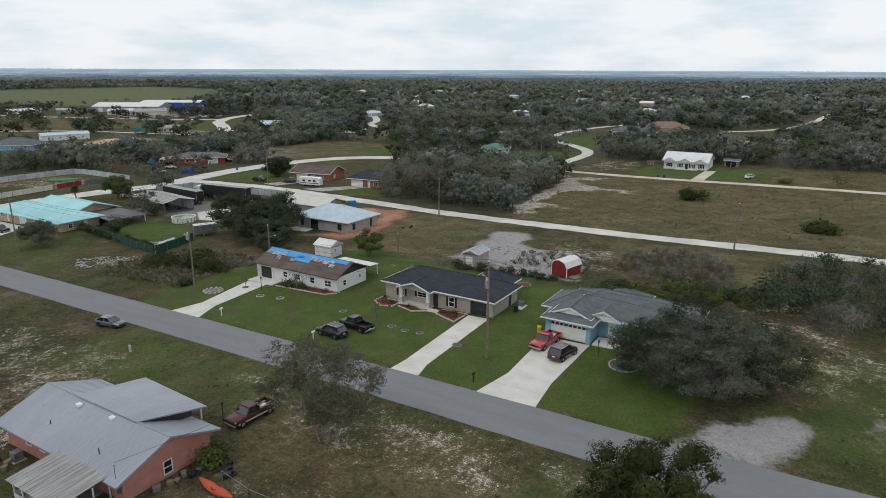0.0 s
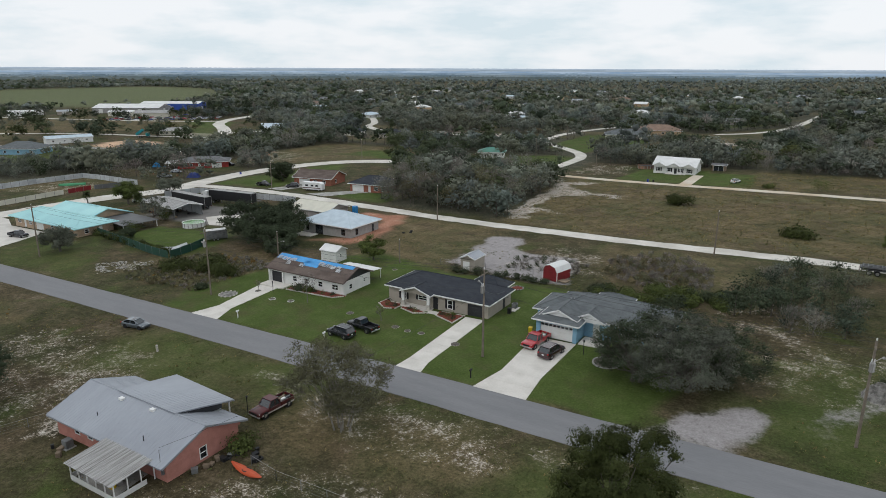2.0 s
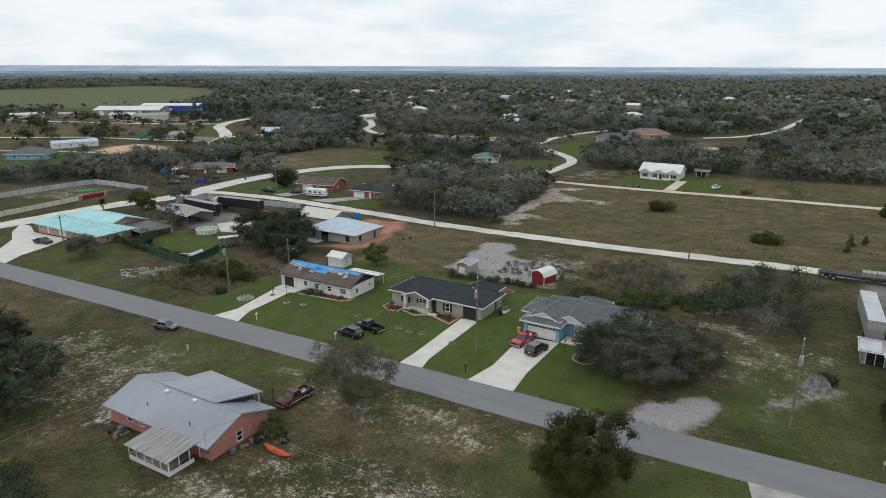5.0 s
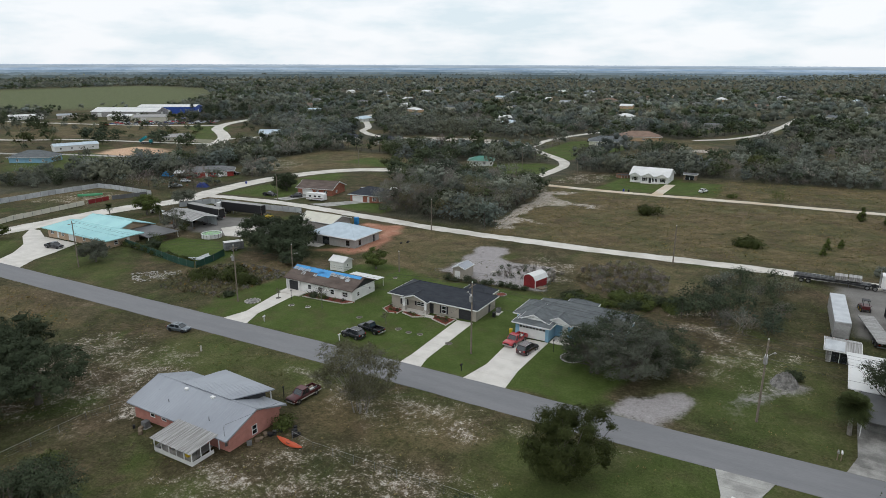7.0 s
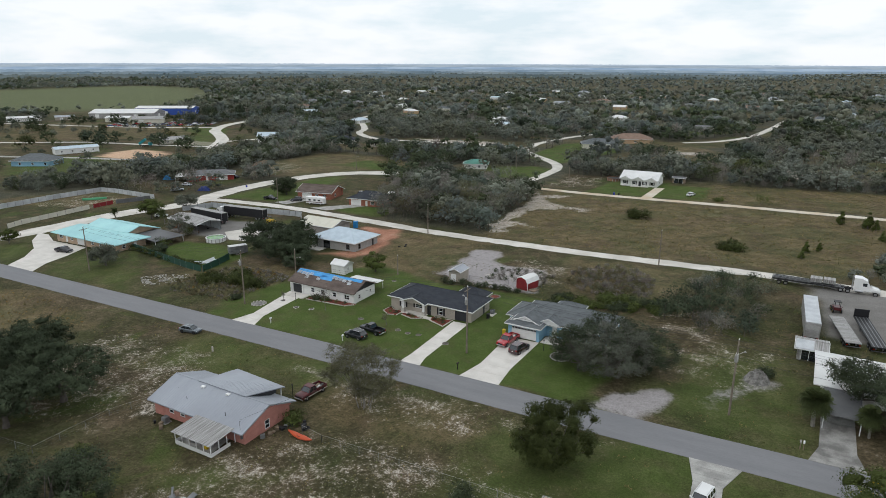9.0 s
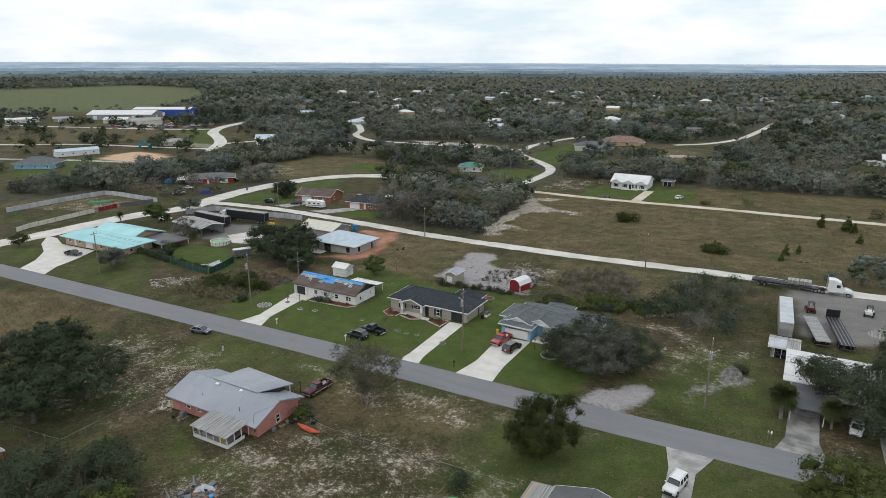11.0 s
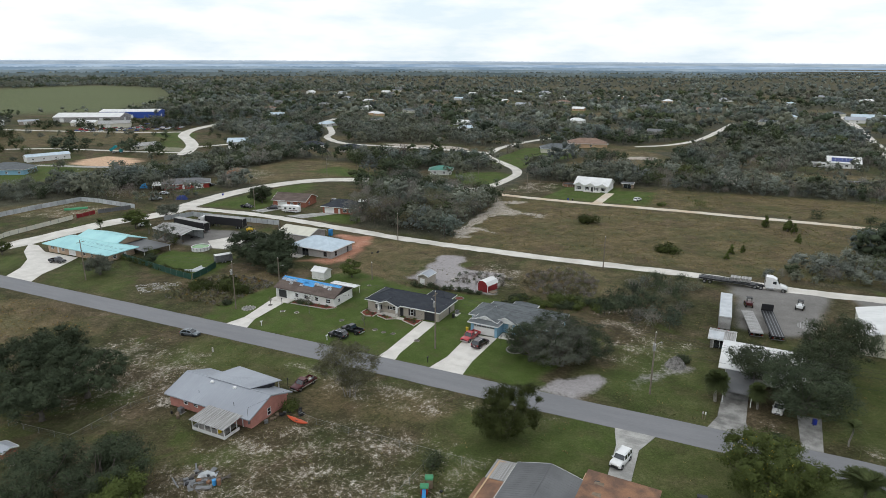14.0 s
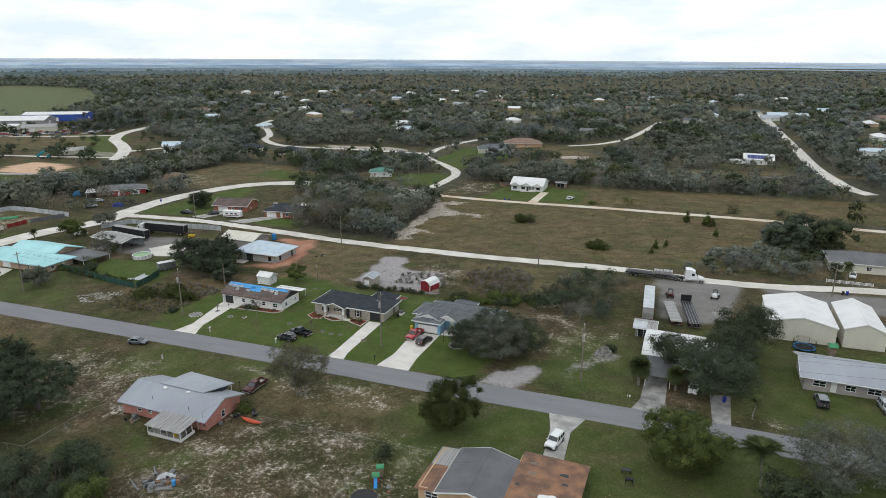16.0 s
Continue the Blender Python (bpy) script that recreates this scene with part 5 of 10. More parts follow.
# the raised, flatter roof over the northern half, with its dark clerestory slit
bm = bmesh.new()
slab(bm, [(-4.6, 0.0, 4.46), (5.2, 0.0, 4.46), (6.8, 6.6, 3.42), (-4.2, 7.4, 3.36)], 0.14)
up_roof = part("upper_roof", bm, "metalroof", hp, "flatter raised metal roof over the north side")
for i in range(24):
    x = -4.4 + i * 0.42
    bm = bmesh.new()
    slab(bm, [(x, 0.0, 4.474), (x + 0.04, 0.0, 4.474), (x + 0.04 + 1.4 * i / 24, 6.5, 3.452), (x + 1.4 * i / 24, 6.5, 3.452)], 0.04)
    part("seam", bm, "metalroof", up_roof)
bm = bmesh.new()
prism(bm, [(5.0, 0.5), (5.1, 0.5), (6.3, 5.2), (6.2, 5.2)], 2.9, lambda x, y: 4.3 - 0.155 * y)
prism(bm, [(-4.4, 0.5), (-4.3, 0.5), (-4.1, 5.2), (-4.2, 5.2)], 2.9, lambda x, y: 4.3 - 0.155 * y)
part("clerestory", bm, "darkdoor", hp)
bm = bmesh.new()
box(bm, -0.07, 0.07, 6.2, 6.34, -0.4, 3.34)
row_of("post", bm, "plinth", hp, [(-3.6, 0, 0), (1.2, 0, 0), (6.2, 0, 0)])
for px, py in ((-3.2, -0.9), (1.9, -0.7)):
    bm = bmesh.new()
    box(bm, px, px + 0.6, py, py + 0.45, 4.05, 4.3)
    part("roof_vent", bm, "plinth", hp)
for px, py in ((-3.6, -3.2), (4.9, -3.6), (-7.0, -2.0)):
    bm = bmesh.new()
    tube(bm, (px, py, 2.6), (px, py, 3.55), 0.05, n=8)
    part("vent_pipe", bm, "black", hp)
bm = bmesh.new()
tube(bm, (9.0, -4.75, 1.0), (9.0, -4.75, 3.9), 0.03, n=6)
tube(bm, (9.0, -4.75, 3.9), (9.3, -4.75, 4.0), 0.03, n=6)
box(bm, 8.85, 9.15, -4.72, -4.52, 1.1, 1.6)
part("service_mast", bm, "steel", hp)
# screened porch
bm = bmesh.new()
px0, px1, py0, py1 = 0.6, 7.7, -9.0, -5.2
box(bm, px0, px1, py0, -4.52, -0.4, 0.15)
part("porch_slab", bm, "oldconcrete", hp)
bm = bmesh.new()
box(bm, -0.05, 0.05, 0, 0.1, 0.15, 2.0)
row_of("porch_post", bm, "plinth", hp, [(a, py0, 0) for a in np.linspace(px0, px1, 6)] + [(a, b, 0) for b in np.linspace(py0, -4.75, 4)[1:] for a in (px0, px1)])
bm = bmesh.new()
box(bm, px0, px1, py0 + 0.01, py0 + 0.09, 2.0, 2.1)
part("porch_beam", bm, "plinth", hp)
for q in ((px0, px1, py0 - 0.02, py0 - 0.005), (px1 + 0.052, px1 + 0.07, py0, -5.6), (px0 - 0.07, px0 - 0.052, py0, -4.6)):
    bm = bmesh.new()
    box(bm, *q, 0.15, 0.75)
    part("kick_panel", bm, "whiteroof", hp, "white kick panel")
bm = bmesh.new()
n = 30
for i in range(n):
    a, b = px0 - 0.3 + (px1 - px0 + 0.6) * i / n, px0 - 0.3 + (px1 - px0 + 0.6) * (i + 1) / n
    c = (a + b) / 2
    for u, v, zu, zv in ((a, c, 0, 0.045), (c, b, 0.045, 0)):
        quad(bm, [(u, py0 - 0.4, 2.08 + zu), (v, py0 - 0.4, 2.08 + zv), (v, -4.6, 2.52 + zv), (u, -4.6, 2.52 + zu)])
ob = part("porch_roof", bm, "galv", hp, "corrugated porch roof with dark streaks")
rnd = random.Random(9)
for k in range(6):
    bm = bmesh.new()
    a, b = rnd.uniform(px0 + 0.5, px1 - 1), rnd.uniform(py0 + 0.5, -5.6)
    s = rnd.uniform(0.3, 0.55)
    box(bm, a, a + s, b, b + s, 0.15, 0.15 + rnd.uniform(0.4, 0.9), bevel=0.04)
    part("stored_box", bm, rnd.choice(["wood", "steel", "galv", "yellow"]), hp)

# unfinished block house with a pale roof
hs = house(-62.6, 58.8, 15.6, 11.2, "unfinished grey block house with pale blue roof underlay", "hip", "block", "lightroof", 2.7, 2.5, 0.7, openings={
    "S": [(1.2, 0.9, 0.5, 2.1, W), (4.3, 2.4, 0, 2.3, "slider"), (12.6, 1.2, 0.6, 2.1, W)], "E": [(1.6, 1.0, 0.6, 2.1, W), (8.2, 0.9, 0, 2.1, "door")], "W": [(4, 1.2, 0.6, 2.1, W)]}, trim="darkdoor", door="darkdoor")
bm = bmesh.new()
box(bm, -7.9, -2.4, -9.0, -6.02, -0.4, 0.1)
part("patio_slab", bm, "concrete", hs)
# long low shed behind it
house(-79.5, 70.0, 13.0, 9.0, "grey shed with a pale sheet roof", "gable", "greywall", "cream", 2.6, 1.6, 0.5, openings={"E": [(2, 1.2, 0.8, 1.8, W)]}, name="shed", category="shed")

# the house with a pale teal metal roof
ht = thing("house", -133.5, 28.5, 0, "tan block house with pale teal metal roof", "house")
FOOTPRINTS.append((-133.5, 30, 20))
body(ht, -14.0, 15.6, -6.2, 3.5, 2.6, "tealwall", {
    "S": [(1.5, 1.6, 0.9, 2.0, W), (4.6, 1.0, 0, 2.1, "door"), (7.0, 1.4, 0.9, 2.0, W), (10.4, 3.6, 0, 2.2, "garage"), (17.6, 1.2, 0.9, 2.0, W), (21.5, 1.0, 0.9, 2.0, W)],
    "E": [(1.6, 1.2, 0.9, 2.0, W), (5.6, 0.9, 0, 2.1, "door")]})
hip_roof(ht, -15.0, 16.6, -7.4, 4.6, 2.7, 2.1, "tealroof", "tealroof")
body(ht, -9.0, 9.0, 3.5, 12.5, 2.6, "tealwall", {"N": [(3, 1.2, 0.9, 2.0, W)]}, floor=False)
gable_roof(ht, -10.0, 10.0, -1.5, 13.5, 2.7, 2.3, "tealroof", fascia="tealroof", wall="tealwall", inset=1.0, ribs=1.2)
for i in range(26):
    x = -14.4 + i * 1.2
    k = min(x + 15.0, 16.6 - x, 6.0) / 6.0
    bm = bmesh.new()
    slab(bm, [(x - 0.02, -7.4, 2.76), (x + 0.02, -7.4, 2.76), (x + 0.02, -7.4 + 6 * k, 2.76 + 2.1 * k), (x - 0.02, -7.4 + 6 * k, 2.76 + 2.1 * k)], 0.05)
    part("seam", bm, "tealroof", ht)
bm = bmesh.new()
slab(bm, [(9.5, 4.0, 2.55), (22.0, 2.0, 2.4), (23.0, 12.0, 2.4), (9.5, 12.5, 2.6)], 0.12)
part("carport_roof", bm, "darkmetalroof", ht, "grey carport roof")
bm = bmesh.new()
box(bm, -0.07, 0.07, -0.07, 0.07, -0.4, 2.4)
row_of("post", bm, "plinth", ht, [(21.6, 2.4, 0), (22.5, 11.6, 0), (15.5, 3.4, 0), (16, 11.8, 0)])

# houses across the limerock roads
house(-119.0, 115.0, 15.0, 11.0, "brown-roofed brick house with a gable", "gable", "brick", "brownshingle", 2.6, 2.3, 0.6, rz=12, openings={"S": [(2, 4.5, 0, 2.2, "garage"), (8, 1.4, 0.8, 2.0, W), (11.5, 1.4, 0.8, 2.0, W)], "E": [(3, 1.4, 0.8, 2.0, W)]})
house(-91.0, 111.5, 14.0, 9.5, "red brick house with a dark hip roof and white garage", "hip", "brick", "dkshingle", 2.6, 2.4, 0.7, rz=8, openings={"S": [(0.8, 4.4, 0, 2.2, "garage"), (7.0, 0.95, 0, 2.1, "door"), (9.2, 1.6, 0.7, 2.0, W), (12.0, 1.0, 0.7, 2.0, W)]})
house(-88.0, 122.0, 3.2, 2.6, "small white utility shed", "gable", "white", "whiteroof", 2.4, 0.7, 0.2, name="shed", category="shed", openings={"S": [(1, 0.9, 0, 1.9, "door")]})
hr = house(-196.5, 126.5, 21.0, 11.0, "red painted house with dark roof and white trim", "hip", "redpaint", "darkmetalroof", 2.6, 1.8, 0.7, rz=45, openings={"S": [(2, 1.2, 0.9, 2.0, W), (5, 1.2, 0.9, 2.0, W), (8.5, 1.0, 0, 2.1, "door"), (11, 1.2, 0.9, 2.0, W), (14, 4.2, 0, 2.2, "garage")], "W": [(3, 1.2, 0.8, 2, W)]})
bm = bmesh.new()
slab(bm, [(-16.0, -5.0, 2.3), (-9.6, -5.2, 2.5), (-9.6, 6.0, 2.6), (-16.0, 5.0, 2.4)], 0.1)
part("carport_roof", bm, "whiteroof", hr, "white carport roof")
bm = bmesh.new()
box(bm, -0.06, 0.06, -0.06, 0.06, -0.6, 2.3)
row_of("post", bm, "plinth", hr, [(-15.7, -4.7, 0), (-15.7, 4.6, 0)])
wh = house(-7.8, 195.0, 15.2, 12.0, "white farmhouse with white metal roof and three front gables", "gable", "white", "whiteroof", 2.9, 2.6, 0.5, rz=0, openings={"S": [(1.4, 1.2, 0.7, 2.1, "shuttered"), (5.2, 1.2, 0.7, 2.1, "shuttered"), (7.6, 1.0, 0, 2.1, "door"), (9.4, 1.2, 0.7, 2.1, "shuttered"), (12.6, 1.2, 0.7, 2.1, "shuttered")], "E": [(4, 1.2, 0.8, 2, W)]}, door="darkdoor")
for px in (-5.4, 0.0, 5.4):
    gable_roof(wh, px - 2.3, px + 2.3, -7.6, -1.5, 3.02, 1.2, "whiteroof", along="y", wall="white", inset=0.3)
for px in (-2.6, 2.6):
    bm = bmesh.new()
    box(bm, px - 0.12, px + 0.12, -7.3, -7.06, -0.4, 3.0)
    part("column", bm, "plinth", wh)
bm = bmesh.new()
box(bm, -3.0, 7.4, -7.8, -6.05, -0.5, 0.1)
part("porch_slab", bm, "concrete", wh)
house(-62.0, 318.0, 24.0, 13.0, "cream house with a grey hip roof", "hip", "cream", "greyshingle", 2.7, 2.8, 0.6, rz=20, openings={"S": [(4, 1.4, 0.8, 2, W), (9, 1.4, 0.8, 2, W), (17, 1.4, 0.8, 2, W)]})
house(-52.0, 352.0, 26.0, 15.0, "cream house with a brown hip roof", "hip", "peach", "tanshingle", 2.7, 3.2, 0.6, rz=20, openings={"S": [(5, 1.6, 0.8, 2, W), (14, 1.6, 0.8, 2, W)]})
house(-95.5, 210.0, 11.5, 8.5, "white house with a green metal roof", "hip", "white", "greenroof", 2.6, 1.9, 0.8, rz=22, openings={"E": [(2, 4.2, 0, 2.2, "garage")], "S": [(2, 1.3, 0.8, 2, W), (7, 1.3, 0.8, 2, W)]})
house(-231.0, 274.0, 16.0, 11.0, "dark-roofed house under trees", "hip", "cream", "dkshingle", 2.6, 2.4, 0.6, rz=30, openings={"S": [(4, 1.3, 0.8, 2, W), (10, 1.3, 0.8, 2, W)]})
house(-195.0, 270.0, 16.0, 11.0, "dark hip-roofed house under trees", "hip", "tan", "dkshingle", 2.6, 2.6, 0.6, rz=10, openings={"S": [(4, 1.3, 0.8, 2, W), (10, 1.3, 0.8, 2, W)]})
house(-283.0, 254.0, 13.0, 11.0, "two-storey white house with a pink-grey roof", "gable", "white", "lightroof", 4.6, 2.4, 0.6, rz=35, openings={"S": [(3, 1.3, 3.0, 4.1, W), (10, 1.3, 3.0, 4.1, W), (6, 1.0, 0, 2.1, "door")], "E": [(4, 1.3, 2.9, 4.1, W)]})
house(-322.0, 114.5, 21.0, 14.0, "light blue house with grey hip roof", "hip", "blue", "greyshingle", 2.9, 3.2, 0.8, rz=30, openings={"S": [(4, 1.3, 0.8, 2, W), (11, 1.3, 0.8, 2, W), (18, 1.3, 0.8, 2, W)], "E": [(4, 1.3, 0.8, 2, W)]})
house(-351.5, 155.0, 25.0, 7.5, "long white manufactured home with a pale roof", "gable", "white", "lightroof", 3.1, 1.3, 0.3, rz=72, openings={"S": [(3, 1.1, 1.1, 2.1, W), (9, 1.1, 1.1, 2.1, W), (16, 1.1, 1.1, 2.1, W), (21, 1.1, 1.1, 2.1, W)]})
hw = house(100.0, 307.0, 15.0, 13.0, "white house with solar panels on a white roof", "gable", "white", "whiteroof", 2.8, 2.6, 0.7, openings={"S": [(3, 1.4, 0.8, 2, W), (8, 1.4, 0.8, 2, W), (12, 1.4, 0.8, 2, W)]})
for k in range(2):
    for j in range(6):
        bm = bmesh.new()
        x0, y0 = -6.0 + j * 1.75, -6.0 + k * 2.2
        zz = lambda yy: 2.92 + 2.6 * (yy + 7.2) / 7.2 + 0.09
        slab(bm, [(x0, y0, zz(y0)), (x0 + 1.65, y0, zz(y0)), (x0 + 1.65, y0 + 2.0, zz(y0 + 2.0)), (x0, y0 + 2.0, zz(y0 + 2.0))], 0.05)
        part("solar_panel", bm, "darktarp", hw)
house(146.0, 620.0, 36.0, 12.0, "long pale house across the road's end", "gable", "lightroof", "lightroof", 3.2, 2.6, 0.6, openings={"S": [(5, 1.6, 0.8, 2, W), (15, 1.6, 0.8, 2, W), (26, 1.6, 0.8, 2, W)]})
# long industrial sheds by the airfield
house(-566.0, 344.0, 64.0, 32.0, "long grey industrial shed with a pale roof", "gable", "galv", "whiteroof", 5.0, 3.2, 0.4, rz=33, openings={"S": [(6, 4, 0, 4, "garage"), (24, 4, 0, 4, "garage"), (44, 4, 0, 4, "garage")], "E": [(12, 5, 0, 4, "garage")]}, name="warehouse", category="warehouse")
house(-564.0, 391.0, 60.0, 25.0, "bright blue industrial building with white roof", "gable", "bluepaint", "whiteroof", 7.0, 1.8, 0.3, rz=33, openings={"S": [(8, 4, 0, 4, "garage"), (30, 4, 0, 4, "garage")], "E": [(9, 4, 0, 4, "garage")]}, name="warehouse", category="warehouse")
house(-493.0, 314.0, 27.0, 17.0, "low pale metal workshop", "gable", "cream", "galv", 4.0, 2.0, 0.4, rz=48, openings={"S": [(6, 4, 0, 3.4, "garage")]}, name="warehouse", category="warehouse")
house(-528.0, 308.0, 22.0, 12.0, "low pale metal workshop", "gable", "cream", "whiteroof", 3.6, 1.6, 0.4, rz=33, openings={"S": [(4, 4, 0, 3.0, "garage")]}, name="warehouse", category="warehouse")
house(-610.0, 264.0, 28.0, 11.0, "long low white shed beside a lane", "gable", "white", "whiteroof", 3.2, 1.4, 0.4, rz=66, openings={"S": [(4, 3, 0, 2.6, "garage"), (14, 1.4, 0.9, 2.0, W)]}, name="shed", category="shed")
house(-590.0, 292.0, 17.0, 9.0, "low tan shed beside a lane", "gable", "tan", "metalroof", 3.0, 1.3, 0.4, rz=60, openings={"S": [(4, 3, 0, 2.6, "garage")]}, name="shed", category="shed")
house(-342.0, 221.0, 17.0, 10.0, "low cream house with white porch posts", "gable", "cream", "galv", 2.7, 1.5, 0.9, rz=70, openings={"S": [(2, 1.4, 0.8, 2, W), (7, 1.0, 0, 2.1, "door"), (11, 1.4, 0.8, 2, W)]})
# the small sheds behind the street's houses
house(-46.2, 36.6, 4.2, 3.4, "small white garden shed with a pale roof", "gable", "white", "whiteroof", 2.3, 0.9, 0.2, name="shed", category="shed", openings={"S": [(0.8, 1.4, 0, 1.9, "door")], "E": [(1, 0.6, 1, 1.7, W)]})
house(-16.5, 44.7, 3.1, 4.4, "tan garden shed with white double door", "gable", "tan", "metalroof", 2.5, 0.7, 0.12, along="y", name="shed", category="shed", openings={"S": [(0.5, 1.5, 0, 1.9, "door")]})
# white storage buildings
for sx, sw in ((91.8, 13.4), (103.8, 7.8)):
    o = house(sx, 48.2, sw, 16.5, "cream metal storage building with a white ribbed roof", "gable", "cream", "whiteroof", 4.1, 1.6, 0.2, along="y", ribs=1.0, name="storage_building", category="storage building", openings={"N": [(2, 3.6, 0, 3.4, "garage")]}, group="storage buildings")
    for side in (-sw / 2 - 0.02, sw / 2 - 0.04):
        bm = bmesh.new()
        box(bm, side, side + 0.06, -8.25, -8.15, 0, 4.0)
        row_of("downpipe", bm, "plinth", o, [(0, i * 5.4, 0) for i in range(4)])
    bm = bmesh.new()
    box(bm, -sw / 2, sw / 2, -8.27, -8.252, 0, 0.2)
    row_of("siding_board", bm, "cream", o, [(0, 0, i * 0.25) for i in range(17)])
# the grey house beside them
hg = thing("house", 98.6, 21.6, 0, "taupe house with grey metal hip roof and white windows", "house")
FOOTPRINTS.append((98.6, 21.0, 13))
body(hg, -9.0, 9.0, -5.0, 5.0, 2.6, "greywall", {"S": [(1.5, 2.2, 0.8, 2.0, W), (4.5, 1.0, 0, 2.1, "door"), (6.8, 1.8, 0.8, 2.0, W), (10.4, 2.3, 0.8, 2.0, W), (14.5, 1.8, 0.8, 2.0, W)], "W": [(4, 1.2, 0.8, 2, W)]})
gable_roof(hg, -9.9, 9.9, -5.9, 5.9, 2.7, 2.0, "metalroof", wall="greywall", inset=0.9, ribs=0.6)
# the house of carports under the oak
hc = thing("house", 66.0, 19.8, 0, "low white-roofed house and carport beneath an oak", "house")
FOOTPRINTS.append((66.0, 19.5, 10))
body(hc, -4.8, 7.6, -2.2, 9.2, 2.5, "white", {"S": [(2, 1.4, 0.8, 1.9, W), (6, 1.0, 0, 2.1, "door")], "W": [(3, 1.2, 0.8, 2, W)]})
gable_roof(hc, -6.0, 8.4, -3.2, 10.4, 2.6, 1.1, "whiteroof", wall="white", inset=0.9)
bm = bmesh.new()
slab(bm, [(-4.7, -11.9, 2.35), (0.2, -11.9, 2.35), (0.2, -3.25, 2.5), (-4.7, -3.25, 2.5)], 0.1)
part("carport_roof", bm, "darkmetalroof", hc, "flat weathered metal carport roof")
for px in (-4.5, 0.0):
    for py in (-11.6, -7.6):
        bm = bmesh.new()
        box(bm, px - 0.06, px + 0.06, py - 0.06, py + 0.06, -0.3, 2.5)
        part("post", bm, "plinth", hc)
# patchwork shed behind it
hk = thing("shed", 59.4, 33.6, 0, "patched shed roofed with pale and streaked metal sheets", "shed")
body(hk, -2.0, 2.2, -2.2, 2.4, 2.2, "galv", {"S": [(0.6, 2.4, 0, 2.0, "slider")]})
gable_roof(hk, -2.5, 2.7, -2.8, 3.0, 2.3, 0.7, "galv", wall="wood", inset=0.5)
bm = bmesh.new()
slab(bm, [(-2.4, -2.8, 2.36), (0.4, -2.8, 2.36), (0.4, 0.0, 3.03), (-2.4, 0.0, 3.03)], 0.04)
part("patch_sheet", bm, "fencegrey", hk)

# the near house with grey metal and rusty flat roofs
hn = thing("house", 39.5, -33.0, 0, "peach house with grey metal and rust-brown roofs", "house")
FOOTPRINTS.append((44, -33, 14))
body(hn, -5.6, 6.4, -5.2, 5.2, 2.4, "peach", {"S": [(1.0, 2.0, 0.8, 1.95, W), (5.6, 1.8, 1.3, 1.9, W)], "W": [(5, 1.2, 0.8, 2, W)], "N": [(4, 1.0, 0, 2.1, "door")]})
gable_roof(hn, -3.0, 7.0, -5.9, 5.8, 2.5, 1.3, "darkmetalroof", along="y", wall="peach", inset=0.75, ribs=0.5)
bm = bmesh.new()
slab(bm, [(-6.2, -5.6, 2.25), (-3.05, -5.6, 2.48), (-3.05, 0.6, 2.48), (-6.2, 0.6, 2.25)], 0.09)
part("side_roof", bm, "rust", hn, "bare brown roof deck with torn felt")
bm = bmesh.new()
slab(bm, [(-6.0, 0.0, 2.28), (-3.05, 0.0, 2.5), (-3.05, 0.2, 2.55), (-6.0, 0.2, 2.33)], 0.03)
slab(bm, [(-6.0, 0.2, 2.33), (-3.05, 0.2, 2.55), (-3.05, 0.4, 2.5), (-6.0, 0.4, 2.28)], 0.03)
row_of("corrugation", bm, "galv", hn, [(0, 0.7 + 0.4 * i, 0) for i in range(12)])
body(hn, 6.4, 16.0, -4.6, 8.0, 2.35, "peach", {"N": [(3, 2.6, 0, 2.1, "garage")], "S": [(4, 1.4, 0.9, 1.9, W)]}, floor=False)
bm = bmesh.new()
slab(bm, [(6.6, -5.0, 2.65), (16.7, -5.0, 2.45), (16.7, 8.6, 2.45), (6.6, 8.6, 2.65)], 0.12)
flat = part("flat_roof", bm, "rust", hn, "flat rust-brown roof deck, half stripped")
rnd = random.Random(21)
for k in range(9):
    bm = bmesh.new()
    a, b = rnd.uniform(7.2, 14.3), rnd.uniform(-4, 6.5)
    w_, l_ = rnd.uniform(0.4, 1.0), rnd.uniform(0.5, 2.2)
    z = 2.66 - (a - 5.5) * 0.018
    slab(bm, [(a, b, z + 0.01), (a + l_, b + rnd.uniform(-0.2, 0.2), z), (a + l_ * 0.9, b + w_, z), (a + 0.1, b + w_ * 0.8, z + 0.01)], 0.02)
    part("felt_patch", bm, "darkdoor" if k % 3 else "wood", flat)
bm = bmesh.new()
n = 16
for i in range(n):
    for j in range(5):
        p = lambda u, v: (11.0 + u * 5.4, -3.8 + v * 2.6 + 0.5 * math.sin(u * 5), 2.7 + 0.14 * math.sin(u * 19 + v * 7) * math.cos(v * 11 + u * 3) + 0.05 - u * 0.1)
        quad(bm, [p(i / n, j / 5), p((i + 1) / n, j / 5), p((i + 1) / n, (j + 1) / 5), p(i / n, (j + 1) / 5)])
part("loose_tarp", bm, "white", flat, "crumpled silvery tarp")

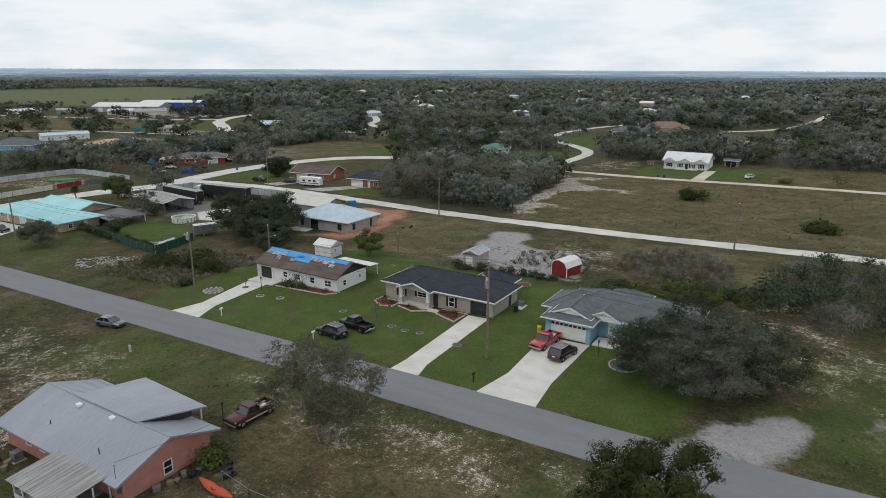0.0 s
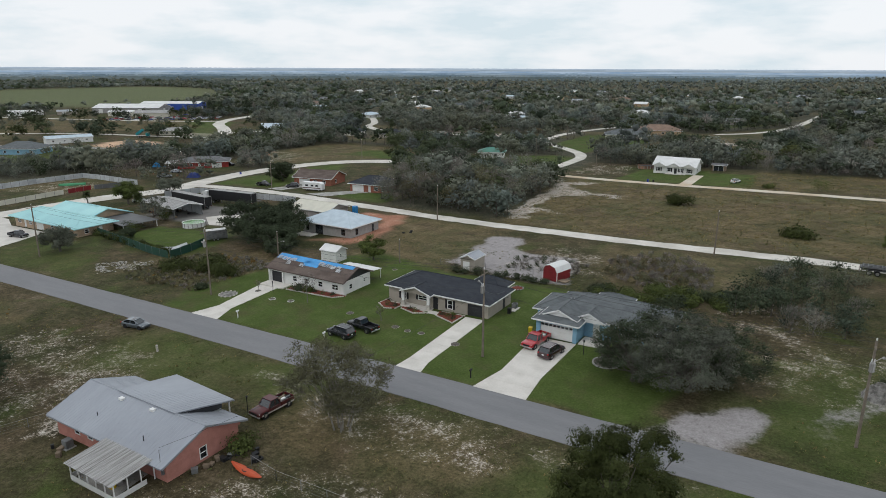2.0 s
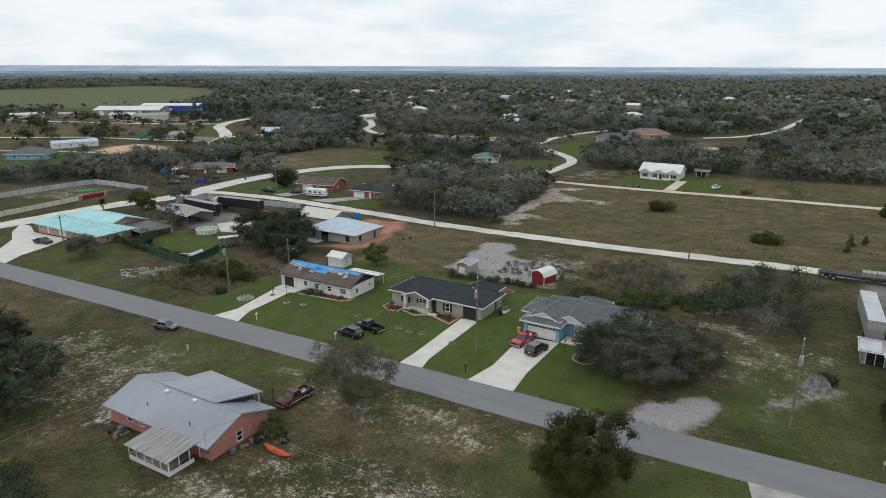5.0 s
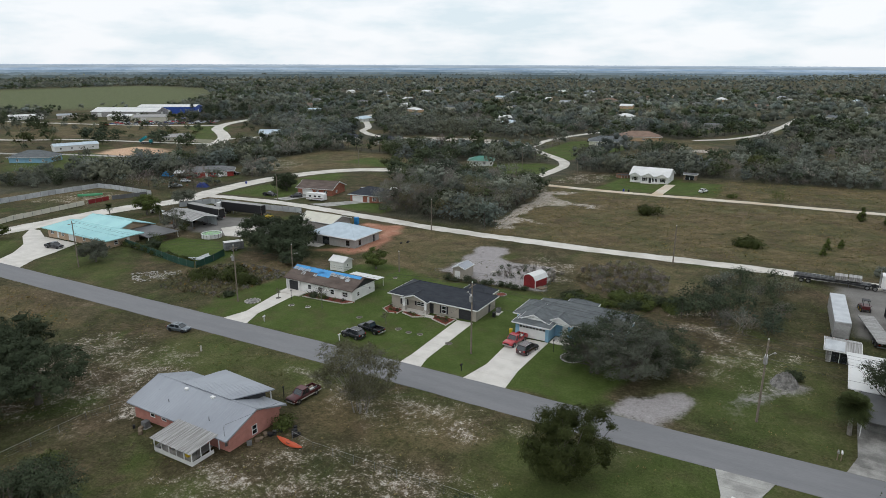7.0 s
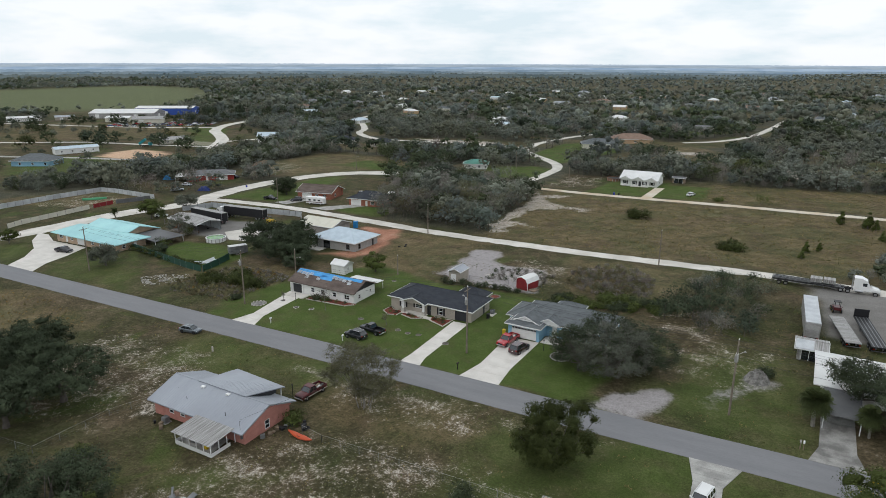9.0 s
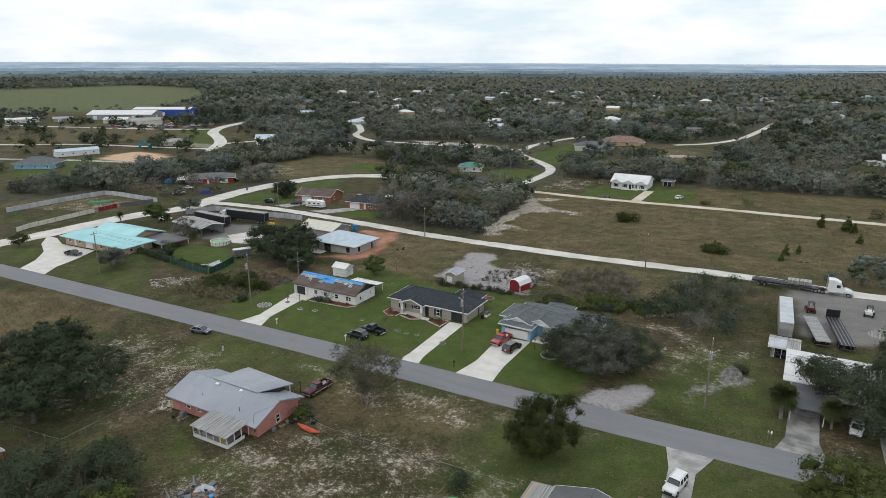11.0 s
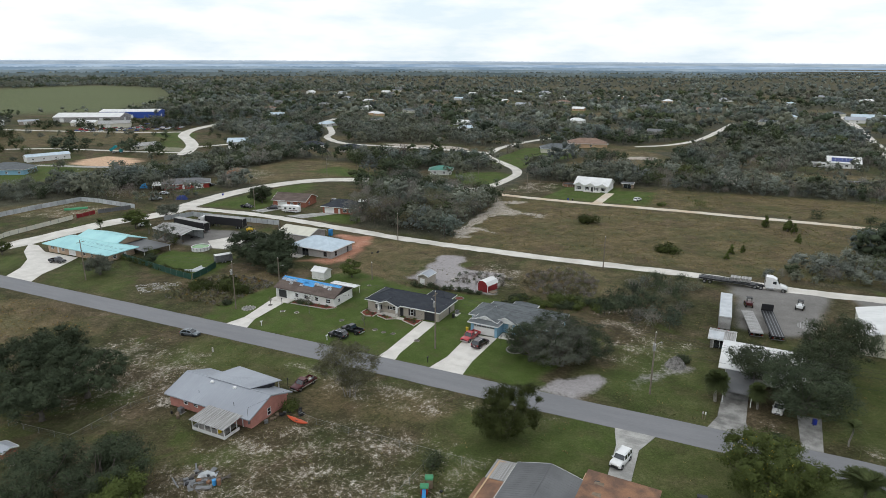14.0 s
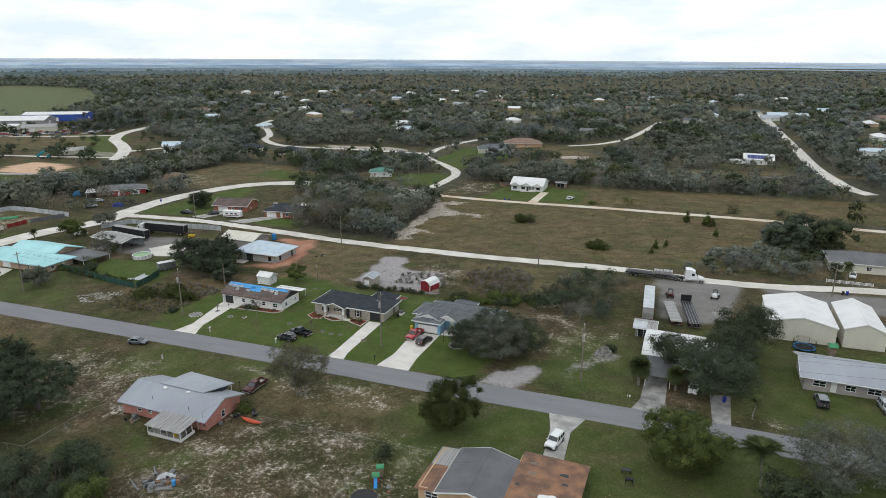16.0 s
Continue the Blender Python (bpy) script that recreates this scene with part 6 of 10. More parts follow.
# far houses scattered through the woods
_r = random.Random(31)
for i, (x, y) in enumerate(FAR):
    wallm, roofm = _r.choice([("white", "whiteroof"), ("cream", "greyshingle"), ("white", "metalroof"), ("tan", "tanshingle"), ("peach", "whiteroof"), ("white", "lightroof"), ("greywall", "darkmetalroof")])
    words = {"white": "white", "cream": "cream", "tan": "tan", "peach": "peach", "greywall": "taupe"}[wallm]
    w, d = _r.uniform(12, 20), _r.uniform(8, 12)
    house(x, y, w, d, words + " house half hidden in far woods", _r.choice(["hip", "gable"]), wallm, roofm, 2.7, _r.uniform(1.6, 2.6), 0.5, rz=_r.choice([0, 0, 90, 20, -25]), openings={"S": [(2, 1.4, 0.8, 2, W), (w * 0.55, 1.4, 0.8, 2, W)]}, group="far houses")
    FOOTPRINTS.append((x + _r.uniform(-8, 8), y - 16, 13))
    if y < 700:
        # an open yard before the house
        away = math.hypot(x - 40, y + 90)
        FOOTPRINTS += [(x - (x - 40) / away * q, y - (y + 90) / away * q, 9) for q in (12, 24, 36)]


# ---- plants ----
def ico():
    """The corners and faces of a twenty-sided ball."""
    g = (1 + 5 ** 0.5) / 2
    v = np.array([(-1, g, 0), (1, g, 0), (-1, -g, 0), (1, -g, 0), (0, -1, g), (0, 1, g), (0, -1, -g), (0, 1, -g), (g, 0, -1), (g, 0, 1), (-g, 0, -1), (-g, 0, 1)], float)
    v /= np.linalg.norm(v[0])
    d = np.linalg.norm(v[:, None] - v[None], axis=2)
    f = []
    for a, b, c in itertools.combinations(range(12), 3):
        if max(d[a, b], d[b, c], d[a, c]) < 1.1:
            f.append((a, b, c) if np.dot(np.cross(v[b] - v[a], v[c] - v[a]), v[a]) > 0 else (a, c, b))
    return v, np.array(f)


ICO = ico()


def hearts(centres, radii, rs, squash=0.8, rough=0.34):
    """The dense uneven inside of each lump of a crown. Returns places, faces and a tone for each face."""
    centres, radii = np.asarray(centres, float), np.asarray(radii, float)
    k = len(radii)
    a = rs.uniform(0, 6.283, k)
    ca, sa = np.cos(a)[:, None], np.sin(a)[:, None]
    bv = ICO[0][None] * (1 + rough * rs.normal(size=(k, 12, 1)))
    bv = np.stack([bv[..., 0] * ca - bv[..., 1] * sa, bv[..., 0] * sa + bv[..., 1] * ca, bv[..., 2] * squash], -1) * radii[:, None, None]
    v = (centres[:, None] + bv).reshape(-1, 3)
    f = (np.arange(k)[:, None, None] * 12 + ICO[1][None]).reshape(-1, 3)
    return v, f, np.repeat(rs.uniform(-0.12, 0.08, k), 20)


def leaf_cloud(centres, radii, n, size, rs, squash=0.8, jitter=0.7, fill=0.25, twiggy=False, clump=1, mid=None):
    """Leaf clusters over a set of lumps: small three-cornered blades that face mostly outwards. Returns places, faces and a tone for each."""
    centres, radii = np.asarray(centres, float), np.asarray(radii, float)
    w = radii ** 2
    n = max(1, n // clump)
    pick = rs.choice(len(radii), n, p=w / w.sum())
    d = rs.normal(size=(n, 3))
    d[:, 2] += 0.25
    d /= np.linalg.norm(d, axis=1, keepdims=True)
    rr = np.where(rs.rand(n) < fill, rs.rand(n) ** 0.5, 0.74 + 0.4 * rs.rand(n) ** 1.4)
    off = d * (radii[pick] * rr)[:, None]
    off[:, 2] *= squash
    p = centres[pick] + off
    whole = centres.mean(0) if mid is None else np.asarray(mid, float)
    out = p - whole
    out /= np.linalg.norm(out, axis=1, keepdims=True) + 1e-6
    tone = rs.uniform(-0.2, 0.2, len(radii))[pick] + rs.uniform(-0.12, 0.12, n)
    if clump > 1:
        p, d, out, tone, n = np.repeat(p, clump, 0), np.repeat(d, clump, 0), np.repeat(out, clump, 0), np.repeat(tone, clump), n * clump
        near = rs.normal(size=(n, 3))
        p = p + near * size * 1.9 * np.array([1.0, 1.0, 0.6])
        d = d + 0.35 * near
    nrm = d + 0.5 * out + 0.6 * jitter * rs.normal(size=(n, 3))
    nrm[:, 2] += 0.3
    nrm /= np.linalg.norm(nrm, axis=1, keepdims=True)
    t = np.cross(nrm, rs.normal(size=(n, 3)))
    t /= np.linalg.norm(t, axis=1, keepdims=True)
    b = np.cross(nrm, t)
    s = size * rs.uniform(0.55, 1.45, n)[:, None]
    a = rs.uniform(0.5, 0.95, n)[:, None]
    if twiggy:
        t = d * 0.7 + 0.5 * rs.normal(size=(n, 3))
        t[:, 2] = np.abs(t[:, 2]) + 0.4
        t /= np.linalg.norm(t, axis=1, keepdims=True)
        b = np.cross(t, rs.normal(size=(n, 3)))
        b /= np.linalg.norm(b, axis=1, keepdims=True)
        s, a = s * 2.2, 0.05 + 0.05 * rs.rand(n, 1)
    v = np.stack([p - t * s, p + t * s * 0.6 - b * s * a, p + t * s * 0.35 + b * s * a], 1).reshape(-1, 3)
    return v, np.arange(3 * n).reshape(n, 3), tone


def limbs(bm, rs, base, top, r, lumps, bend=0.12, mi=0, n=7):
    """A tapered trunk that forks towards the lumps of the crown."""
    p = Vector(base)
    fork = Vector(base).lerp(Vector(top), 0.38)
    pts = [p, p.lerp(fork, 0.5) + Vector((rs.uniform(-bend, bend), rs.uniform(-bend, bend), 0)), fork]
    rad = [r * 1.35, r * 0.95, r * 0.75]
    for i in range(2):
        tube(bm, pts[i], pts[i + 1], rad[i], rad[i + 1], n=n, mi=mi)
    for c, rr in lumps:
        c = Vector(c)
        mid = fork.lerp(c, 0.5) + Vector((rs.uniform(-0.3, 0.3), rs.uniform(-0.3, 0.3), -0.12 * (c - fork).length))
        tube(bm, fork, mid, r * 0.42, r * 0.26, n=5, mi=mi)
        tube(bm, mid, c, r * 0.26, r * 0.09, n=5, mi=mi)
        for _ in range(2):
            e = c + Vector((rs.uniform(-1, 1), rs.uniform(-1, 1), rs.uniform(-0.2, 1))) * rr * 0.8
            tube(bm, mid.lerp(c, 0.6), e, r * 0.1, r * 0.03, n=4, mi=mi)


def tree(x, y, h, spread, label, leaf="oakleaf", n=2600, size=0.22, lumps=26, seed=1, trunk=0.28, low=0.3, bark="bark", category="tree", name="tree", squash=0.75, fill=0.25, jitter=0.7, stems=1, group="", twigs=0, ragged=1.0, accent=None, clump=9, heart=0.42):
    rs = np.random.RandomState(seed)
    own = thing(name, x, y, rs.uniform(0, 360), label, category, group)
    mid, half = h * (1 + low) / 2, h * (1 - low) / 2
    lumps = int(lumps * 1.5)
    cs, rad = [], []
    lop = rs.uniform(-0.15, 0.15, 2) * spread * ragged
    for i in range(lumps):
        d = rs.normal(size=3)
        d /= np.linalg.norm(d)
        k = 0.25 + (0.37 + 0.3 * ragged) * rs.rand() ** 0.45
        cs.append((d[0] * spread * k + lop[0] * d[2], d[1] * spread * k + lop[1] * d[2], mid + d[2] * half * min(k, 0.82)))
        rad.append(spread * rs.uniform(0.11, 0.27) * (1.25 - 0.5 * k))
    bm = bmesh.new()
    for s in range(stems):
        o = (rs.uniform(-0.9, 0.9) * (stems > 1), rs.uniform(-0.9, 0.9) * (stems > 1))
        limbs(bm, rs, (o[0], o[1], -0.3), (o[0] * 3, o[1] * 3, mid), trunk, [(c, r) for c, r in zip(cs[s::stems], rad[s::stems])][:14])
    part("trunk", bm, bark, own)
    if twigs:
        bm = bmesh.new()
        for i in range(twigs):
            k = rs.randint(0, lumps)
            c = Vector(cs[k])
            d = Vector(rs.normal(size=3)).normalized()
            d.z = abs(d.z) * 0.6 - 0.1
            e = c + d * rad[k] * rs.uniform(0.8, 1.25)
            m_ = c.lerp(e, 0.55) + Vector(rs.normal(size=3)) * 0.15
            tube(bm, c, m_, 0.03, 0.02, n=3, caps=False)
            tube(bm, m_, e, 0.02, 0.008, n=3, caps=False)
        part("twig", bm, "twig", own, "fine pale bare twigs")["kind"] = "stuff"
    v, f, tone = leaf_cloud(cs, rad, int(n * 1.9), size, rs, squash, jitter, fill, clump=clump, mid=(0, 0, mid * 0.8))
    n = len(f)
    paint = np.zeros(n, int)
    if accent:
        hi = np.clip((v[::3, 2] / h - 0.35) * 1.6, 0, 1) * (np.sin(v[::3, 0] * 1.7 + 1.0) * np.sin(v[::3, 1] * 1.5 + v[::3, 2]) + 0.6)
        paint = (rs.rand(n) < accent[1] * hi).astype(int)
    if heart:
        hv, hf, ht = hearts(cs, np.array(rad) * heart, rs, squash)
        f = np.concatenate([f, hf + len(v)])
        v, tone, paint = np.concatenate([v, hv]), np.concatenate([tone, ht]), np.concatenate([paint, np.zeros(len(hf), int)])
    v[:, 2] = np.maximum(v[:, 2], h * low * 0.45 + 0.05)
    from_arrays("crown", v, f, [leaf] + ([accent[0]] if accent else []), own, paint, tone)
    return own


def shrub(x, y, r, h, label, leaf="oakleaf", n=420, size=0.16, seed=1, category="shrub", group="", name="shrub"):
    rs = np.random.RandomState(seed)
    own = thing(name, x, y, rs.uniform(0, 360), label, category, group)
    cs = [(rs.uniform(-0.6, 0.6) * r, rs.uniform(-0.6, 0.6) * r, h * rs.uniform(0.25, 0.65)) for _ in range(7)]
    v, f, tone = leaf_cloud(cs, [h * rs.uniform(0.3, 0.5) + 0.2 * r for _ in cs], int(n * 1.6), size, rs, 0.8, 0.8, 0.4, clump=5, mid=(0, 0, 0))
    v[:, 2] = np.maximum(v[:, 2], 0.02)
    from_arrays("leaves", v, f, [leaf], own, None, tone)
    bm = bmesh.new()
    for c in cs[:5]:
        tube(bm, (c[0] * 0.3, c[1] * 0.3, -0.15), c, 0.05, 0.02, n=5)
    part("stem", bm, "bark", own)
    return own


def palm(x, y, h, label, seed=1, crown=2.0, n=34, droop=0.9, leaf="palmleaf", trunk=0.17, fan=True):
    rs = np.random.RandomState(seed)
    own = thing("palm_tree", x, y, rs.uniform(0, 360), label, "palm tree")
    bm = bmesh.new()
    k = 8
    pts = [Vector((0.12 * math.sin(i * 0.7), 0.1 * math.cos(i * 0.5), -0.3 + (h + 0.3) * i / k)) for i in range(k + 1)]
    for i in range(k):
        tube(bm, pts[i], pts[i + 1], trunk * (1.15 - 0.25 * i / k), trunk * (1.22 - 0.25 * (i + 1) / k), n=9)
    part("trunk", bm, "palebark", own)
    vs, fs = [], []
    for i in range(n):
        a, el = rs.uniform(0, 6.283), rs.uniform(-1.0, 1.4) if fan else rs.uniform(0.15, 1.3)
        L = crown * rs.uniform(0.8, 1.1)
        d = np.array([math.cos(a) * math.cos(el), math.sin(a) * math.cos(el), math.sin(el)])
        side = np.array([-math.sin(a), math.cos(a), 0])
        m = 13 if fan else 26
        for j in range(m):
            t = (j + 1) / m
            c = pts[-1].to_3d()
            c = np.array(c) + d * L * t * (0.75 if fan else 1.0) + np.array([0, 0, -droop * L * t * t * 0.55])
            wl = L * (0.42 if fan else 0.24) * (math.sin(math.pi * min(1, t * 0.85 + 0.12)))
            for s in (-1, 1):
                tip = c + side * s * wl + d * L * 0.16 + np.array([0, 0, -0.28 * wl])
                w = d * L * (0.034 if fan else 0.016)
                b0 = len(vs)
                vs += [c - w, tip - w * 0.3, tip + w * 0.3, c + w]
                fs.append([b0, b0 + 1, b0 + 2, b0 + 3])
    from_arrays("frond", np.array(vs), np.array(fs), [leaf], own)
    return own


def bare_tree(x, y, h, label, seed=1, spread=2.2, leafy=60, leaf="brownleaf"):
    rs = np.random.RandomState(seed)
    own = thing("tree", x, y, 0, label, "tree")
    bm = bmesh.new()

    def grow(p, d, L, r, depth):
        q = p + d * L
        tube(bm, p, q, r, r * 0.65, n=5 if depth < 2 else 4, caps=False)
        if depth < 4:
            for _ in range(3):
                e = (d + Vector((rs.normal() * 0.5, rs.normal() * 0.5, rs.normal() * 0.25 + 0.15))).normalized()
                grow(q, e, L * rs.uniform(0.55, 0.8), r * 0.6, depth + 1)
    grow(Vector((0, 0, -0.2)), Vector((0, 0, 1)), h * 0.33, 0.09, 0)
    part("trunk", bm, "twig", own)
    v, f, _ = leaf_cloud([(0, 0, h * 0.7)], [spread], leafy, 0.12, rs, 1.0, 1.0, 1.0)
    from_arrays("crown", v, f, [leaf], own)
    return own


def pine(x, y, h, label, seed=1):
    rs = np.random.RandomState(seed)
    own = thing("pine_tree", x, y, 0, label, "pine tree")
    bm = bmesh.new()
    tube(bm, (0, 0, -0.3), (0, 0, h), 0.035 * h, 0.02, n=7)
    part("trunk", bm, "bark", own)
    cs, rad = [], []
    for i in range(22):
        t = rs.uniform(0.12, 1.0)
        a = rs.uniform(0, 6.283)
        R = 0.34 * h * (1.05 - t)
        cs.append((math.cos(a) * R * 0.7, math.sin(a) * R * 0.7, h * t))
        rad.append(0.30 * R + 0.09 * h)
    v, f, tone = leaf_cloud(cs, rad, 1500, 0.05 * h, rs, 0.7, 0.9, 0.4)
    from_arrays("crown", v, f, ["brightleaf"], own, None, tone)
    return own




# ---- vehicles ----
def loft(bm, secs, mi=0):
    """A closed skin through cross-sections (x, [(y, z), ...])."""
    rings = [[bm.verts.new((x, y, z)) for y, z in ring] for x, ring in secs]
    n = len(rings[0])
    for a, b in zip(rings, rings[1:]):
        for i in range(n):
            f = bm.faces.new((a[i], a[(i + 1) % n], b[(i + 1) % n], b[i]))
            f.material_index, f.smooth = mi, n == 16
    bm.faces.new(rings[0][::-1]).material_index = mi
    bm.faces.new(rings[-1]).material_index = mi
    bmesh.ops.recalc_face_normals(bm, faces=bm.faces)


def hull(w, z0, z1, shoulder=0.93):
    zm = z0 + (z1 - z0) * 0.55
    ring = [(-w * 0.9, z0), (-w, z0 + 0.12), (-w, zm), (-w * shoulder, z1), (w * shoulder, z1), (w, zm), (w, z0 + 0.12), (w * 0.9, z0)]
    out = []
    for (a, b), (c, d) in zip(ring, ring[1:] + ring[:1]):
        k = min(0.25, 0.09 / max(0.01, math.hypot(c - a, d - b)))
        out += [(a + (c - a) * k, b + (d - b) * k), (c - (c - a) * k, d - (d - b) * k)]
    return out


WHEELS = {}


def add_wheel(own, x, y, r, w=0.22, rim="chrome"):
    key = (round(r, 2), round(w, 2), rim)
    if key not in WHEELS:
        bm = bmesh.new()
        prof = [(r * 0.62, -w / 2), (r * 0.93, -w / 2), (r, -w * 0.32), (r, w * 0.32), (r * 0.93, w / 2), (r * 0.62, w / 2)]
        n = 18
        rings = [[bm.verts.new((math.cos(2 * math.pi * i / n) * q, z, math.sin(2 * math.pi * i / n) * q)) for i in range(n)] for q, z in prof]
        for a, b in zip(rings, rings[1:] + rings[:1]):
            for i in range(n):
                bm.faces.new((a[i], a[(i + 1) % n], b[(i + 1) % n], b[i]))
        bmesh.ops.recalc_face_normals(bm, faces=bm.faces)
        tyre = part("tyre", bm, "rubber", None)
        bm = bmesh.new()
        tube(bm, (0, -w * 0.36, 0), (0, w * 0.36, 0), r * 0.62, n=14)
        for i in range(5):
            a = 2 * math.pi * i / 5
            m = Matrix.Rotation(a, 4, "Y")
            box(bm, -0.05, 0.05, -w * 0.42, w * 0.42, 0.02, r * 0.56, m=m)
        rim_ob = part("rim", bm, rim, None)
        WHEELS[key] = (tyre.data, rim_ob.data)
        bpy.data.objects.remove(tyre)
        bpy.data.objects.remove(rim_ob)
    wh = new("wheel", WHEELS[key][0])
    wh.parent = own
    wh.location = (x, y, r)
    o = new("rim", WHEELS[key][1])
    o.parent = wh
    return wh


def lamps(own, xf, xr, w, zf, zr):
    for s in (-1, 1):
        bm = bmesh.new()
        box(bm, xf - 0.08, xf + 0.02, s * w * 0.72 - 0.17, s * w * 0.72 + 0.17, zf - 0.07, zf + 0.08, bevel=0.02)
        part("headlight", bm, "lamp_clear", own)
        bm = bmesh.new()
        box(bm, xr - 0.02, xr + 0.08, s * w * 0.8 - 0.12, s * w * 0.8 + 0.12, zr - 0.12, zr + 0.12, bevel=0.02)
        part("tail_light", bm, "lamp_red", own)


def cabin(own, paint, x0, x1, x2, x3, w, z0, z1, taper=0.82, name="cabin", pillars=(0.5,)):
    """Glass between belt and roof: x0, x3 at the belt, x1, x2 at the roof; with roof panel and pillars."""
    bm = bmesh.new()
    a = [(x0, -w), (x3, -w), (x3, w), (x0, w)]
    b = [(x1, -w * taper), (x2, -w * taper), (x2, w * taper), (x1, w * taper)]
    lo, hi = [bm.verts.new((*p, z0)) for p in a], [bm.verts.new((*p, z1)) for p in b]
    for i in range(4):
        bm.faces.new((lo[i], lo[(i + 1) % 4], hi[(i + 1) % 4], hi[i]))
    bm.faces.new(hi)
    bm.faces.new(lo[::-1])
    bmesh.ops.bevel(bm, geom=[e for e in bm.edges if any(abs(v.co.z - z1) < 1e-4 for v in e.verts)], offset=0.09, segments=2, affect="EDGES")
    part("window", bm, "carglass", own, "dark tinted windows")
    bm = bmesh.new()
    e = 0.03
    prism(bm, [(x1 - 0.06, -w * taper - e), (x2 + 0.06, -w * taper - e), (x2 + 0.06, w * taper + e), (x1 - 0.06, w * taper + e)], z1 - 0.02, z1 + 0.06)
    bmesh.ops.bevel(bm, geom=list(bm.edges), offset=0.025, segments=1, affect="EDGES")
    roof = part("roof", bm, paint, own)
    for s in (-1, 1):
        for p, q in zip(a, b):
            if p[1] * s > 0:
                bm = bmesh.new()
                tube(bm, (p[0], p[1], z0), (q[0], q[1], z1), 0.055, n=5)
                part("pillar", bm, paint, own)
        for t in pillars:
            bm = bmesh.new()
            tube(bm, (x0 + (x3 - x0) * t, s * w * 1.005, z0), (x1 + (x2 - x1) * t, s * w * taper * 1.01, z1), 0.05, n=5)
            part("pillar", bm, paint, own)
    return roof


def mirrors(own, paint, x, w, z):
    for s in (-1, 1):
        bm = bmesh.new()
        box(bm, x - 0.07, x + 0.07, s * (w + 0.12) - 0.1, s * (w + 0.12) + 0.1, z, z + 0.16, bevel=0.03)
        part("mirror", bm, paint, own)


def wells(own, xs, w, r):
    for x in xs:
        for s in (-1, 1):
            bm = bmesh.new()
            tube(bm, (x, s * (w - 0.25), r * 1.02), (x, s * (w + 0.004), r * 1.02), r * 1.2, n=16)
            part("wheel_arch", bm, "black", own)


def plate(own, x, z, d):
    bm = bmesh.new()
    box(bm, x - 0.01, x + 0.01, -0.17, 0.17, z, z + 0.16)
    part("plate", bm, "plinth", own)


def sedan(x, y, rz, paint, label, category="car", group=""):
    own = thing("car", x, y, rz, label, category, group)
    w = 0.88
    bm = bmesh.new()
    loft(bm, [(-2.28, hull(w * 0.82, 0.42, 0.86)), (-2.15, hull(w * 0.95, 0.26, 0.98)), (-1.3, hull(w, 0.2, 1.0)), (0.2, hull(w, 0.2, 0.95)), (1.1, hull(w, 0.2, 0.9)), (1.9, hull(w * 0.97, 0.22, 0.78)), (2.25, hull(w * 0.85, 0.3, 0.66))])
    part("body", bm, paint, own)
    roof = cabin(own, paint, -1.95, -1.15, 0.35, 1.25, w * 0.9, 0.93, 1.4)
    bm = bmesh.new()
    box(bm, -0.45, 0.2, -0.4, 0.4, 1.44, 1.475)
    part("sunroof", bm, "carglass", roof)
    wells(own, (-1.38, 1.38), w, 0.33)
    for px in (-1.38, 1.38):
        for s in (-1, 1):
            add_wheel(own, px, s * (w - 0.1), 0.33)
    lamps(own, 2.12, -2.26, w, 0.66, 0.86)
    mirrors(own, paint, 0.85, w * 0.9, 0.95)
    bm = bmesh.new()
    box(bm, 2.1, 2.27, -0.5, 0.5, 0.34, 0.5, bevel=0.03)
    part("grille", bm, "black", own)
    plate(own, -2.28, 0.62, -1)
    return own


def suv(x, y, rz, paint, label, spare=False, category="car", boxy=False, group=""):
    own = thing("car", x, y, rz, label, category, group)
    w = 0.95
    bm = bmesh.new()
    zf = 1.08 if boxy else 1.0
    loft(bm, [(-2.3, hull(w * 0.9, 0.45, 1.05)), (-2.22, hull(w * 0.98, 0.32, 1.12)), (-1.0, hull(w, 0.28, 1.1)), (0.8, hull(w, 0.28, 1.08)), (1.9, hull(w * 0.98, 0.3, zf)), (2.25, hull(w * 0.88, 0.36, zf - 0.14))])
    part("body", bm, paint, own)
    roof = cabin(own, paint, -2.2, -2.0 if boxy else -1.75, 0.35, 0.75 if boxy else 1.15, w * 0.93, 1.08, 1.72, 0.86 if boxy else 0.8, pillars=(0.3, 0.62))
    for s in (-1, 1):
        bm = bmesh.new()
        tube(bm, (-1.6, s * 0.66, 1.83), (0.2, s * 0.66, 1.83), 0.025, n=6)
        part("roof_rail", bm, "chrome", roof)
    wells(own, (-1.4, 1.42), w, 0.37)
    for px in (-1.4, 1.42):
        for s in (-1, 1):
            add_wheel(own, px, s * (w - 0.1), 0.37, 0.25)
    lamps(own, 2.14, -2.3, w, 0.86, 1.0)
    mirrors(own, paint, 0.8, w * 0.93, 1.1)
    bm = bmesh.new()
    box(bm, 2.1, 2.27, -0.55, 0.55, 0.52, 0.78, bevel=0.03)
    part("grille", bm, "black", own)
    for px in (-2.34, 2.2):
        bm = bmesh.new()
        box(bm, px - 0.04, px + 0.12, -w * 0.92, w * 0.92, 0.36, 0.56, bevel=0.03)
        part("bumper", bm, "black" if boxy else paint, own)
    plate(own, -2.32, 0.72, -1)
    if spare:
        o = add_wheel(own, 0, 0, 0.38, 0.24)
        o.name = "spare_wheel"
        o.rotation_euler = (0, 0, math.pi / 2)
        o.location = (-2.44, 0, 1.0)
    return own


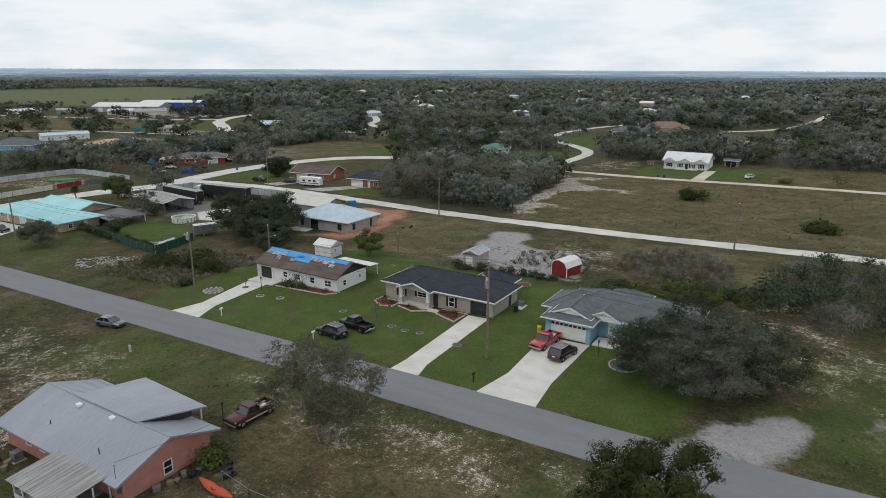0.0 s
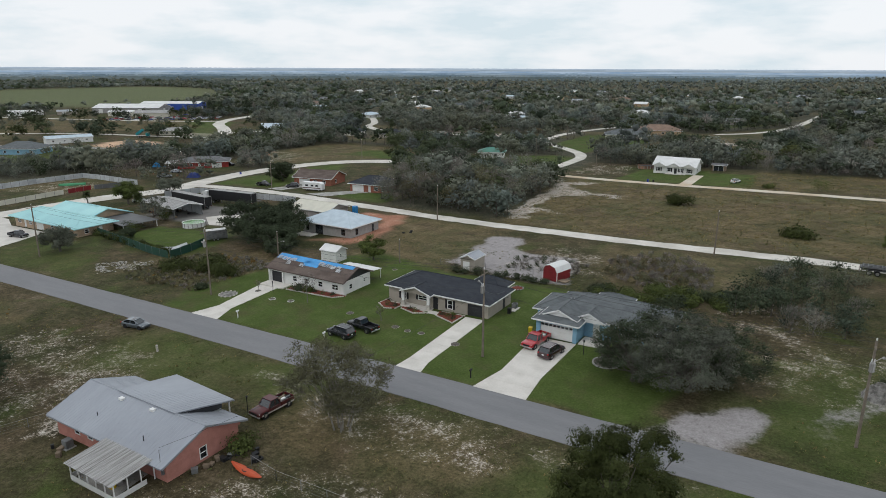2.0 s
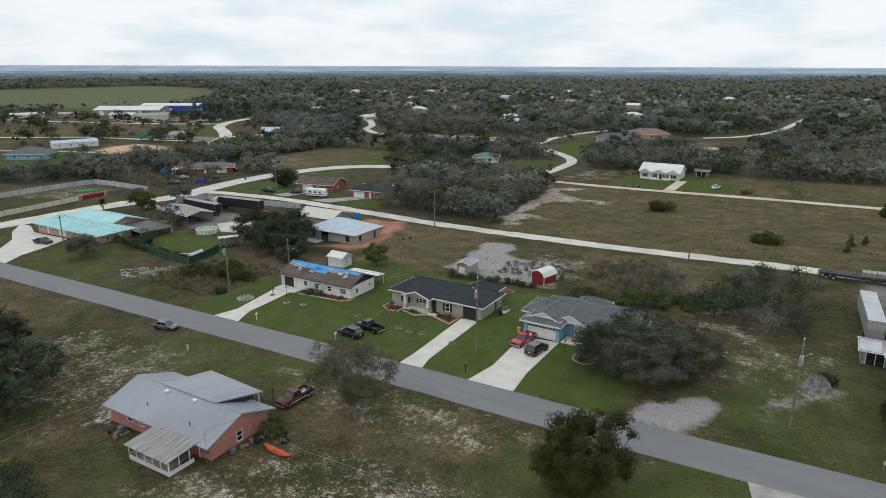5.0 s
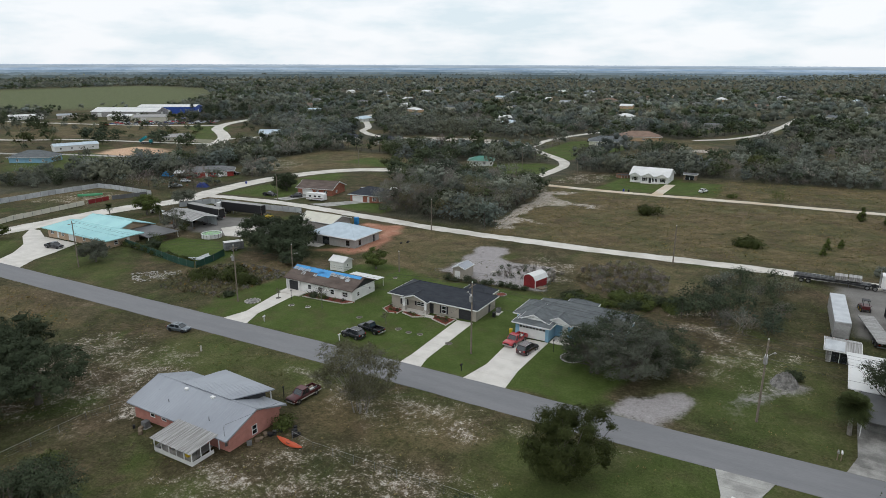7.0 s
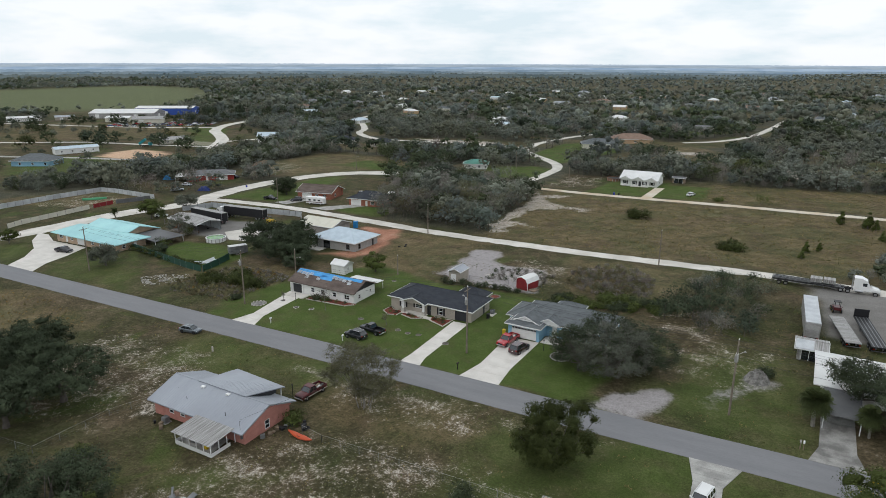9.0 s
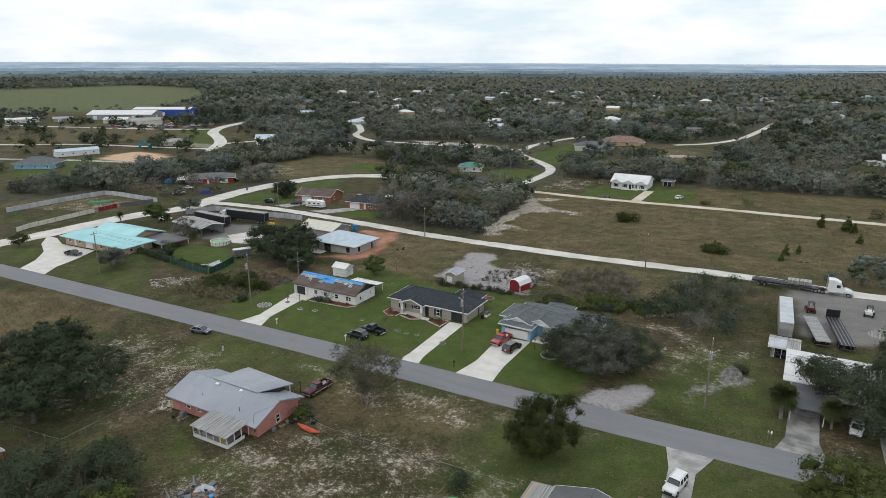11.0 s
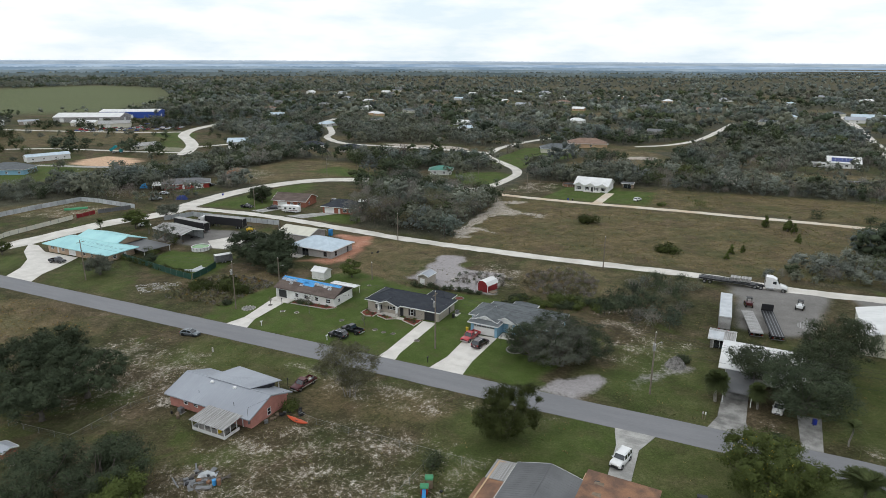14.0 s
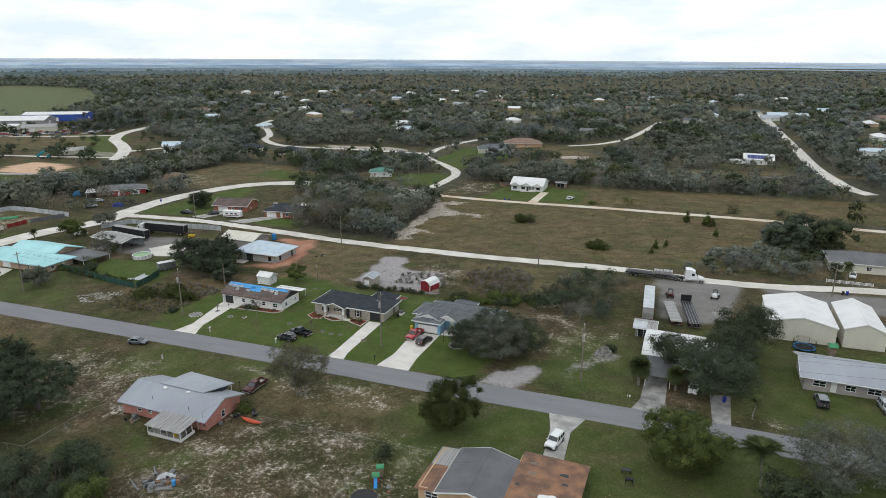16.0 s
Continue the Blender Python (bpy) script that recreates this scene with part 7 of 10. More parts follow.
def pickup(x, y, rz, paint, label, two_tone=None, load=False, category="pickup truck", tool_box=False):
    own = thing("pickup_truck", x, y, rz, label, category)
    w = 0.97
    bm = bmesh.new()
    loft(bm, [(-0.55, hull(w, 0.42, 1.12)), (0.9, hull(w, 0.42, 1.1)), (1.15, hull(w, 0.42, 1.1)), (2.35, hull(w * 0.98, 0.42, 1.04)), (2.7, hull(w * 0.9, 0.48, 0.92))])
    part("body", bm, paint, own)
    cabin(own, paint, -0.5, -0.3, 0.7, 1.25, w * 0.92, 1.1, 1.78, 0.82, pillars=(0.45,))
    # open bed
    for y0, y1 in ((-w, -w + 0.12), (w - 0.12, w)):
        bm = bmesh.new()
        box(bm, -2.75, -0.58, y0, y1, 0.5, 1.14, bevel=0.03)
        part("bed_side", bm, paint, own)
    bm = bmesh.new()
    box(bm, -2.8, -2.72, -w + 0.02, w - 0.02, 0.55, 1.1, bevel=0.02)
    part("tailgate", bm, paint, own)
    bm = bmesh.new()
    box(bm, -2.72, -0.58, -w + 0.12, w - 0.12, 0.56, 0.64)
    part("bed_floor", bm, "black", own)
    if tool_box:
        bm = bmesh.new()
        box(bm, -1.1, -0.62, -w + 0.05, w - 0.05, 0.9, 1.24, bevel=0.03)
        part("tool_box", bm, "chrome", own)
    if two_tone:
        for s in (-1, 1):
            bm = bmesh.new()
            box(bm, -2.72, 2.3, s * (w + 0.004) - 0.006, s * (w + 0.004) + 0.006, 0.5, 0.68)
            part("side_stripe", bm, two_tone, own)
    if load:
        rnd = random.Random(3)
        for k in range(9):
            bm = bmesh.new()
            a = rnd.uniform(-2.6, -1.2)
            b = rnd.uniform(-0.7, 0.5)
            box(bm, a, a + rnd.uniform(0.4, 1.2), b, b + rnd.uniform(0.08, 0.4), 0.64 + 0.06 * k, 0.75 + 0.08 * k, m=Matrix.Translation((-1.8, 0, 0)) @ Matrix.Rotation(rnd.uniform(-0.25, 0.25), 4, "Z") @ Matrix.Translation((1.8, 0, 0)))
            part("load_piece", bm, rnd.choice(["white", "galv", "wood", "steel", "white"]), own)
    wells(own, (-1.75, 1.75), w, 0.4)
    for px in (-1.75, 1.75):
        for s in (-1, 1):
            add_wheel(own, px, s * (w - 0.1), 0.39, 0.26)
    lamps(own, 2.6, -2.8, w, 0.84, 0.9)
    mirrors(own, "black", 1.0, w * 0.95, 1.14)
    for px in (-2.9, 2.6):
        bm = bmesh.new()
        box(bm, px, px + 0.16, -w * 0.95, w * 0.95, 0.42, 0.6, bevel=0.03)
        part("bumper", bm, "chrome", own)
    bm = bmesh.new()
    box(bm, 2.62, 2.73, -0.5, 0.5, 0.64, 0.9, bevel=0.02)
    part("grille", bm, "black", own)
    plate(own, -2.91, 0.62, -1)
    return own


M["carglass"] = mat("tinted_car_glass", (0.02, 0.024, 0.028), (0.025, 0.03, 0.034), 1.0, 0.05, fine=0.0, spec=0.7, coat=0.5)
sedan(-48.9, -8.9, 12, "greycar", "glossy dark slate sedan with sunroof on the verge")
suv(-17.3, 4.0, 176, "blackcar", "black crossover parked on the lawn")
pickup(-16.0, 7.7, 172, "blackcar", "black pickup with open bed on the lawn")
pickup(10.0, 15.0, 262, "redcar", "red pickup with gear in its bed", load=True)
suv(13.4, 12.6, 80, "darkred", "dark red crossover on a concrete driveway")
pickup(-9.7, -17.9, 266, "maroon", "faded maroon pickup loaded with boards", "stone", load=True)
suv(49.3, -17.4, 258, "whitecar", "white estate car on an old driveway", boxy=True)
suv(92.0, 11.6, 92, "greycar", "dark grey off-roader with a spare wheel", spare=True, boxy=True)
suv(102.3, 12.6, 278, "silver", "silver boxy off-roader on a driveway", boxy=True)
sedan(70.4, 9.2, 262, "whitecar", "white car half under an oak")
sedan(111.0, 93.0, 260, "whitecar", "white car beside a grey-roofed house")
pickup(-132.6, 15.4, 10, "blackcar", "black pickup on a curved driveway")
pickup(-133.5, 101.0, 12, "blackcar", "black pickup at a road's edge")
suv(-121.4, 103.0, 215, "blackcar", "dark crossover outside a brick house")
suv(-104.0, 124.0, 20, "blackcar", "dark car behind a brick house")
sedan(-191.6, 108.0, 20, "silver", "silver car in a cluttered yard")
pickup(-184.4, 97.0, 60, "silver", "grey pickup in a cluttered yard")
suv(-188.0, 133.0, 30, "blackcar", "dark car outside a red house")
sedan(-147.0, 60.0, 40, "whitecar", "white car beside black trailers")
sedan(-97.6, 221.0, 90, "whitecar", "white car under a green-roofed porch")
sedan(15.6, 176.0, 70, "whitecar", "white car abandoned on grass")
sedan(-151.5, 301.0, 10, "whitecar", "white van-like car on a sandy road")
sedan(122.0, 430.0, 0, "whitecar", "white car in a far driveway")
sedan(-78.0, 331.0, 20, "blackcar", "dark car beside a far house")

# rows of cars in a salvage yard far off
_r = random.Random(8)
protos = [sedan(-470, 322, 30, "silver", "silver car in a crowded salvage yard", group="salvage yard cars"), suv(-476, 330, 30, "whitecar", "white car in a crowded salvage yard", group="salvage yard cars"), sedan(-482, 338, 30, "blackcar", "dark car in a crowded salvage yard", group="salvage yard cars"), suv(-464, 316, 30, "redcar", "red car in a crowded salvage yard", group="salvage yard cars"), sedan(-488, 346, 30, "bluecar", "blue car in a crowded salvage yard", group="salvage yard cars")]
for k in range(44):
    i, j = k % 11, k // 11
    px, py = -500 + i * 6.6 + j * 4.0 + _r.uniform(-1.5, 1.5), 286 + i * 5.4 - j * 6.5 + _r.uniform(-1.5, 1.5)
    copy_thing(_r.choice(protos), pose(px, py, gz(px, py), 0, 0, 40 + _r.uniform(-20, 20) + 180 * (k % 2)))


def semi_trailer(x, y, rz, L, label, kind="box", paint="black"):
    """A trailer that reaches from its rear (local x = 0) to L."""
    own = thing("semi_trailer", x, y, rz, label, "trailer")
    w = 1.28
    if kind == "box":
        bm = bmesh.new()
        box(bm, 0, L, -w, w, 1.05, 3.95, bevel=0.04)
        part("body", bm, paint, own)
        for s in (-1, 1):
            bm = bmesh.new()
            box(bm, -0.03, 0.0, s * w / 2 - w * 0.46, s * w / 2 + w * 0.46, 1.15, 3.8)
            part("rear_door", bm, paint, own)
        bm = bmesh.new()
        box(bm, -0.06, -0.03, -w, w, 3.8, 3.95)
        box(bm, -0.06, -0.03, -w, -w + 0.1, 1.05, 3.8)
        box(bm, -0.06, -0.03, w - 0.1, w, 1.05, 3.8)
        part("door_frame", bm, "chrome", own)
        bm = bmesh.new()
        box(bm, 0.03, L - 0.03, -w + 0.03, w - 0.03, 3.95, 3.99)
        part("roof", bm, "galv" if paint == "black" else "fencegrey", own)
    else:
        bm = bmesh.new()
        box(bm, 0, L, -w, w, 1.25, 1.4)
        part("deck", bm, paint, own)
        bm = bmesh.new()
        box(bm, 0.1, L - 0.1, -0.1, 0.06, 1.4, 1.425)
        row_of("deck_strip", bm, "galv" if kind == "flat_pale" else "steel", own, [(0, -0.95 + 0.63 * i, 0) for i in range(4)])
        if kind == "flat_head":
            bm = bmesh.new()
            box(bm, L - 0.15, L, -w, w, 1.4, 3.0, bevel=0.03)
            part("headboard", bm, "black", own)
    for s in (-1, 1):
        bm = bmesh.new()
        box(bm, 0.2, L - 1.0, s * 0.55 - 0.08, s * 0.55 + 0.08, 0.85, 1.25)
        part("frame_rail", bm, "steel", own)
        bm = bmesh.new()
        box(bm, L * 0.72, L * 0.72 + 0.15, s * 0.8 - 0.08, s * 0.8 + 0.08, 0.05, 1.05)
        part("landing_leg", bm, "steel", own)
    for px in (1.6, 2.95):
        for s in (-1, 1):
            add_wheel(own, px, s * 1.0, 0.5, 0.5)
    bm = bmesh.new()
    box(bm, -0.02, 0.08, -w, w, 0.55, 0.68)
    part("rear_bar", bm, "steel", own)
    for s in (-1, 1):
        bm = bmesh.new()
        box(bm, -0.05, 0.0, s * 1.0 - 0.15, s * 1.0 + 0.15, 0.9, 1.05)
        part("tail_light", bm, "lamp_red", own)
    return own


def tractor_unit(x, y, rz, label, paint="whitecar"):
    """A long-nosed sleeper tractor; its rear axle pair is near x = 0, the nose at 7.4."""
    own = thing("truck", x, y, rz, label, "truck")
    bm = bmesh.new()
    for s in (-1, 1):
        box(bm, -1.4, 5.6, s * 0.42 - 0.07, s * 0.42 + 0.07, 0.75, 1.0)
    part("chassis", bm, "black", own)
    bm = bmesh.new()
    loft(bm, [(1.6, [(-1.2, 1.0), (-1.2, 3.7), (1.2, 3.7), (1.2, 1.0)]), (3.0, [(-1.22, 1.0), (-1.2, 3.75), (1.2, 3.75), (1.22, 1.0)]), (4.2, [(-1.15, 1.0), (-1.0, 3.2), (1.0, 3.2), (1.15, 1.0)]), (4.9, [(-1.1, 1.0), (-1.0, 2.0), (1.0, 2.0), (1.1, 1.0)])])
    part("cab", bm, paint, own)
    bm = bmesh.new()
    loft(bm, [(4.85, hull(1.0, 0.85, 2.05, 0.86)), (6.2, hull(0.98, 0.85, 1.75, 0.82)), (6.75, hull(0.86, 0.7, 1.45, 0.85))])
    part("hood", bm, paint, own)
    bm = bmesh.new()
    quad(bm, [(4.26, -0.96, 3.15), (4.95, -0.96, 2.08), (4.95, 0.96, 2.08), (4.26, 0.96, 3.15)])
    quad(bm, [(4.24, -0.96, 3.13), (4.24, 0.96, 3.13), (4.9, 0.96, 2.05), (4.9, -0.96, 2.05)])
    part("windscreen", bm, "carglass", own)
    for s in (-1, 1):
        bm = bmesh.new()
        box(bm, 3.35, 4.15, s * 1.17 - 0.02, s * 1.17 + 0.02, 2.05, 2.75)
        part("side_window", bm, "carglass", own)
        bm = bmesh.new()
        tube(bm, (2.0, s * 1.0, 0.85), (3.6, s * 1.0, 0.85), 0.32, n=12)
        part("fuel_tank", bm, "chrome", own)
        bm = bmesh.new()
        tube(bm, (1.4, s * 1.05, 0.9), (1.4, s * 1.05, 4.1), 0.08, n=8)
        part("exhaust_stack", bm, "chrome", own)
        bm = bmesh.new()
        box(bm, 6.5, 6.72, s * 0.72 - 0.14, s * 0.72 + 0.14, 1.0, 1.25, bevel=0.03)
        part("headlight", bm, "lamp_clear", own)
    bm = bmesh.new()
    box(bm, 6.6, 6.82, -0.95, 0.95, 0.4, 0.72, bevel=0.05)
    part("bumper", bm, "chrome", own)
    bm = bmesh.new()
    box(bm, -0.7, 0.5, -0.45, 0.45, 1.0, 1.15)
    part("fifth_wheel", bm, "black", own)
    for px in (-0.7, 0.7):
        for s in (-1, 1):
            add_wheel(own, px, s * 0.98, 0.5, 0.5)
    for s in (-1, 1):
        add_wheel(own, 5.9, s * 1.02, 0.5, 0.3)
    return own


# the white tractor with a long open trailer on the limerock road's shoulder
semi_trailer(50.6, 75.6, -1.5, 14.6, "dark open flatbed trailer with steel racks", "flat_dark", "black")
tractor_unit(65.2, 75.2, -1.5, "white sleeper tractor hitched to a flatbed trailer")
for k, (a, n) in enumerate(((59.6, "pale aluminium side kit on the flatbed"), (62.2, "pale aluminium side kit on the flatbed"))):
    o = thing("cargo_crate", a, 75.5, -1.5, n, "crate", z=gz(a, 75.5) + 1.43)
    bm = bmesh.new()
    box(bm, -1.2, 1.2, -1.1, 1.1, 0, 0.95, bevel=0.04)
    part("body", bm, "galv", o)
    for s in (-1.12, 1.12):
        bm = bmesh.new()
        box(bm, -0.03, 0.03, -0.02, 0.02, 0.05, 0.92)
        row_of("rib", bm, "chrome", o, [(-1.0 + 0.4 * i, s, 0) for i in range(6)])
rack = thing("steel_rack", 51.0, 75.6, -1.5, "dark steel bars stacked along a flatbed", "rack", z=gz(51, 75.6) + 1.43)
bm = bmesh.new()
tube(bm, (0.2, -1.2, 0.28), (0.2, 1.2, 0.28), 0.06, n=6)
row_of("cross_bar", bm, "steel", rack, [(0.75 * i, 0, 0) for i in range(10)])
for s in (-1.1, 0, 1.1):
    bm = bmesh.new()
    box(bm, 0, 7.4, s - 0.06, s + 0.06, 0, 0.22)
    part("side_bar", bm, "steel", rack)
semi_trailer(59.4, 40.2, 93.0, 16.2, "long white box trailer with an open slatted rear", "box", "galv")
semi_trailer(66.0, 40.0, 101.0, 13.5, "flatbed trailer with pale aluminium deck", "flat_pale", "galv")
semi_trailer(70.0, 39.6, 99.0, 15.5, "black flatbed trailer with a headboard", "flat_head", "black")
semi_trailer(-108.0, 72.2, 186.0, 17.0, "long black box trailer parked by a fence", "box", "black")
tractor_unit(-124.0, 70.5, 186.0, "white tractor hitched to a black trailer")
semi_trailer(-116.4, 61.8, 176.0, 16.5, "black box trailer parked beside an open shed", "box", "black")
semi_trailer(95.0, 250.5, 8.0, 14.0, "old dark flatbed trailer in a meadow", "flat_dark", "steel")

# small cargo trailer beside the green fence
o = thing("cargo_trailer", -84.0, 37.0, 60, "grey enclosed cargo trailer with a pale roof", "trailer")
bm = bmesh.new()
box(bm, -2.6, 2.6, -1.1, 1.1, 0.5, 2.6, bevel=0.05)
part("body", bm, "steel", o)
bm = bmesh.new()
box(bm, -2.55, 2.55, -1.05, 1.05, 2.6, 2.66)
part("roof", bm, "whiteroof", o)
for s in (-1, 1):
    add_wheel(o, 0.3, s * 1.0, 0.35)
    add_wheel(o, -0.6, s * 1.0, 0.35)

# campers
def camper(x, y, rz, L, label):
    own = thing("camper", x, y, rz, label, "camper")
    bm = bmesh.new()
    loft(bm, [(-L / 2, [(-1.2, 0.6), (-1.2, 2.9), (1.2, 2.9), (1.2, 0.6)]), (L / 2 - 1.4, [(-1.2, 0.5), (-1.2, 3.0), (1.2, 3.0), (1.2, 0.5)]), (L / 2 - 0.2, [(-1.1, 0.5), (-1.1, 2.6), (1.1, 2.6), (1.1, 0.5)]), (L / 2, [(-1.0, 0.5), (-1.0, 1.3), (1.0, 1.3), (1.0, 0.5)])])
    part("body", bm, "whitecar", own)
    for s in (-1, 1):
        bm = bmesh.new()
        box(bm, -L / 2 + 0.1, L / 2 - 0.6, s * 1.21 - 0.01, s * 1.21 + 0.01, 1.0, 1.22)
        part("stripe", bm, "maroon", own)
        bm = bmesh.new()
        box(bm, -0.5, 0.5, s * 1.21 - 0.015, s * 1.21 + 0.015, 1.6, 2.2)
        row_of("window", bm, "carglass", own, [(-L * 0.28, 0, 0), (0, 0, 0), (L * 0.24, 0, 0)])
        for px in (-L * 0.3, L * 0.32):
            add_wheel(own, px, s * 1.0, 0.4, 0.26)
    bm = bmesh.new()
    box(bm, -0.5, 0.4, -0.4, 0.4, 2.95, 3.2, bevel=0.05)
    part("roof_unit", bm, "plinth", own)
    return own


camper(-110.0, 101.6, 12, 7.6, "white motorhome with maroon stripes beside a driveway")
camper(88.5, 300.0, 5, 8.0, "white travel trailer outside a white house")


# ---- poles, cables, fences and yard things ----
def utility_pole(x, y, h, label, arm=True, transformer=False, lamp=None, rz=0):
    own = thing("utility_pole", x, y, rz, label, "utility pole")
    bm = bmesh.new()
    tube(bm, (0, 0, -0.8), (0, 0, h), 0.17, 0.11, n=10)
    part("pole", bm, "pole", own)
    if arm:
        bm = bmesh.new()
        box(bm, -0.06, 0.06, -1.1, 1.1, h - 0.7, h - 0.58)
        part("crossarm", bm, "pole", own)
    bm = bmesh.new()
    lathe(bm, [(0.05, h - 0.02), (0.09, h + 0.06), (0.05, h + 0.12), (0.08, h + 0.18), (0.03, h + 0.26)], 8)
    part("insulator", bm, "plinth", own)
    if transformer:
        bm = bmesh.new()
        lathe(bm, [(0.18, h - 3.3), (0.27, h - 3.2), (0.27, h - 2.3), (0.2, h - 2.2), (0.05, h - 2.1)], 14, c=(0.0, -0.42))
        t = part("transformer", bm, "galv", own, "pale grey transformer can")
        bm = bmesh.new()
        tube(bm, (0.12, -0.42, h - 2.2), (0.12, -0.42, h - 1.85), 0.04, n=6)
        row_of("bushing", bm, "plinth", t, [(0, 0, 0), (-0.24, 0, 0)])
    if lamp is not None:
        bm = bmesh.new()
        d = Vector((math.cos(lamp), math.sin(lamp), 0))
        tube(bm, (0, 0, h - 2.4), tuple(d * 1.2 + Vector((0, 0, h - 2.0))), 0.035, n=6)
        part("lamp_arm", bm, "galv", own)
        bm = bmesh.new()
        c = d * 1.35 + Vector((0, 0, h - 2.05))
        lathe(bm, [(0.08, c.z - 0.12), (0.17, c.z - 0.1), (0.17, c.z + 0.02), (0.08, c.z + 0.12)], 10, c=(c.x, c.y))
        part("lamp_head", bm, "galv", own)
    return own


P1, P2, P3 = (-51.3, 8.0), (5.2, 7.5), (49.6, 6.0)
utility_pole(*P1, 12.4, "wooden utility pole with a transformer on the verge", transformer=True, lamp=-1.2)
utility_pole(*P2, 12.8, "tall wooden utility pole with a transformer", transformer=True, lamp=2.6)
utility_pole(*P3, 12.0, "wooden utility pole with a street lamp", transformer=True, lamp=0.8)
utility_pole(-108.0, 7.5, 12.0, "wooden utility pole beyond a small tree")
utility_pole(106.0, 7.0, 12.0, "wooden utility pole at the street's far end")
for x, y in ((-46.5, 80.0), (24.6, 76.0), (-125.3, 96.8), (103.0, 73.8), (-148.6, 178.5), (-178.4, 138.0), (-34.2, 176.5), (-75.1, 214.5), (-187.5, 108.0), (-92.0, 300.0), (33.0, 430.0), (118.0, 330.0)):
    utility_pole(x, y, 9.5 if y < 100 else 9.0, "slim wooden utility pole beside a dirt road", arm=False, lamp=1.0 if x < -100 else None)
utility_pole(-56.2, 30.2, 6.5, "thin grey metal pole with a floodlight", arm=False, lamp=0.5)
utility_pole(-32.0, 41.0, 5.0, "short wooden service pole in grass", arm=False)


def cable(name, pts, sag, label, r=0.016):
    """One unbroken sweep from post to post."""
    line = []
    for a, b in zip(pts, pts[1:]):
        a, b = Vector(a), Vector(b)
        line += [a.lerp(b, i / 12) - Vector((0, 0, sag * 4 * i / 12 * (1 - i / 12))) for i in range(12)]
    line.append(Vector(pts[-1]))
    bm = bmesh.new()
    rings = []
    for i, p in enumerate(line):
        d = (line[min(i + 1, len(line) - 1)] - line[max(i - 1, 0)]).normalized()
        u = d.cross(Vector((0, 0, 1))).normalized()
        w = u.cross(d)
        rings.append([bm.verts.new(p + u * x * r + w * z * r) for x, z in ((1, 0), (0, 1), (-1, 0), (0, -1))])
    for a, b in zip(rings, rings[1:]):
        for k in range(4):
            bm.faces.new((a[k], a[(k + 1) % 4], b[(k + 1) % 4], b[k]))
    ob = part(name, bm, "wire", None)
    return tagged(ob, label, "cable")


for dy, dz in ((-1.0, -0.55), (1.0, -0.55), (0.0, 0.25), (0.0, -3.0)):
    tops = [(x, y + dy, gz(x, y) + h + dz) for x, y, h in ((-108.0, 7.5, 12.0), (*P1, 12.4), (*P2, 12.8), (*P3, 12.0), (106.0, 7.0, 12.0))]
    cable("power_line", tops, 1.1, "sagging overhead power line along the street")
cable("service_drop", [(P1[0], P1[1], gz(*P1) + 9.6), (-44.0, 21.0, gz(-44, 21) + 3.6)], 0.6, "thin service cable to a white house")
cable("service_drop", [(P2[0], P2[1], gz(*P2) + 9.8), (-0.4, 26.0, gz(0, 26) + 3.2)], 0.5, "thin service cable to a taupe house")
cable("service_drop", [(P3[0], P3[1], gz(*P3) + 9.4), (63.0, 24.0, gz(63, 24) + 3.4)], 0.6, "thin service cable to a carport house")
cable("service_drop", [(P2[0], P2[1], gz(*P2) + 9.8), (-8.7, -33.6, gz(-8.7, -33.6) + 3.9)], 1.2, "thin service cable across the street")


def sheet_fence(name, pts, h, material, label, step=2.4, lean=0.03):
    """A fence of separate sheets between posts."""
    own = thing(name, pts[0][0], pts[0][1], 0, label, "fence")
    base = own.matrix_basis.translation
    rnd = random.Random(len(pts) * 7 + int(abs(pts[0][0])))
    for (x0, y0), (x1, y1) in zip(pts, pts[1:]):
        L = math.hypot(x1 - x0, y1 - y0)
        n = max(1, int(L / step))
        for i in range(n):
            a, b = Vector((x0 + (x1 - x0) * i / n, y0 + (y1 - y0) * i / n, 0)), Vector((x0 + (x1 - x0) * (i + 1) / n, y0 + (y1 - y0) * (i + 1) / n, 0))
            d = (b - a).normalized()
            nrm = Vector((-d.y, d.x, 0))
            a.z, b.z = gz(a.x, a.y), gz(b.x, b.y)
            hh = h + rnd.uniform(-0.05, 0.05)
            sh = nrm * rnd.uniform(-lean, lean)
            bm = bmesh.new()
            A, B = a - base + d * 0.03, b - base - d * 0.03
            for f, o in ((1, 0.02), (-1, -0.02)):
                quad(bm, [A + nrm * o - Vector((0, 0, 0.1)), B + nrm * o - Vector((0, 0, 0.1)), B + nrm * o + sh + Vector((0, 0, hh)), A + nrm * o + sh + Vector((0, 0, hh))][::f])
            quad(bm, [A + nrm * 0.02 + sh + Vector((0, 0, hh)), B + nrm * 0.02 + sh + Vector((0, 0, hh)), B - nrm * 0.02 + sh + Vector((0, 0, hh)), A - nrm * 0.02 + sh + Vector((0, 0, hh))])
            part("panel", bm, material, own)
            bm = bmesh.new()
            box(bm, -0.05, 0.05, -0.05, 0.05, -0.3, hh + 0.05, m=Matrix.Translation(a - base))
            part("post", bm, "steel", own)
    return own


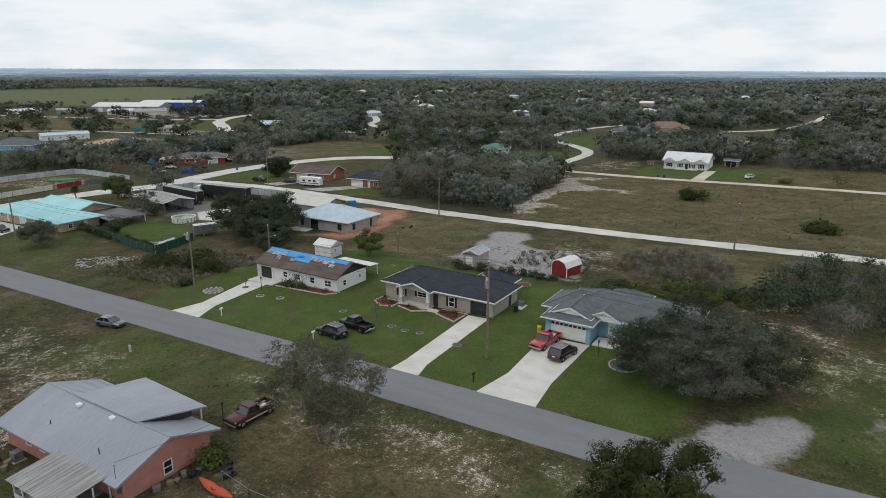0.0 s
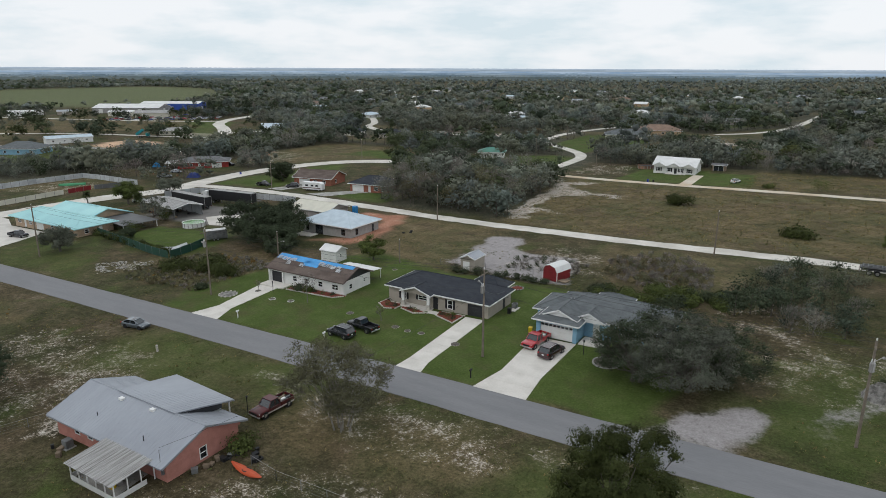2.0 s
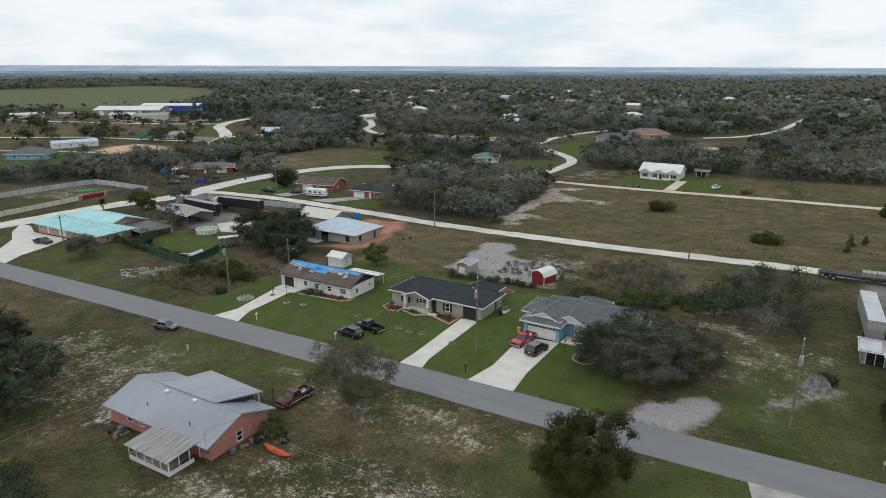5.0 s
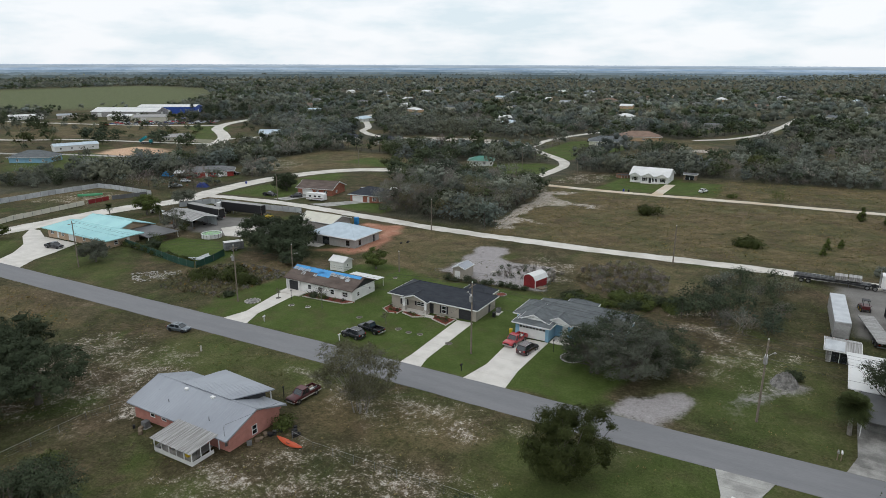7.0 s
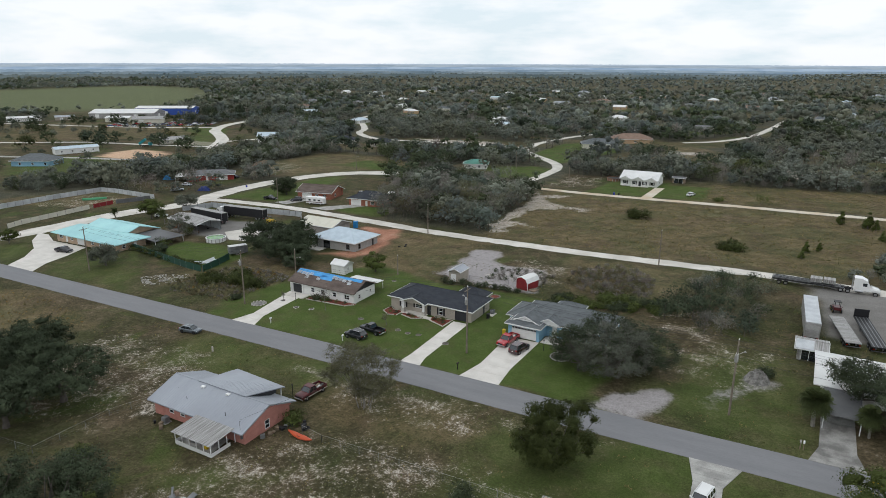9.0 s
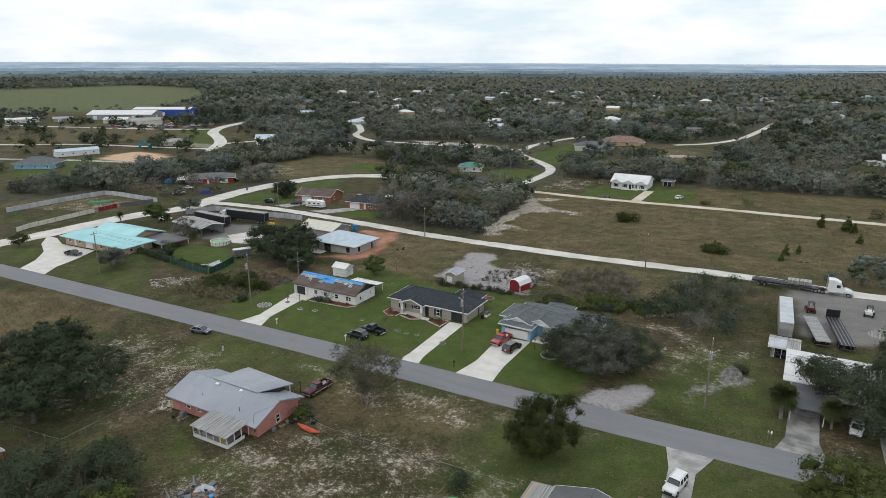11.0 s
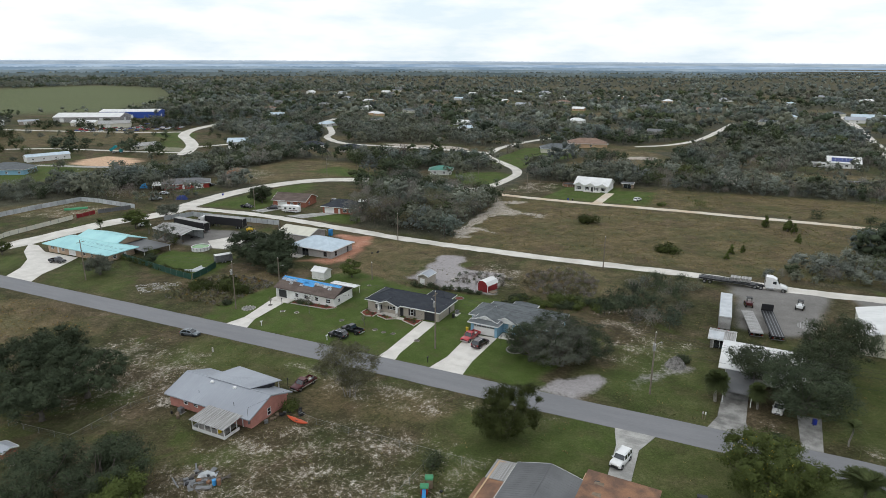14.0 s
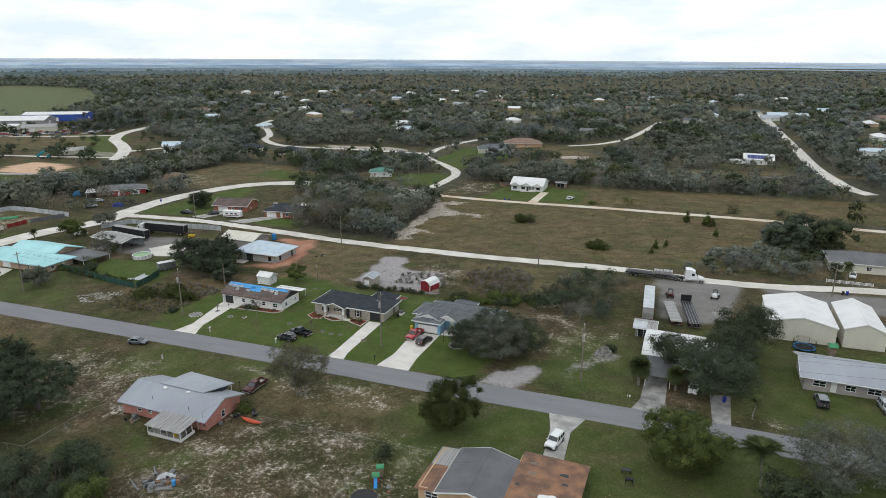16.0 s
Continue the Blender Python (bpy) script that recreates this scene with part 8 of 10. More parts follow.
sheet_fence("fence", [(-117.0, 27.0), (-86.4, 21.0), (-80.0, 20.4)], 1.8, "greenmetal", "dark green sheet fence round a yard", 3.0)
sheet_fence("fence", [(-79.6, 20.6), (-80.6, 27.0), (-82.4, 32.3)], 1.8, "greenmetal", "dark green sheet fence at a yard's corner", 3.0)
sheet_fence("fence", [(-216.0, 40.0), (-216.0, 64.0), (-214.0, 81.0), (-206.4, 82.0), (-178.0, 80.6)], 2.0, "fencegrey", "pale grey sheet wall round a storage yard", 3.0, 0.06)
sheet_fence("fence", [(-179.5, 24.0), (-181.4, 29.7), (-184.1, 56.4)], 1.7, "cream", "pale board fence beside a road", 3.0)
sheet_fence("fence", [(-184.3, 58.0), (-184.5, 66.5)], 1.6, "barnred", "dark red sheet fence beside a road", 2.4)
sheet_fence("fence", [(-184.0, 67.5), (-178.5, 79.0)], 1.7, "darkmetalroof", "dark sheet fence beside a road", 2.4)
sheet_fence("fence", [(-148.0, 70.0), (-143.0, 80.0), (-124.0, 80.5), (-100.0, 82.0), (-96.0, 77.0)], 1.9, "fencegrey", "pale grey sheet fence round a truck yard", 2.6)


def wire_fence(pts, h, label, step=3.0):
    own = thing("wire_fence", pts[0][0], pts[0][1], 0, label, "fence")
    base = own.matrix_basis.translation
    for (x0, y0), (x1, y1) in zip(pts, pts[1:]):
        L = math.hypot(x1 - x0, y1 - y0)
        n = max(1, int(L / step))
        ps = [Vector((x0 + (x1 - x0) * i / n, y0 + (y1 - y0) * i / n, 0)) for i in range(n + 1)]
        for p in ps:
            p.z = gz(p.x, p.y)
            bm = bmesh.new()
            tube(bm, p - base - Vector((0, 0, 0.3)), p - base + Vector((0, 0, h)), 0.035, n=6)
            part("post", bm, "steel", own)
        for z in (0.15, 0.5, 0.85, h - 0.03):
            bm = bmesh.new()
            for a, b in zip(ps, ps[1:]):
                tube(bm, a - base + Vector((0, 0, z)), b - base + Vector((0, 0, z)), 0.02 if z > 0.95 else 0.006, n=4, caps=False)
            part("wire" if z < 0.95 else "rail", bm, "steel" if z < 0.95 else "galv", own)
    return own


wire_fence([(-3.3, -27.2), (0.9, -27.9), (20.2, -27.7), (31.6, -27.6)], 1.2, "low chain wire fence across rough grass")
wire_fence([(23.2, -27.8), (23.3, -31.4), (23.0, -39.3), (22.4, -47.0)], 1.2, "low chain wire fence beside toys")
wire_fence([(-30.6, -31.5), (-32.8, -37.4), (-32.8, -48.9), (-47.0, -50.4)], 1.2, "low wire fence behind the salmon house")
wire_fence([(-24.0, 44.5), (-4.0, 46.5), (4.0, 47.5)], 1.1, "thin wire fence behind garden shrubs")

o = thing("picket_fence", 103.4, 85.6, 0, "white rail fence along a far yard", "fence")
bm = bmesh.new()
box(bm, -0.06, 0.06, -0.06, 0.06, -0.3, 1.2)
row_of("post", bm, "plinth", o, [(1.6 * i, 0, 0) for i in range(8)])
bm = bmesh.new()
box(bm, 0, 11.2, -0.02, 0.02, 0, 0.12)
row_of("rail", bm, "plinth", o, [(0, 0, 0.35), (0, 0, 0.65), (0, 0, 0.95)])


def mailbox(x, y, rz, label, body_mat="plinth", post_mat="plinth"):
    own = thing("mailbox", x, y, rz, label, "mailbox")
    bm = bmesh.new()
    box(bm, -0.06, 0.06, -0.06, 0.06, -0.3, 1.05)
    part("post", bm, post_mat, own)
    bm = bmesh.new()
    prof = [(-0.11, 0), (0.11, 0), (0.11, 0.14), (0.08, 0.21), (0, 0.25), (-0.08, 0.21), (-0.11, 0.14)]
    loft(bm, [(-0.28, [(a, 1.05 + b) for a, b in prof]), (0.28, [(a, 1.05 + b) for a, b in prof])])
    part("box", bm, body_mat, own)
    bm = bmesh.new()
    box(bm, 0.0, 0.02, 0.115, 0.135, 1.18, 1.36)
    part("flag", bm, "lamp_red", own)


mailbox(6.9, 0.9, 90, "dark mailbox on a black post by the kerb", "black", "black")
mailbox(-37.6, 2.0, 90, "white mailbox on a white post")
mailbox(-18.6, 1.6, 90, "white mailbox on a white post near parked cars")
mailbox(59.0, 0.9, 90, "twin pale mailbox beside a driveway", "galv", "wood")
mailbox(59.4, 0.9, 90, "pale mailbox beside a driveway mouth", "plinth", "wood")
o = thing("marker_post", -37.4, -13.4, 0, "short pale concrete marker post", "post")
bm = bmesh.new()
box(bm, -0.14, 0.14, -0.14, 0.14, -0.2, 1.0, bevel=0.04)
part("post", bm, "stone", o)


def yard_lamp(x, y, label):
    own = thing("lamp_post", x, y, 0, label, "lamp post")
    bm = bmesh.new()
    tube(bm, (0, 0, -0.3), (0, 0, 1.9), 0.05, n=8)
    part("post", bm, "black", own)
    bm = bmesh.new()
    lathe(bm, [(0.07, 1.9), (0.13, 2.15), (0.16, 2.18), (0.02, 2.32)], 8)
    part("lantern", bm, "black", own)


yard_lamp(-41.6, 14.0, "black post lamp beside a driveway")
yard_lamp(17.3, 14.6, "black post lamp beside a lawn")
yard_lamp(-11.8, -19.8, "black post lamp beside a pickup")


def ring_bed(x, y, r, label, n=14, fill="mulch", stone="stone", s=0.2):
    own = thing("planting_ring", x, y, 0, label, "planter")
    if fill:
        bm = bmesh.new()
        lathe(bm, [(r, -0.1), (r, 0.07), (r * 0.5, 0.1), (0.02, 0.12)], 16)
        part("soil", bm, fill, own)
    bm = bmesh.new()
    box(bm, -s, s, -s * 0.6, s * 0.6, -0.05, s, bevel=0.05)
    first = part("edging_stone", bm, stone, own)
    for i in range(n):
        a = 2 * math.pi * i / n
        m = pose(math.cos(a) * r, math.sin(a) * r, 0, 0, 0, math.degrees(a) + 90)
        if i == 0:
            first.matrix_basis = m
        else:
            again(first, own, m)
    return own


for x, y, r in ((-39.3, 11.5, 0.6), (-35.5, 12.2, 0.55), (-44.9, 13.5, 0.65)):
    ring_bed(x, y, r, "white ring edging set in the lawn", 18, "bark", "plinth", 0.09)
for x, y, r in ((-12.0, 10.9, 0.7), (-9.4, 10.4, 0.6), (-7.0, 10.6, 0.6), (-0.3, 9.4, 0.75), (-30.1, 36.5, 0.6), (-22.3, 12.4, 0.7)):
    ring_bed(x, y, r * 0.85, "ring of pale stones set in the lawn", 16, "bark", "stone", 0.08)
ring_bed(20.9, 13.6, 1.8, "large ring bed edged with grey blocks", 30, "bark", "block", 0.17)
ring_bed(-48.5, 9.5, 1.6, "heap bed of pale rubble in grass", 12, "rubble")
ring_bed(-3.0, 37.0, 1.1, "ring of dark stones on the back lawn", 12, "mulch", "rubble")


def bed(name, pts, label, plants, stone=True):
    own = thing(name, pts[0][0], pts[0][1], 0, label, "flower bed")
    base = own.matrix_basis.translation
    bm = bmesh.new()
    prism(bm, [(x - base.x, y - base.y) for x, y in pts], lambda x, y: -0.2, lambda x, y: gz(x + base.x, y + base.y) - base.z + 0.09)
    bmesh.ops.recalc_face_normals(bm, faces=bm.faces)
    part("mulch", bm, "mulch", own)
    if stone:
        bm = bmesh.new()
        box(bm, -0.17, 0.17, -0.1, 0.1, -0.05, 0.2, bevel=0.05)
        first = part("edging_stone", bm, "stone", own)
        k = 0
        for (x0, y0), (x1, y1) in zip(pts, pts[1:]):
            L = math.hypot(x1 - x0, y1 - y0)
            for i in range(int(L / 0.38)):
                t = i / (L / 0.38)
                px, py = x0 + (x1 - x0) * t, y0 + (y1 - y0) * t
                m = pose(px - base.x, py - base.y, gz(px, py) - base.z, 0, 0, math.degrees(math.atan2(y1 - y0, x1 - x0)))
                if k == 0:
                    first.matrix_basis = m
                else:
                    again(first, own, m)
                k += 1
    for i, (px, py) in enumerate(plants):
        shrub(px, py, 0.45, 0.6, "small garden plant in red mulch", "brightleaf" if i % 2 else "oakleaf", 90, 0.1, 300 + i, "garden plant", name="garden_plant")


bed("flower_bed", [(-20.6, 22.5), (-20.9, 18.6), (-18.6, 17.0), (-16.8, 17.6), (-16.6, 20.1), (-19.9, 20.1)], "red mulch bed edged with pale stones", [(-20.2, 20.8), (-19.0, 18.6), (-17.6, 18.6)])
bed("flower_bed", [(-15.9, 18.2), (-12.9, 17.2), (-10.8, 18.3), (-16.2, 19.9), (-16.2, 19.0)], "red mulch bed before the porch", [(-14.4, 18.6), (-13.0, 18.0)])
bed("flower_bed", [(-8.8, 18.0), (-4.9, 16.4), (-4.7, 20.0), (-9.4, 20.0)], "red mulch bed beside a garage", [(-8.2, 18.8), (-7.0, 18.6), (-5.8, 18.0), (-6.4, 19.4)])
bed("flower_bed", [(-40.8, 16.6), (-30.0, 16.9), (-28.4, 18.6), (-28.6, 18.9), (-41.0, 18.9)], "narrow bed edged with white blocks", [(-35.0, 17.8), (-33.0, 17.9), (-31.0, 18.1)])


# gambrel-roofed red barn shed
def barn(x, y, rz):
    own = thing("barn_shed", x, y, rz, "small dark red barn shed with white gambrel roof", "shed")
    w, d, h = 1.6, 2.2, 1.9
    prof = [(-w, 0.1), (w, 0.1), (w, h), (w * 0.72, h + 0.85), (0, h + 1.2), (-w * 0.72, h + 0.85), (-w, h)]
    bm = bmesh.new()
    a = [bm.verts.new((px, -d, pz)) for px, pz in prof]
    b = [bm.verts.new((px, d, pz)) for px, pz in prof]
    bm.faces.new(a)
    bm.faces.new(b[::-1])
    for i in range(len(prof)):
        bm.faces.new((a[i], b[i], b[(i + 1) % 7], a[(i + 1) % 7]))
    bmesh.ops.recalc_face_normals(bm, faces=bm.faces)
    part("body", bm, "barnred", own)
    bm = bmesh.new()
    top = [(w + 0.14, h - 0.06), (w * 0.74, h + 0.92), (0, h + 1.29), (-w * 0.74, h + 0.92), (-w - 0.14, h - 0.06)]
    for (p, q) in zip(top, top[1:]):
        vs = [bm.verts.new(c) for c in ((p[0], -d - 0.2, p[1]), (p[0], d + 0.2, p[1]), (q[0], d + 0.2, q[1]), (q[0], -d - 0.2, q[1]))]
        bm.faces.new(vs)
    bmesh.ops.remove_doubles(bm, verts=bm.verts, dist=0.001)
    bmesh.ops.solidify(bm, geom=bm.faces[:], thickness=0.06)
    part("roof", bm, "whiteroof", own)
    for s in (-1, 1):
        bm = bmesh.new()
        box(bm, s * 0.42 - 0.4, s * 0.42 + 0.4, -d - 0.03, -d - 0.004, 0.12, 1.85)
        part("door", bm, "barnred", own)
    for s in (-1, 1):
        bm = bmesh.new()
        box(bm, s * w - 0.06, s * w + 0.06, -d - 0.02, -d + 0.1, 0.1, h)
        part("corner_board", bm, "plinth", own)
    bm = bmesh.new()
    box(bm, 1.7, 3.4, -2.1, -0.3, 0.25, 0.38)
    part("ramp_deck", bm, "wood", own)


barn(1.0, 46.1, -14)


def wheelie_bin(x, y, rz, material, label):
    own = thing("wheelie_bin", x, y, rz, label, "bin")
    bm = bmesh.new()
    loft(bm, [(-0.0001, [(-0.24, 0.05), (-0.3, 0.95), (0.3, 0.95), (0.24, 0.05)]), (0.5, [(-0.24, 0.05), (-0.3, 0.95), (0.3, 0.95), (0.24, 0.05)])])
    part("body", bm, material, own)
    bm = bmesh.new()
    box(bm, -0.05, 0.56, -0.32, 0.32, 0.95, 1.03, bevel=0.03)
    part("lid", bm, material, own)
    for s in (-0.26, 0.26):
        bm = bmesh.new()
        tube(bm, (0.02, s - 0.03, 0.1), (0.02, s + 0.03, 0.1), 0.1, n=10)
        part("wheel", bm, "rubber", own)


wheelie_bin(7.4, 18.4, 10, "yellow", "yellow-lidded bin beside a garage")
wheelie_bin(1.0, 24.6, 0, "black", "black wheelie bin beside an air conditioner")
wheelie_bin(75.4, 6.4, 20, "binblue", "blue wheelie bin under an oak")
wheelie_bin(105.6, 76.0, 0, "black", "dark wheelie bin by the limerock road")
wheelie_bin(106.6, 76.2, 0, "binblue", "blue wheelie bin by the limerock road")
wheelie_bin(-12.0, 165.8, 0, "binblue", "blue wheelie bin beside a dirt track")
wheelie_bin(-10.0, 165.6, 0, "black", "black wheelie bin beside a dirt track")
wheelie_bin(-163.5, 117.0, 0, "binblue", "blue wheelie bin outside a red house")
o = thing("air_conditioner", 1.0, 27.2, 0, "dark air conditioner unit on a slab", "air conditioner")
bm = bmesh.new()
box(bm, -0.42, 0.42, -0.42, 0.42, 0.12, 0.95, bevel=0.03)
part("case", bm, "steel", o)
bm = bmesh.new()
tube(bm, (0, 0, 0.95), (0, 0, 0.98), 0.36, n=16)
part("fan_grille", bm, "black", o)
bm = bmesh.new()
box(bm, -0.6, 0.7, -1.6, 0.7, -0.2, 0.12)
part("pad", bm, "concrete", o)
o = thing("air_conditioner", -23.4, -34.6, 0, "grey air conditioner against a salmon wall", "air conditioner")
bm = bmesh.new()
box(bm, -0.45, 0.45, -0.42, 0.42, 0.1, 1.0, bevel=0.03)
part("case", bm, "steel", o)
bm = bmesh.new()
box(bm, -0.6, 0.6, -0.6, 0.6, -0.2, 0.1)
part("pad", bm, "oldconcrete", o)

# kayak
o = thing("kayak", -2.6, -28.5, -5, "orange plastic kayak lying on grass", "kayak")
bm = bmesh.new()
secs = []
for i in range(13):
    t = i / 12
    r = math.sin(math.pi * min(max(t, 0.02), 0.98)) ** 0.6 * 0.5
    zc = 0.28 + 0.25 * (2 * t - 1) ** 2
    secs.append((-2.3 + 4.6 * t, [(math.cos(a) * max(r, 0.03), zc + math.sin(a) * max(r * 0.55, 0.03)) for a in np.linspace(0, 2 * math.pi, 11)[:-1]]))
loft(bm, secs)
part("hull", bm, "orange", o)
bm = bmesh.new()
lathe(bm, [(0.36, 0.44), (0.42, 0.5), (0.34, 0.53), (0.30, 0.48)], 14)
part("cockpit_rim", bm, "black", o)

# clutter beside the salmon house
_r = random.Random(12)
KINDS = (("crate", "wood"), ("crate", "rust"), ("storage_tub", "black"), ("crate", "wood"), ("storage_tub", "black"), ("crate", "steel"))
WORDS = {"wood": "weathered wooden", "steel": "grey metal", "binblue": "blue plastic", "galv": "pale metal", "black": "black plastic", "plinth": "white plastic", "rust": "rusty"}


def clutter(x0, x1, y0, y1, n, where):
    for _ in range(n):
        kind, m = _r.choice(KINDS)
        x, y = _r.uniform(x0, x1), _r.uniform(y0, y1)
        own = thing(kind, x, y, _r.uniform(0, 180), WORDS[m] + " " + kind.replace("_", " ") + " " + where, kind.replace("_", " "))
        bm = bmesh.new()
        a, b, c = _r.uniform(0.15, 0.42), _r.uniform(0.15, 0.34), _r.uniform(0.18, 0.6)
        box(bm, -a, a, -b, b, 0, c, bevel=0.03)
        part("body", bm, m, own)
        bm = bmesh.new()
        box(bm, -a * 1.04, a * 1.04, -b * 1.04, b * 1.04, c, c + 0.06, bevel=0.02)
        part("lid", bm, m, own)


clutter(-7.4, -6.4, -32.5, -24.5, 8, "against a salmon wall")
clutter(-25.5, -21.0, -36.4, -34.2, 4, "against a salmon wall")
clutter(-5.5, -1.5, -26.6, -24.6, 4, "in a row on grass")
clutter(-8.0, -2.4, -50.0, -45.0, 12, "in a junk heap")
clutter(-131.0, -114.0, 49.0, 58.0, 22, "inside an open shed")
clutter(-200.0, -180.0, 96.0, 112.0, 18, "in a cluttered yard")
clutter(28.0, 36.0, -40.0, -30.0, 5, "beside a peach house")
for k, (x, y) in enumerate(((-6.4, -27.5), (-6.0, -26.5), (-3.4, -26.0), (-45.6, 66.0), (-46.4, 63.5), (-45.0, 64.6))):
    o = thing("tyre", x, y, 0, "old black tyre lying on the ground", "tyre")
    bm = bmesh.new()
    prof = [(0.2, 0.0), (0.34, 0.0), (0.38, 0.06), (0.38, 0.17), (0.34, 0.23), (0.2, 0.23)]
    rings = [[bm.verts.new((math.cos(2 * math.pi * i / 16) * q, math.sin(2 * math.pi * i / 16) * q, z)) for i in range(16)] for q, z in prof]
    for a, b in zip(rings, rings[1:] + rings[:1]):
        for i in range(16):
            bm.faces.new((a[i], a[(i + 1) % 16], b[(i + 1) % 16], b[i]))
    bmesh.ops.recalc_face_normals(bm, faces=bm.faces)
    part("rubber", bm, "rubber", o)
# boards and sheets thrown on the junk heap
rnd = random.Random(33)
for k in range(34):
    kind, m = (("plank", "bark"), ("plank", "bark"), ("metal_sheet", "steel"), ("plank", "bark"), ("plank", "steel"))[k % 5]
    o = thing(kind, rnd.uniform(-8.2, -2.2), rnd.uniform(-49.6, -45.6), rnd.uniform(0, 180), ("bent grey roofing sheet" if kind == "metal_sheet" else "dark weathered board" if m == "bark" else "dull steel bar") + " dropped on a junk heap", kind.replace("_", " "))
    bm = bmesh.new()
    L, w_ = rnd.uniform(0.8, 1.9), (0.12 if kind == "plank" else 0.4)
    t = rnd.uniform(0.02, 0.3)
    slab(bm, [(-L, -w_, 0.02), (L, -w_, 0.02 + t), (L, w_, 0.05 + t), (-L, w_, 0.05)], 0.04)
    part("board" if kind == "plank" else "sheet", bm, m, o)
# junk heap sheet
o = thing("tarpaulin", -5.2, -46.2, 30, "crumpled pale blue-grey sheet over junk", "tarpaulin")
bm = bmesh.new()
n = 10
P = lambda u, v: ((u - 0.5) * 2.8, (v - 0.5) * 1.1, 0.8 * math.sin(math.pi * u) * math.sin(math.pi * v) + 0.12 * math.sin(u * 17 + v * 9) * math.sin(math.pi * u) + 0.02)
for i in range(n):
    for j in range(n):
        quad(bm, [P(i / n, j / n), P((i + 1) / n, j / n), P((i + 1) / n, (j + 1) / n), P(i / n, (j + 1) / n)])
bmesh.ops.remove_doubles(bm, verts=bm.verts, dist=0.001)
part("sheet", bm, "fencegrey", o)
# drums beside the junk
for x, y, m, label in ((-2.6, -47.4, "tarp", "bright blue plastic drum beside a junk heap"), (-2.0, -47.1, "rust", "rusty brown oil drum beside a junk heap")):
    o = thing("drum", x, y, 0, label, "drum")
    bm = bmesh.new()
    lathe(bm, [(0.0, 0.0), (0.29, 0.0), (0.3, 0.3), (0.315, 0.32), (0.3, 0.34), (0.3, 0.6), (0.315, 0.62), (0.3, 0.64), (0.3, 0.88), (0.0, 0.88)], n=14)
    part("shell", bm, m, o)
    bm = bmesh.new()
    tube(bm, (0.12, 0, 0.88), (0.12, 0, 0.91), 0.05, n=8)
    part("cap", bm, "steel", o)


def covered(x, y, rz, L, wd, h, material, label):
    own = thing("covered_vehicle", x, y, rz, label, "covered vehicle")
    bm = bmesh.new()
    n = 14
    P = lambda u, v: ((u - 0.5) * L, (v - 0.5) * wd, h * min(1, 3.2 * min(u, 1 - u)) ** 0.5 * min(1, 4 * min(v, 1 - v)) ** 0.5 + 0.1 * math.sin(u * 21 + v * 13) * math.sin(math.pi * u) * math.sin(math.pi * v))
    for i in range(n):
        for j in range(n):
            quad(bm, [P(i / n, j / n), P((i + 1) / n, j / n), P((i + 1) / n, (j + 1) / n), P(i / n, (j + 1) / n)])
    bmesh.ops.remove_doubles(bm, verts=bm.verts, dist=0.001)
    part("tarp", bm, material, own)


covered(-174.5, 103.0, 20, 5.2, 2.6, 1.9, "darktarp", "boat or car under a dark blue tarp")
covered(-214.0, 116.0, 20, 5.0, 3.0, 2.2, "tarp", "stack under a bright blue tarp")

# rubble mounds
for x, y, r, h, m in ((52.2, 19.6, 2.0, 1.7, "rubble"), (-205.0, 168.0, 5.0, 1.6, "rust"), (-210.0, 176.0, 6.0, 1.5, "wood"), (76.0, 52.0, 2.2, 1.1, "galv")):
    o = thing("rubble_heap", x, y, 0, "heap of rubble and soil on bare ground" if m in ("rubble", "rust") else "heap of scrap on bare ground", "rubble heap")
    rs = np.random.RandomState(int(abs(x) * 3))
    bm = bmesh.new()
    n = 22
    grid = [[None] * (n + 1) for _ in range(n + 1)]
    for i in range(n + 1):
        for j in range(n + 1):
            u, v = 2 * i / n - 1, 2 * j / n - 1
            q = max(0, 1 - (u * u + v * v))
            grid[i][j] = bm.verts.new((u * r, v * r, h * q ** 0.8 * (0.7 + 0.6 * rs.rand()) - 0.12))
    for i in range(n):
        for j in range(n):
            bm.faces.new((grid[i][j], grid[i + 1][j], grid[i + 1][j + 1], grid[i][j + 1]))
    part("mound", bm, m, o)


def round_pool(x, y, r, h, label, water=True, wall="plinth"):
    own = thing("swimming_pool", x, y, 0, label, "pool")
    bm = bmesh.new()
    n = 24
    rings = [[bm.verts.new((math.cos(2 * math.pi * i / n) * q, math.sin(2 * math.pi * i / n) * q, z)) for i in range(n)] for q, z in ((r, -0.1), (r, h), (r + 0.12, h), (r + 0.12, h + 0.05), (r - 0.06, h + 0.05), (r - 0.06, 0.2))]
    for a, b in zip(rings, rings[1:]):
        for i in range(n):
            bm.faces.new((a[i], a[(i + 1) % n], b[(i + 1) % n], b[i]))
    part("wall", bm, wall, own)
    bm = bmesh.new()
    box(bm, -0.05, 0.05, -0.08, 0.08, -0.1, h)
    first = part("upright", bm, "galv", own)
    for i in range(16):
        a = 2 * math.pi * i / 16
        m = pose(math.cos(a) * (r + 0.05), math.sin(a) * (r + 0.05), 0, 0, 0, math.degrees(a))
        if i == 0:
            first.matrix_basis = m
        else:
            again(first, own, m)
    bm = bmesh.new()
    f = bm.faces.new([bm.verts.new((math.cos(2 * math.pi * i / n) * (r - 0.07), math.sin(2 * math.pi * i / n) * (r - 0.07), h - 0.15)) for i in range(n)])
    part("water", bm, "poolwater" if water else "black", own)


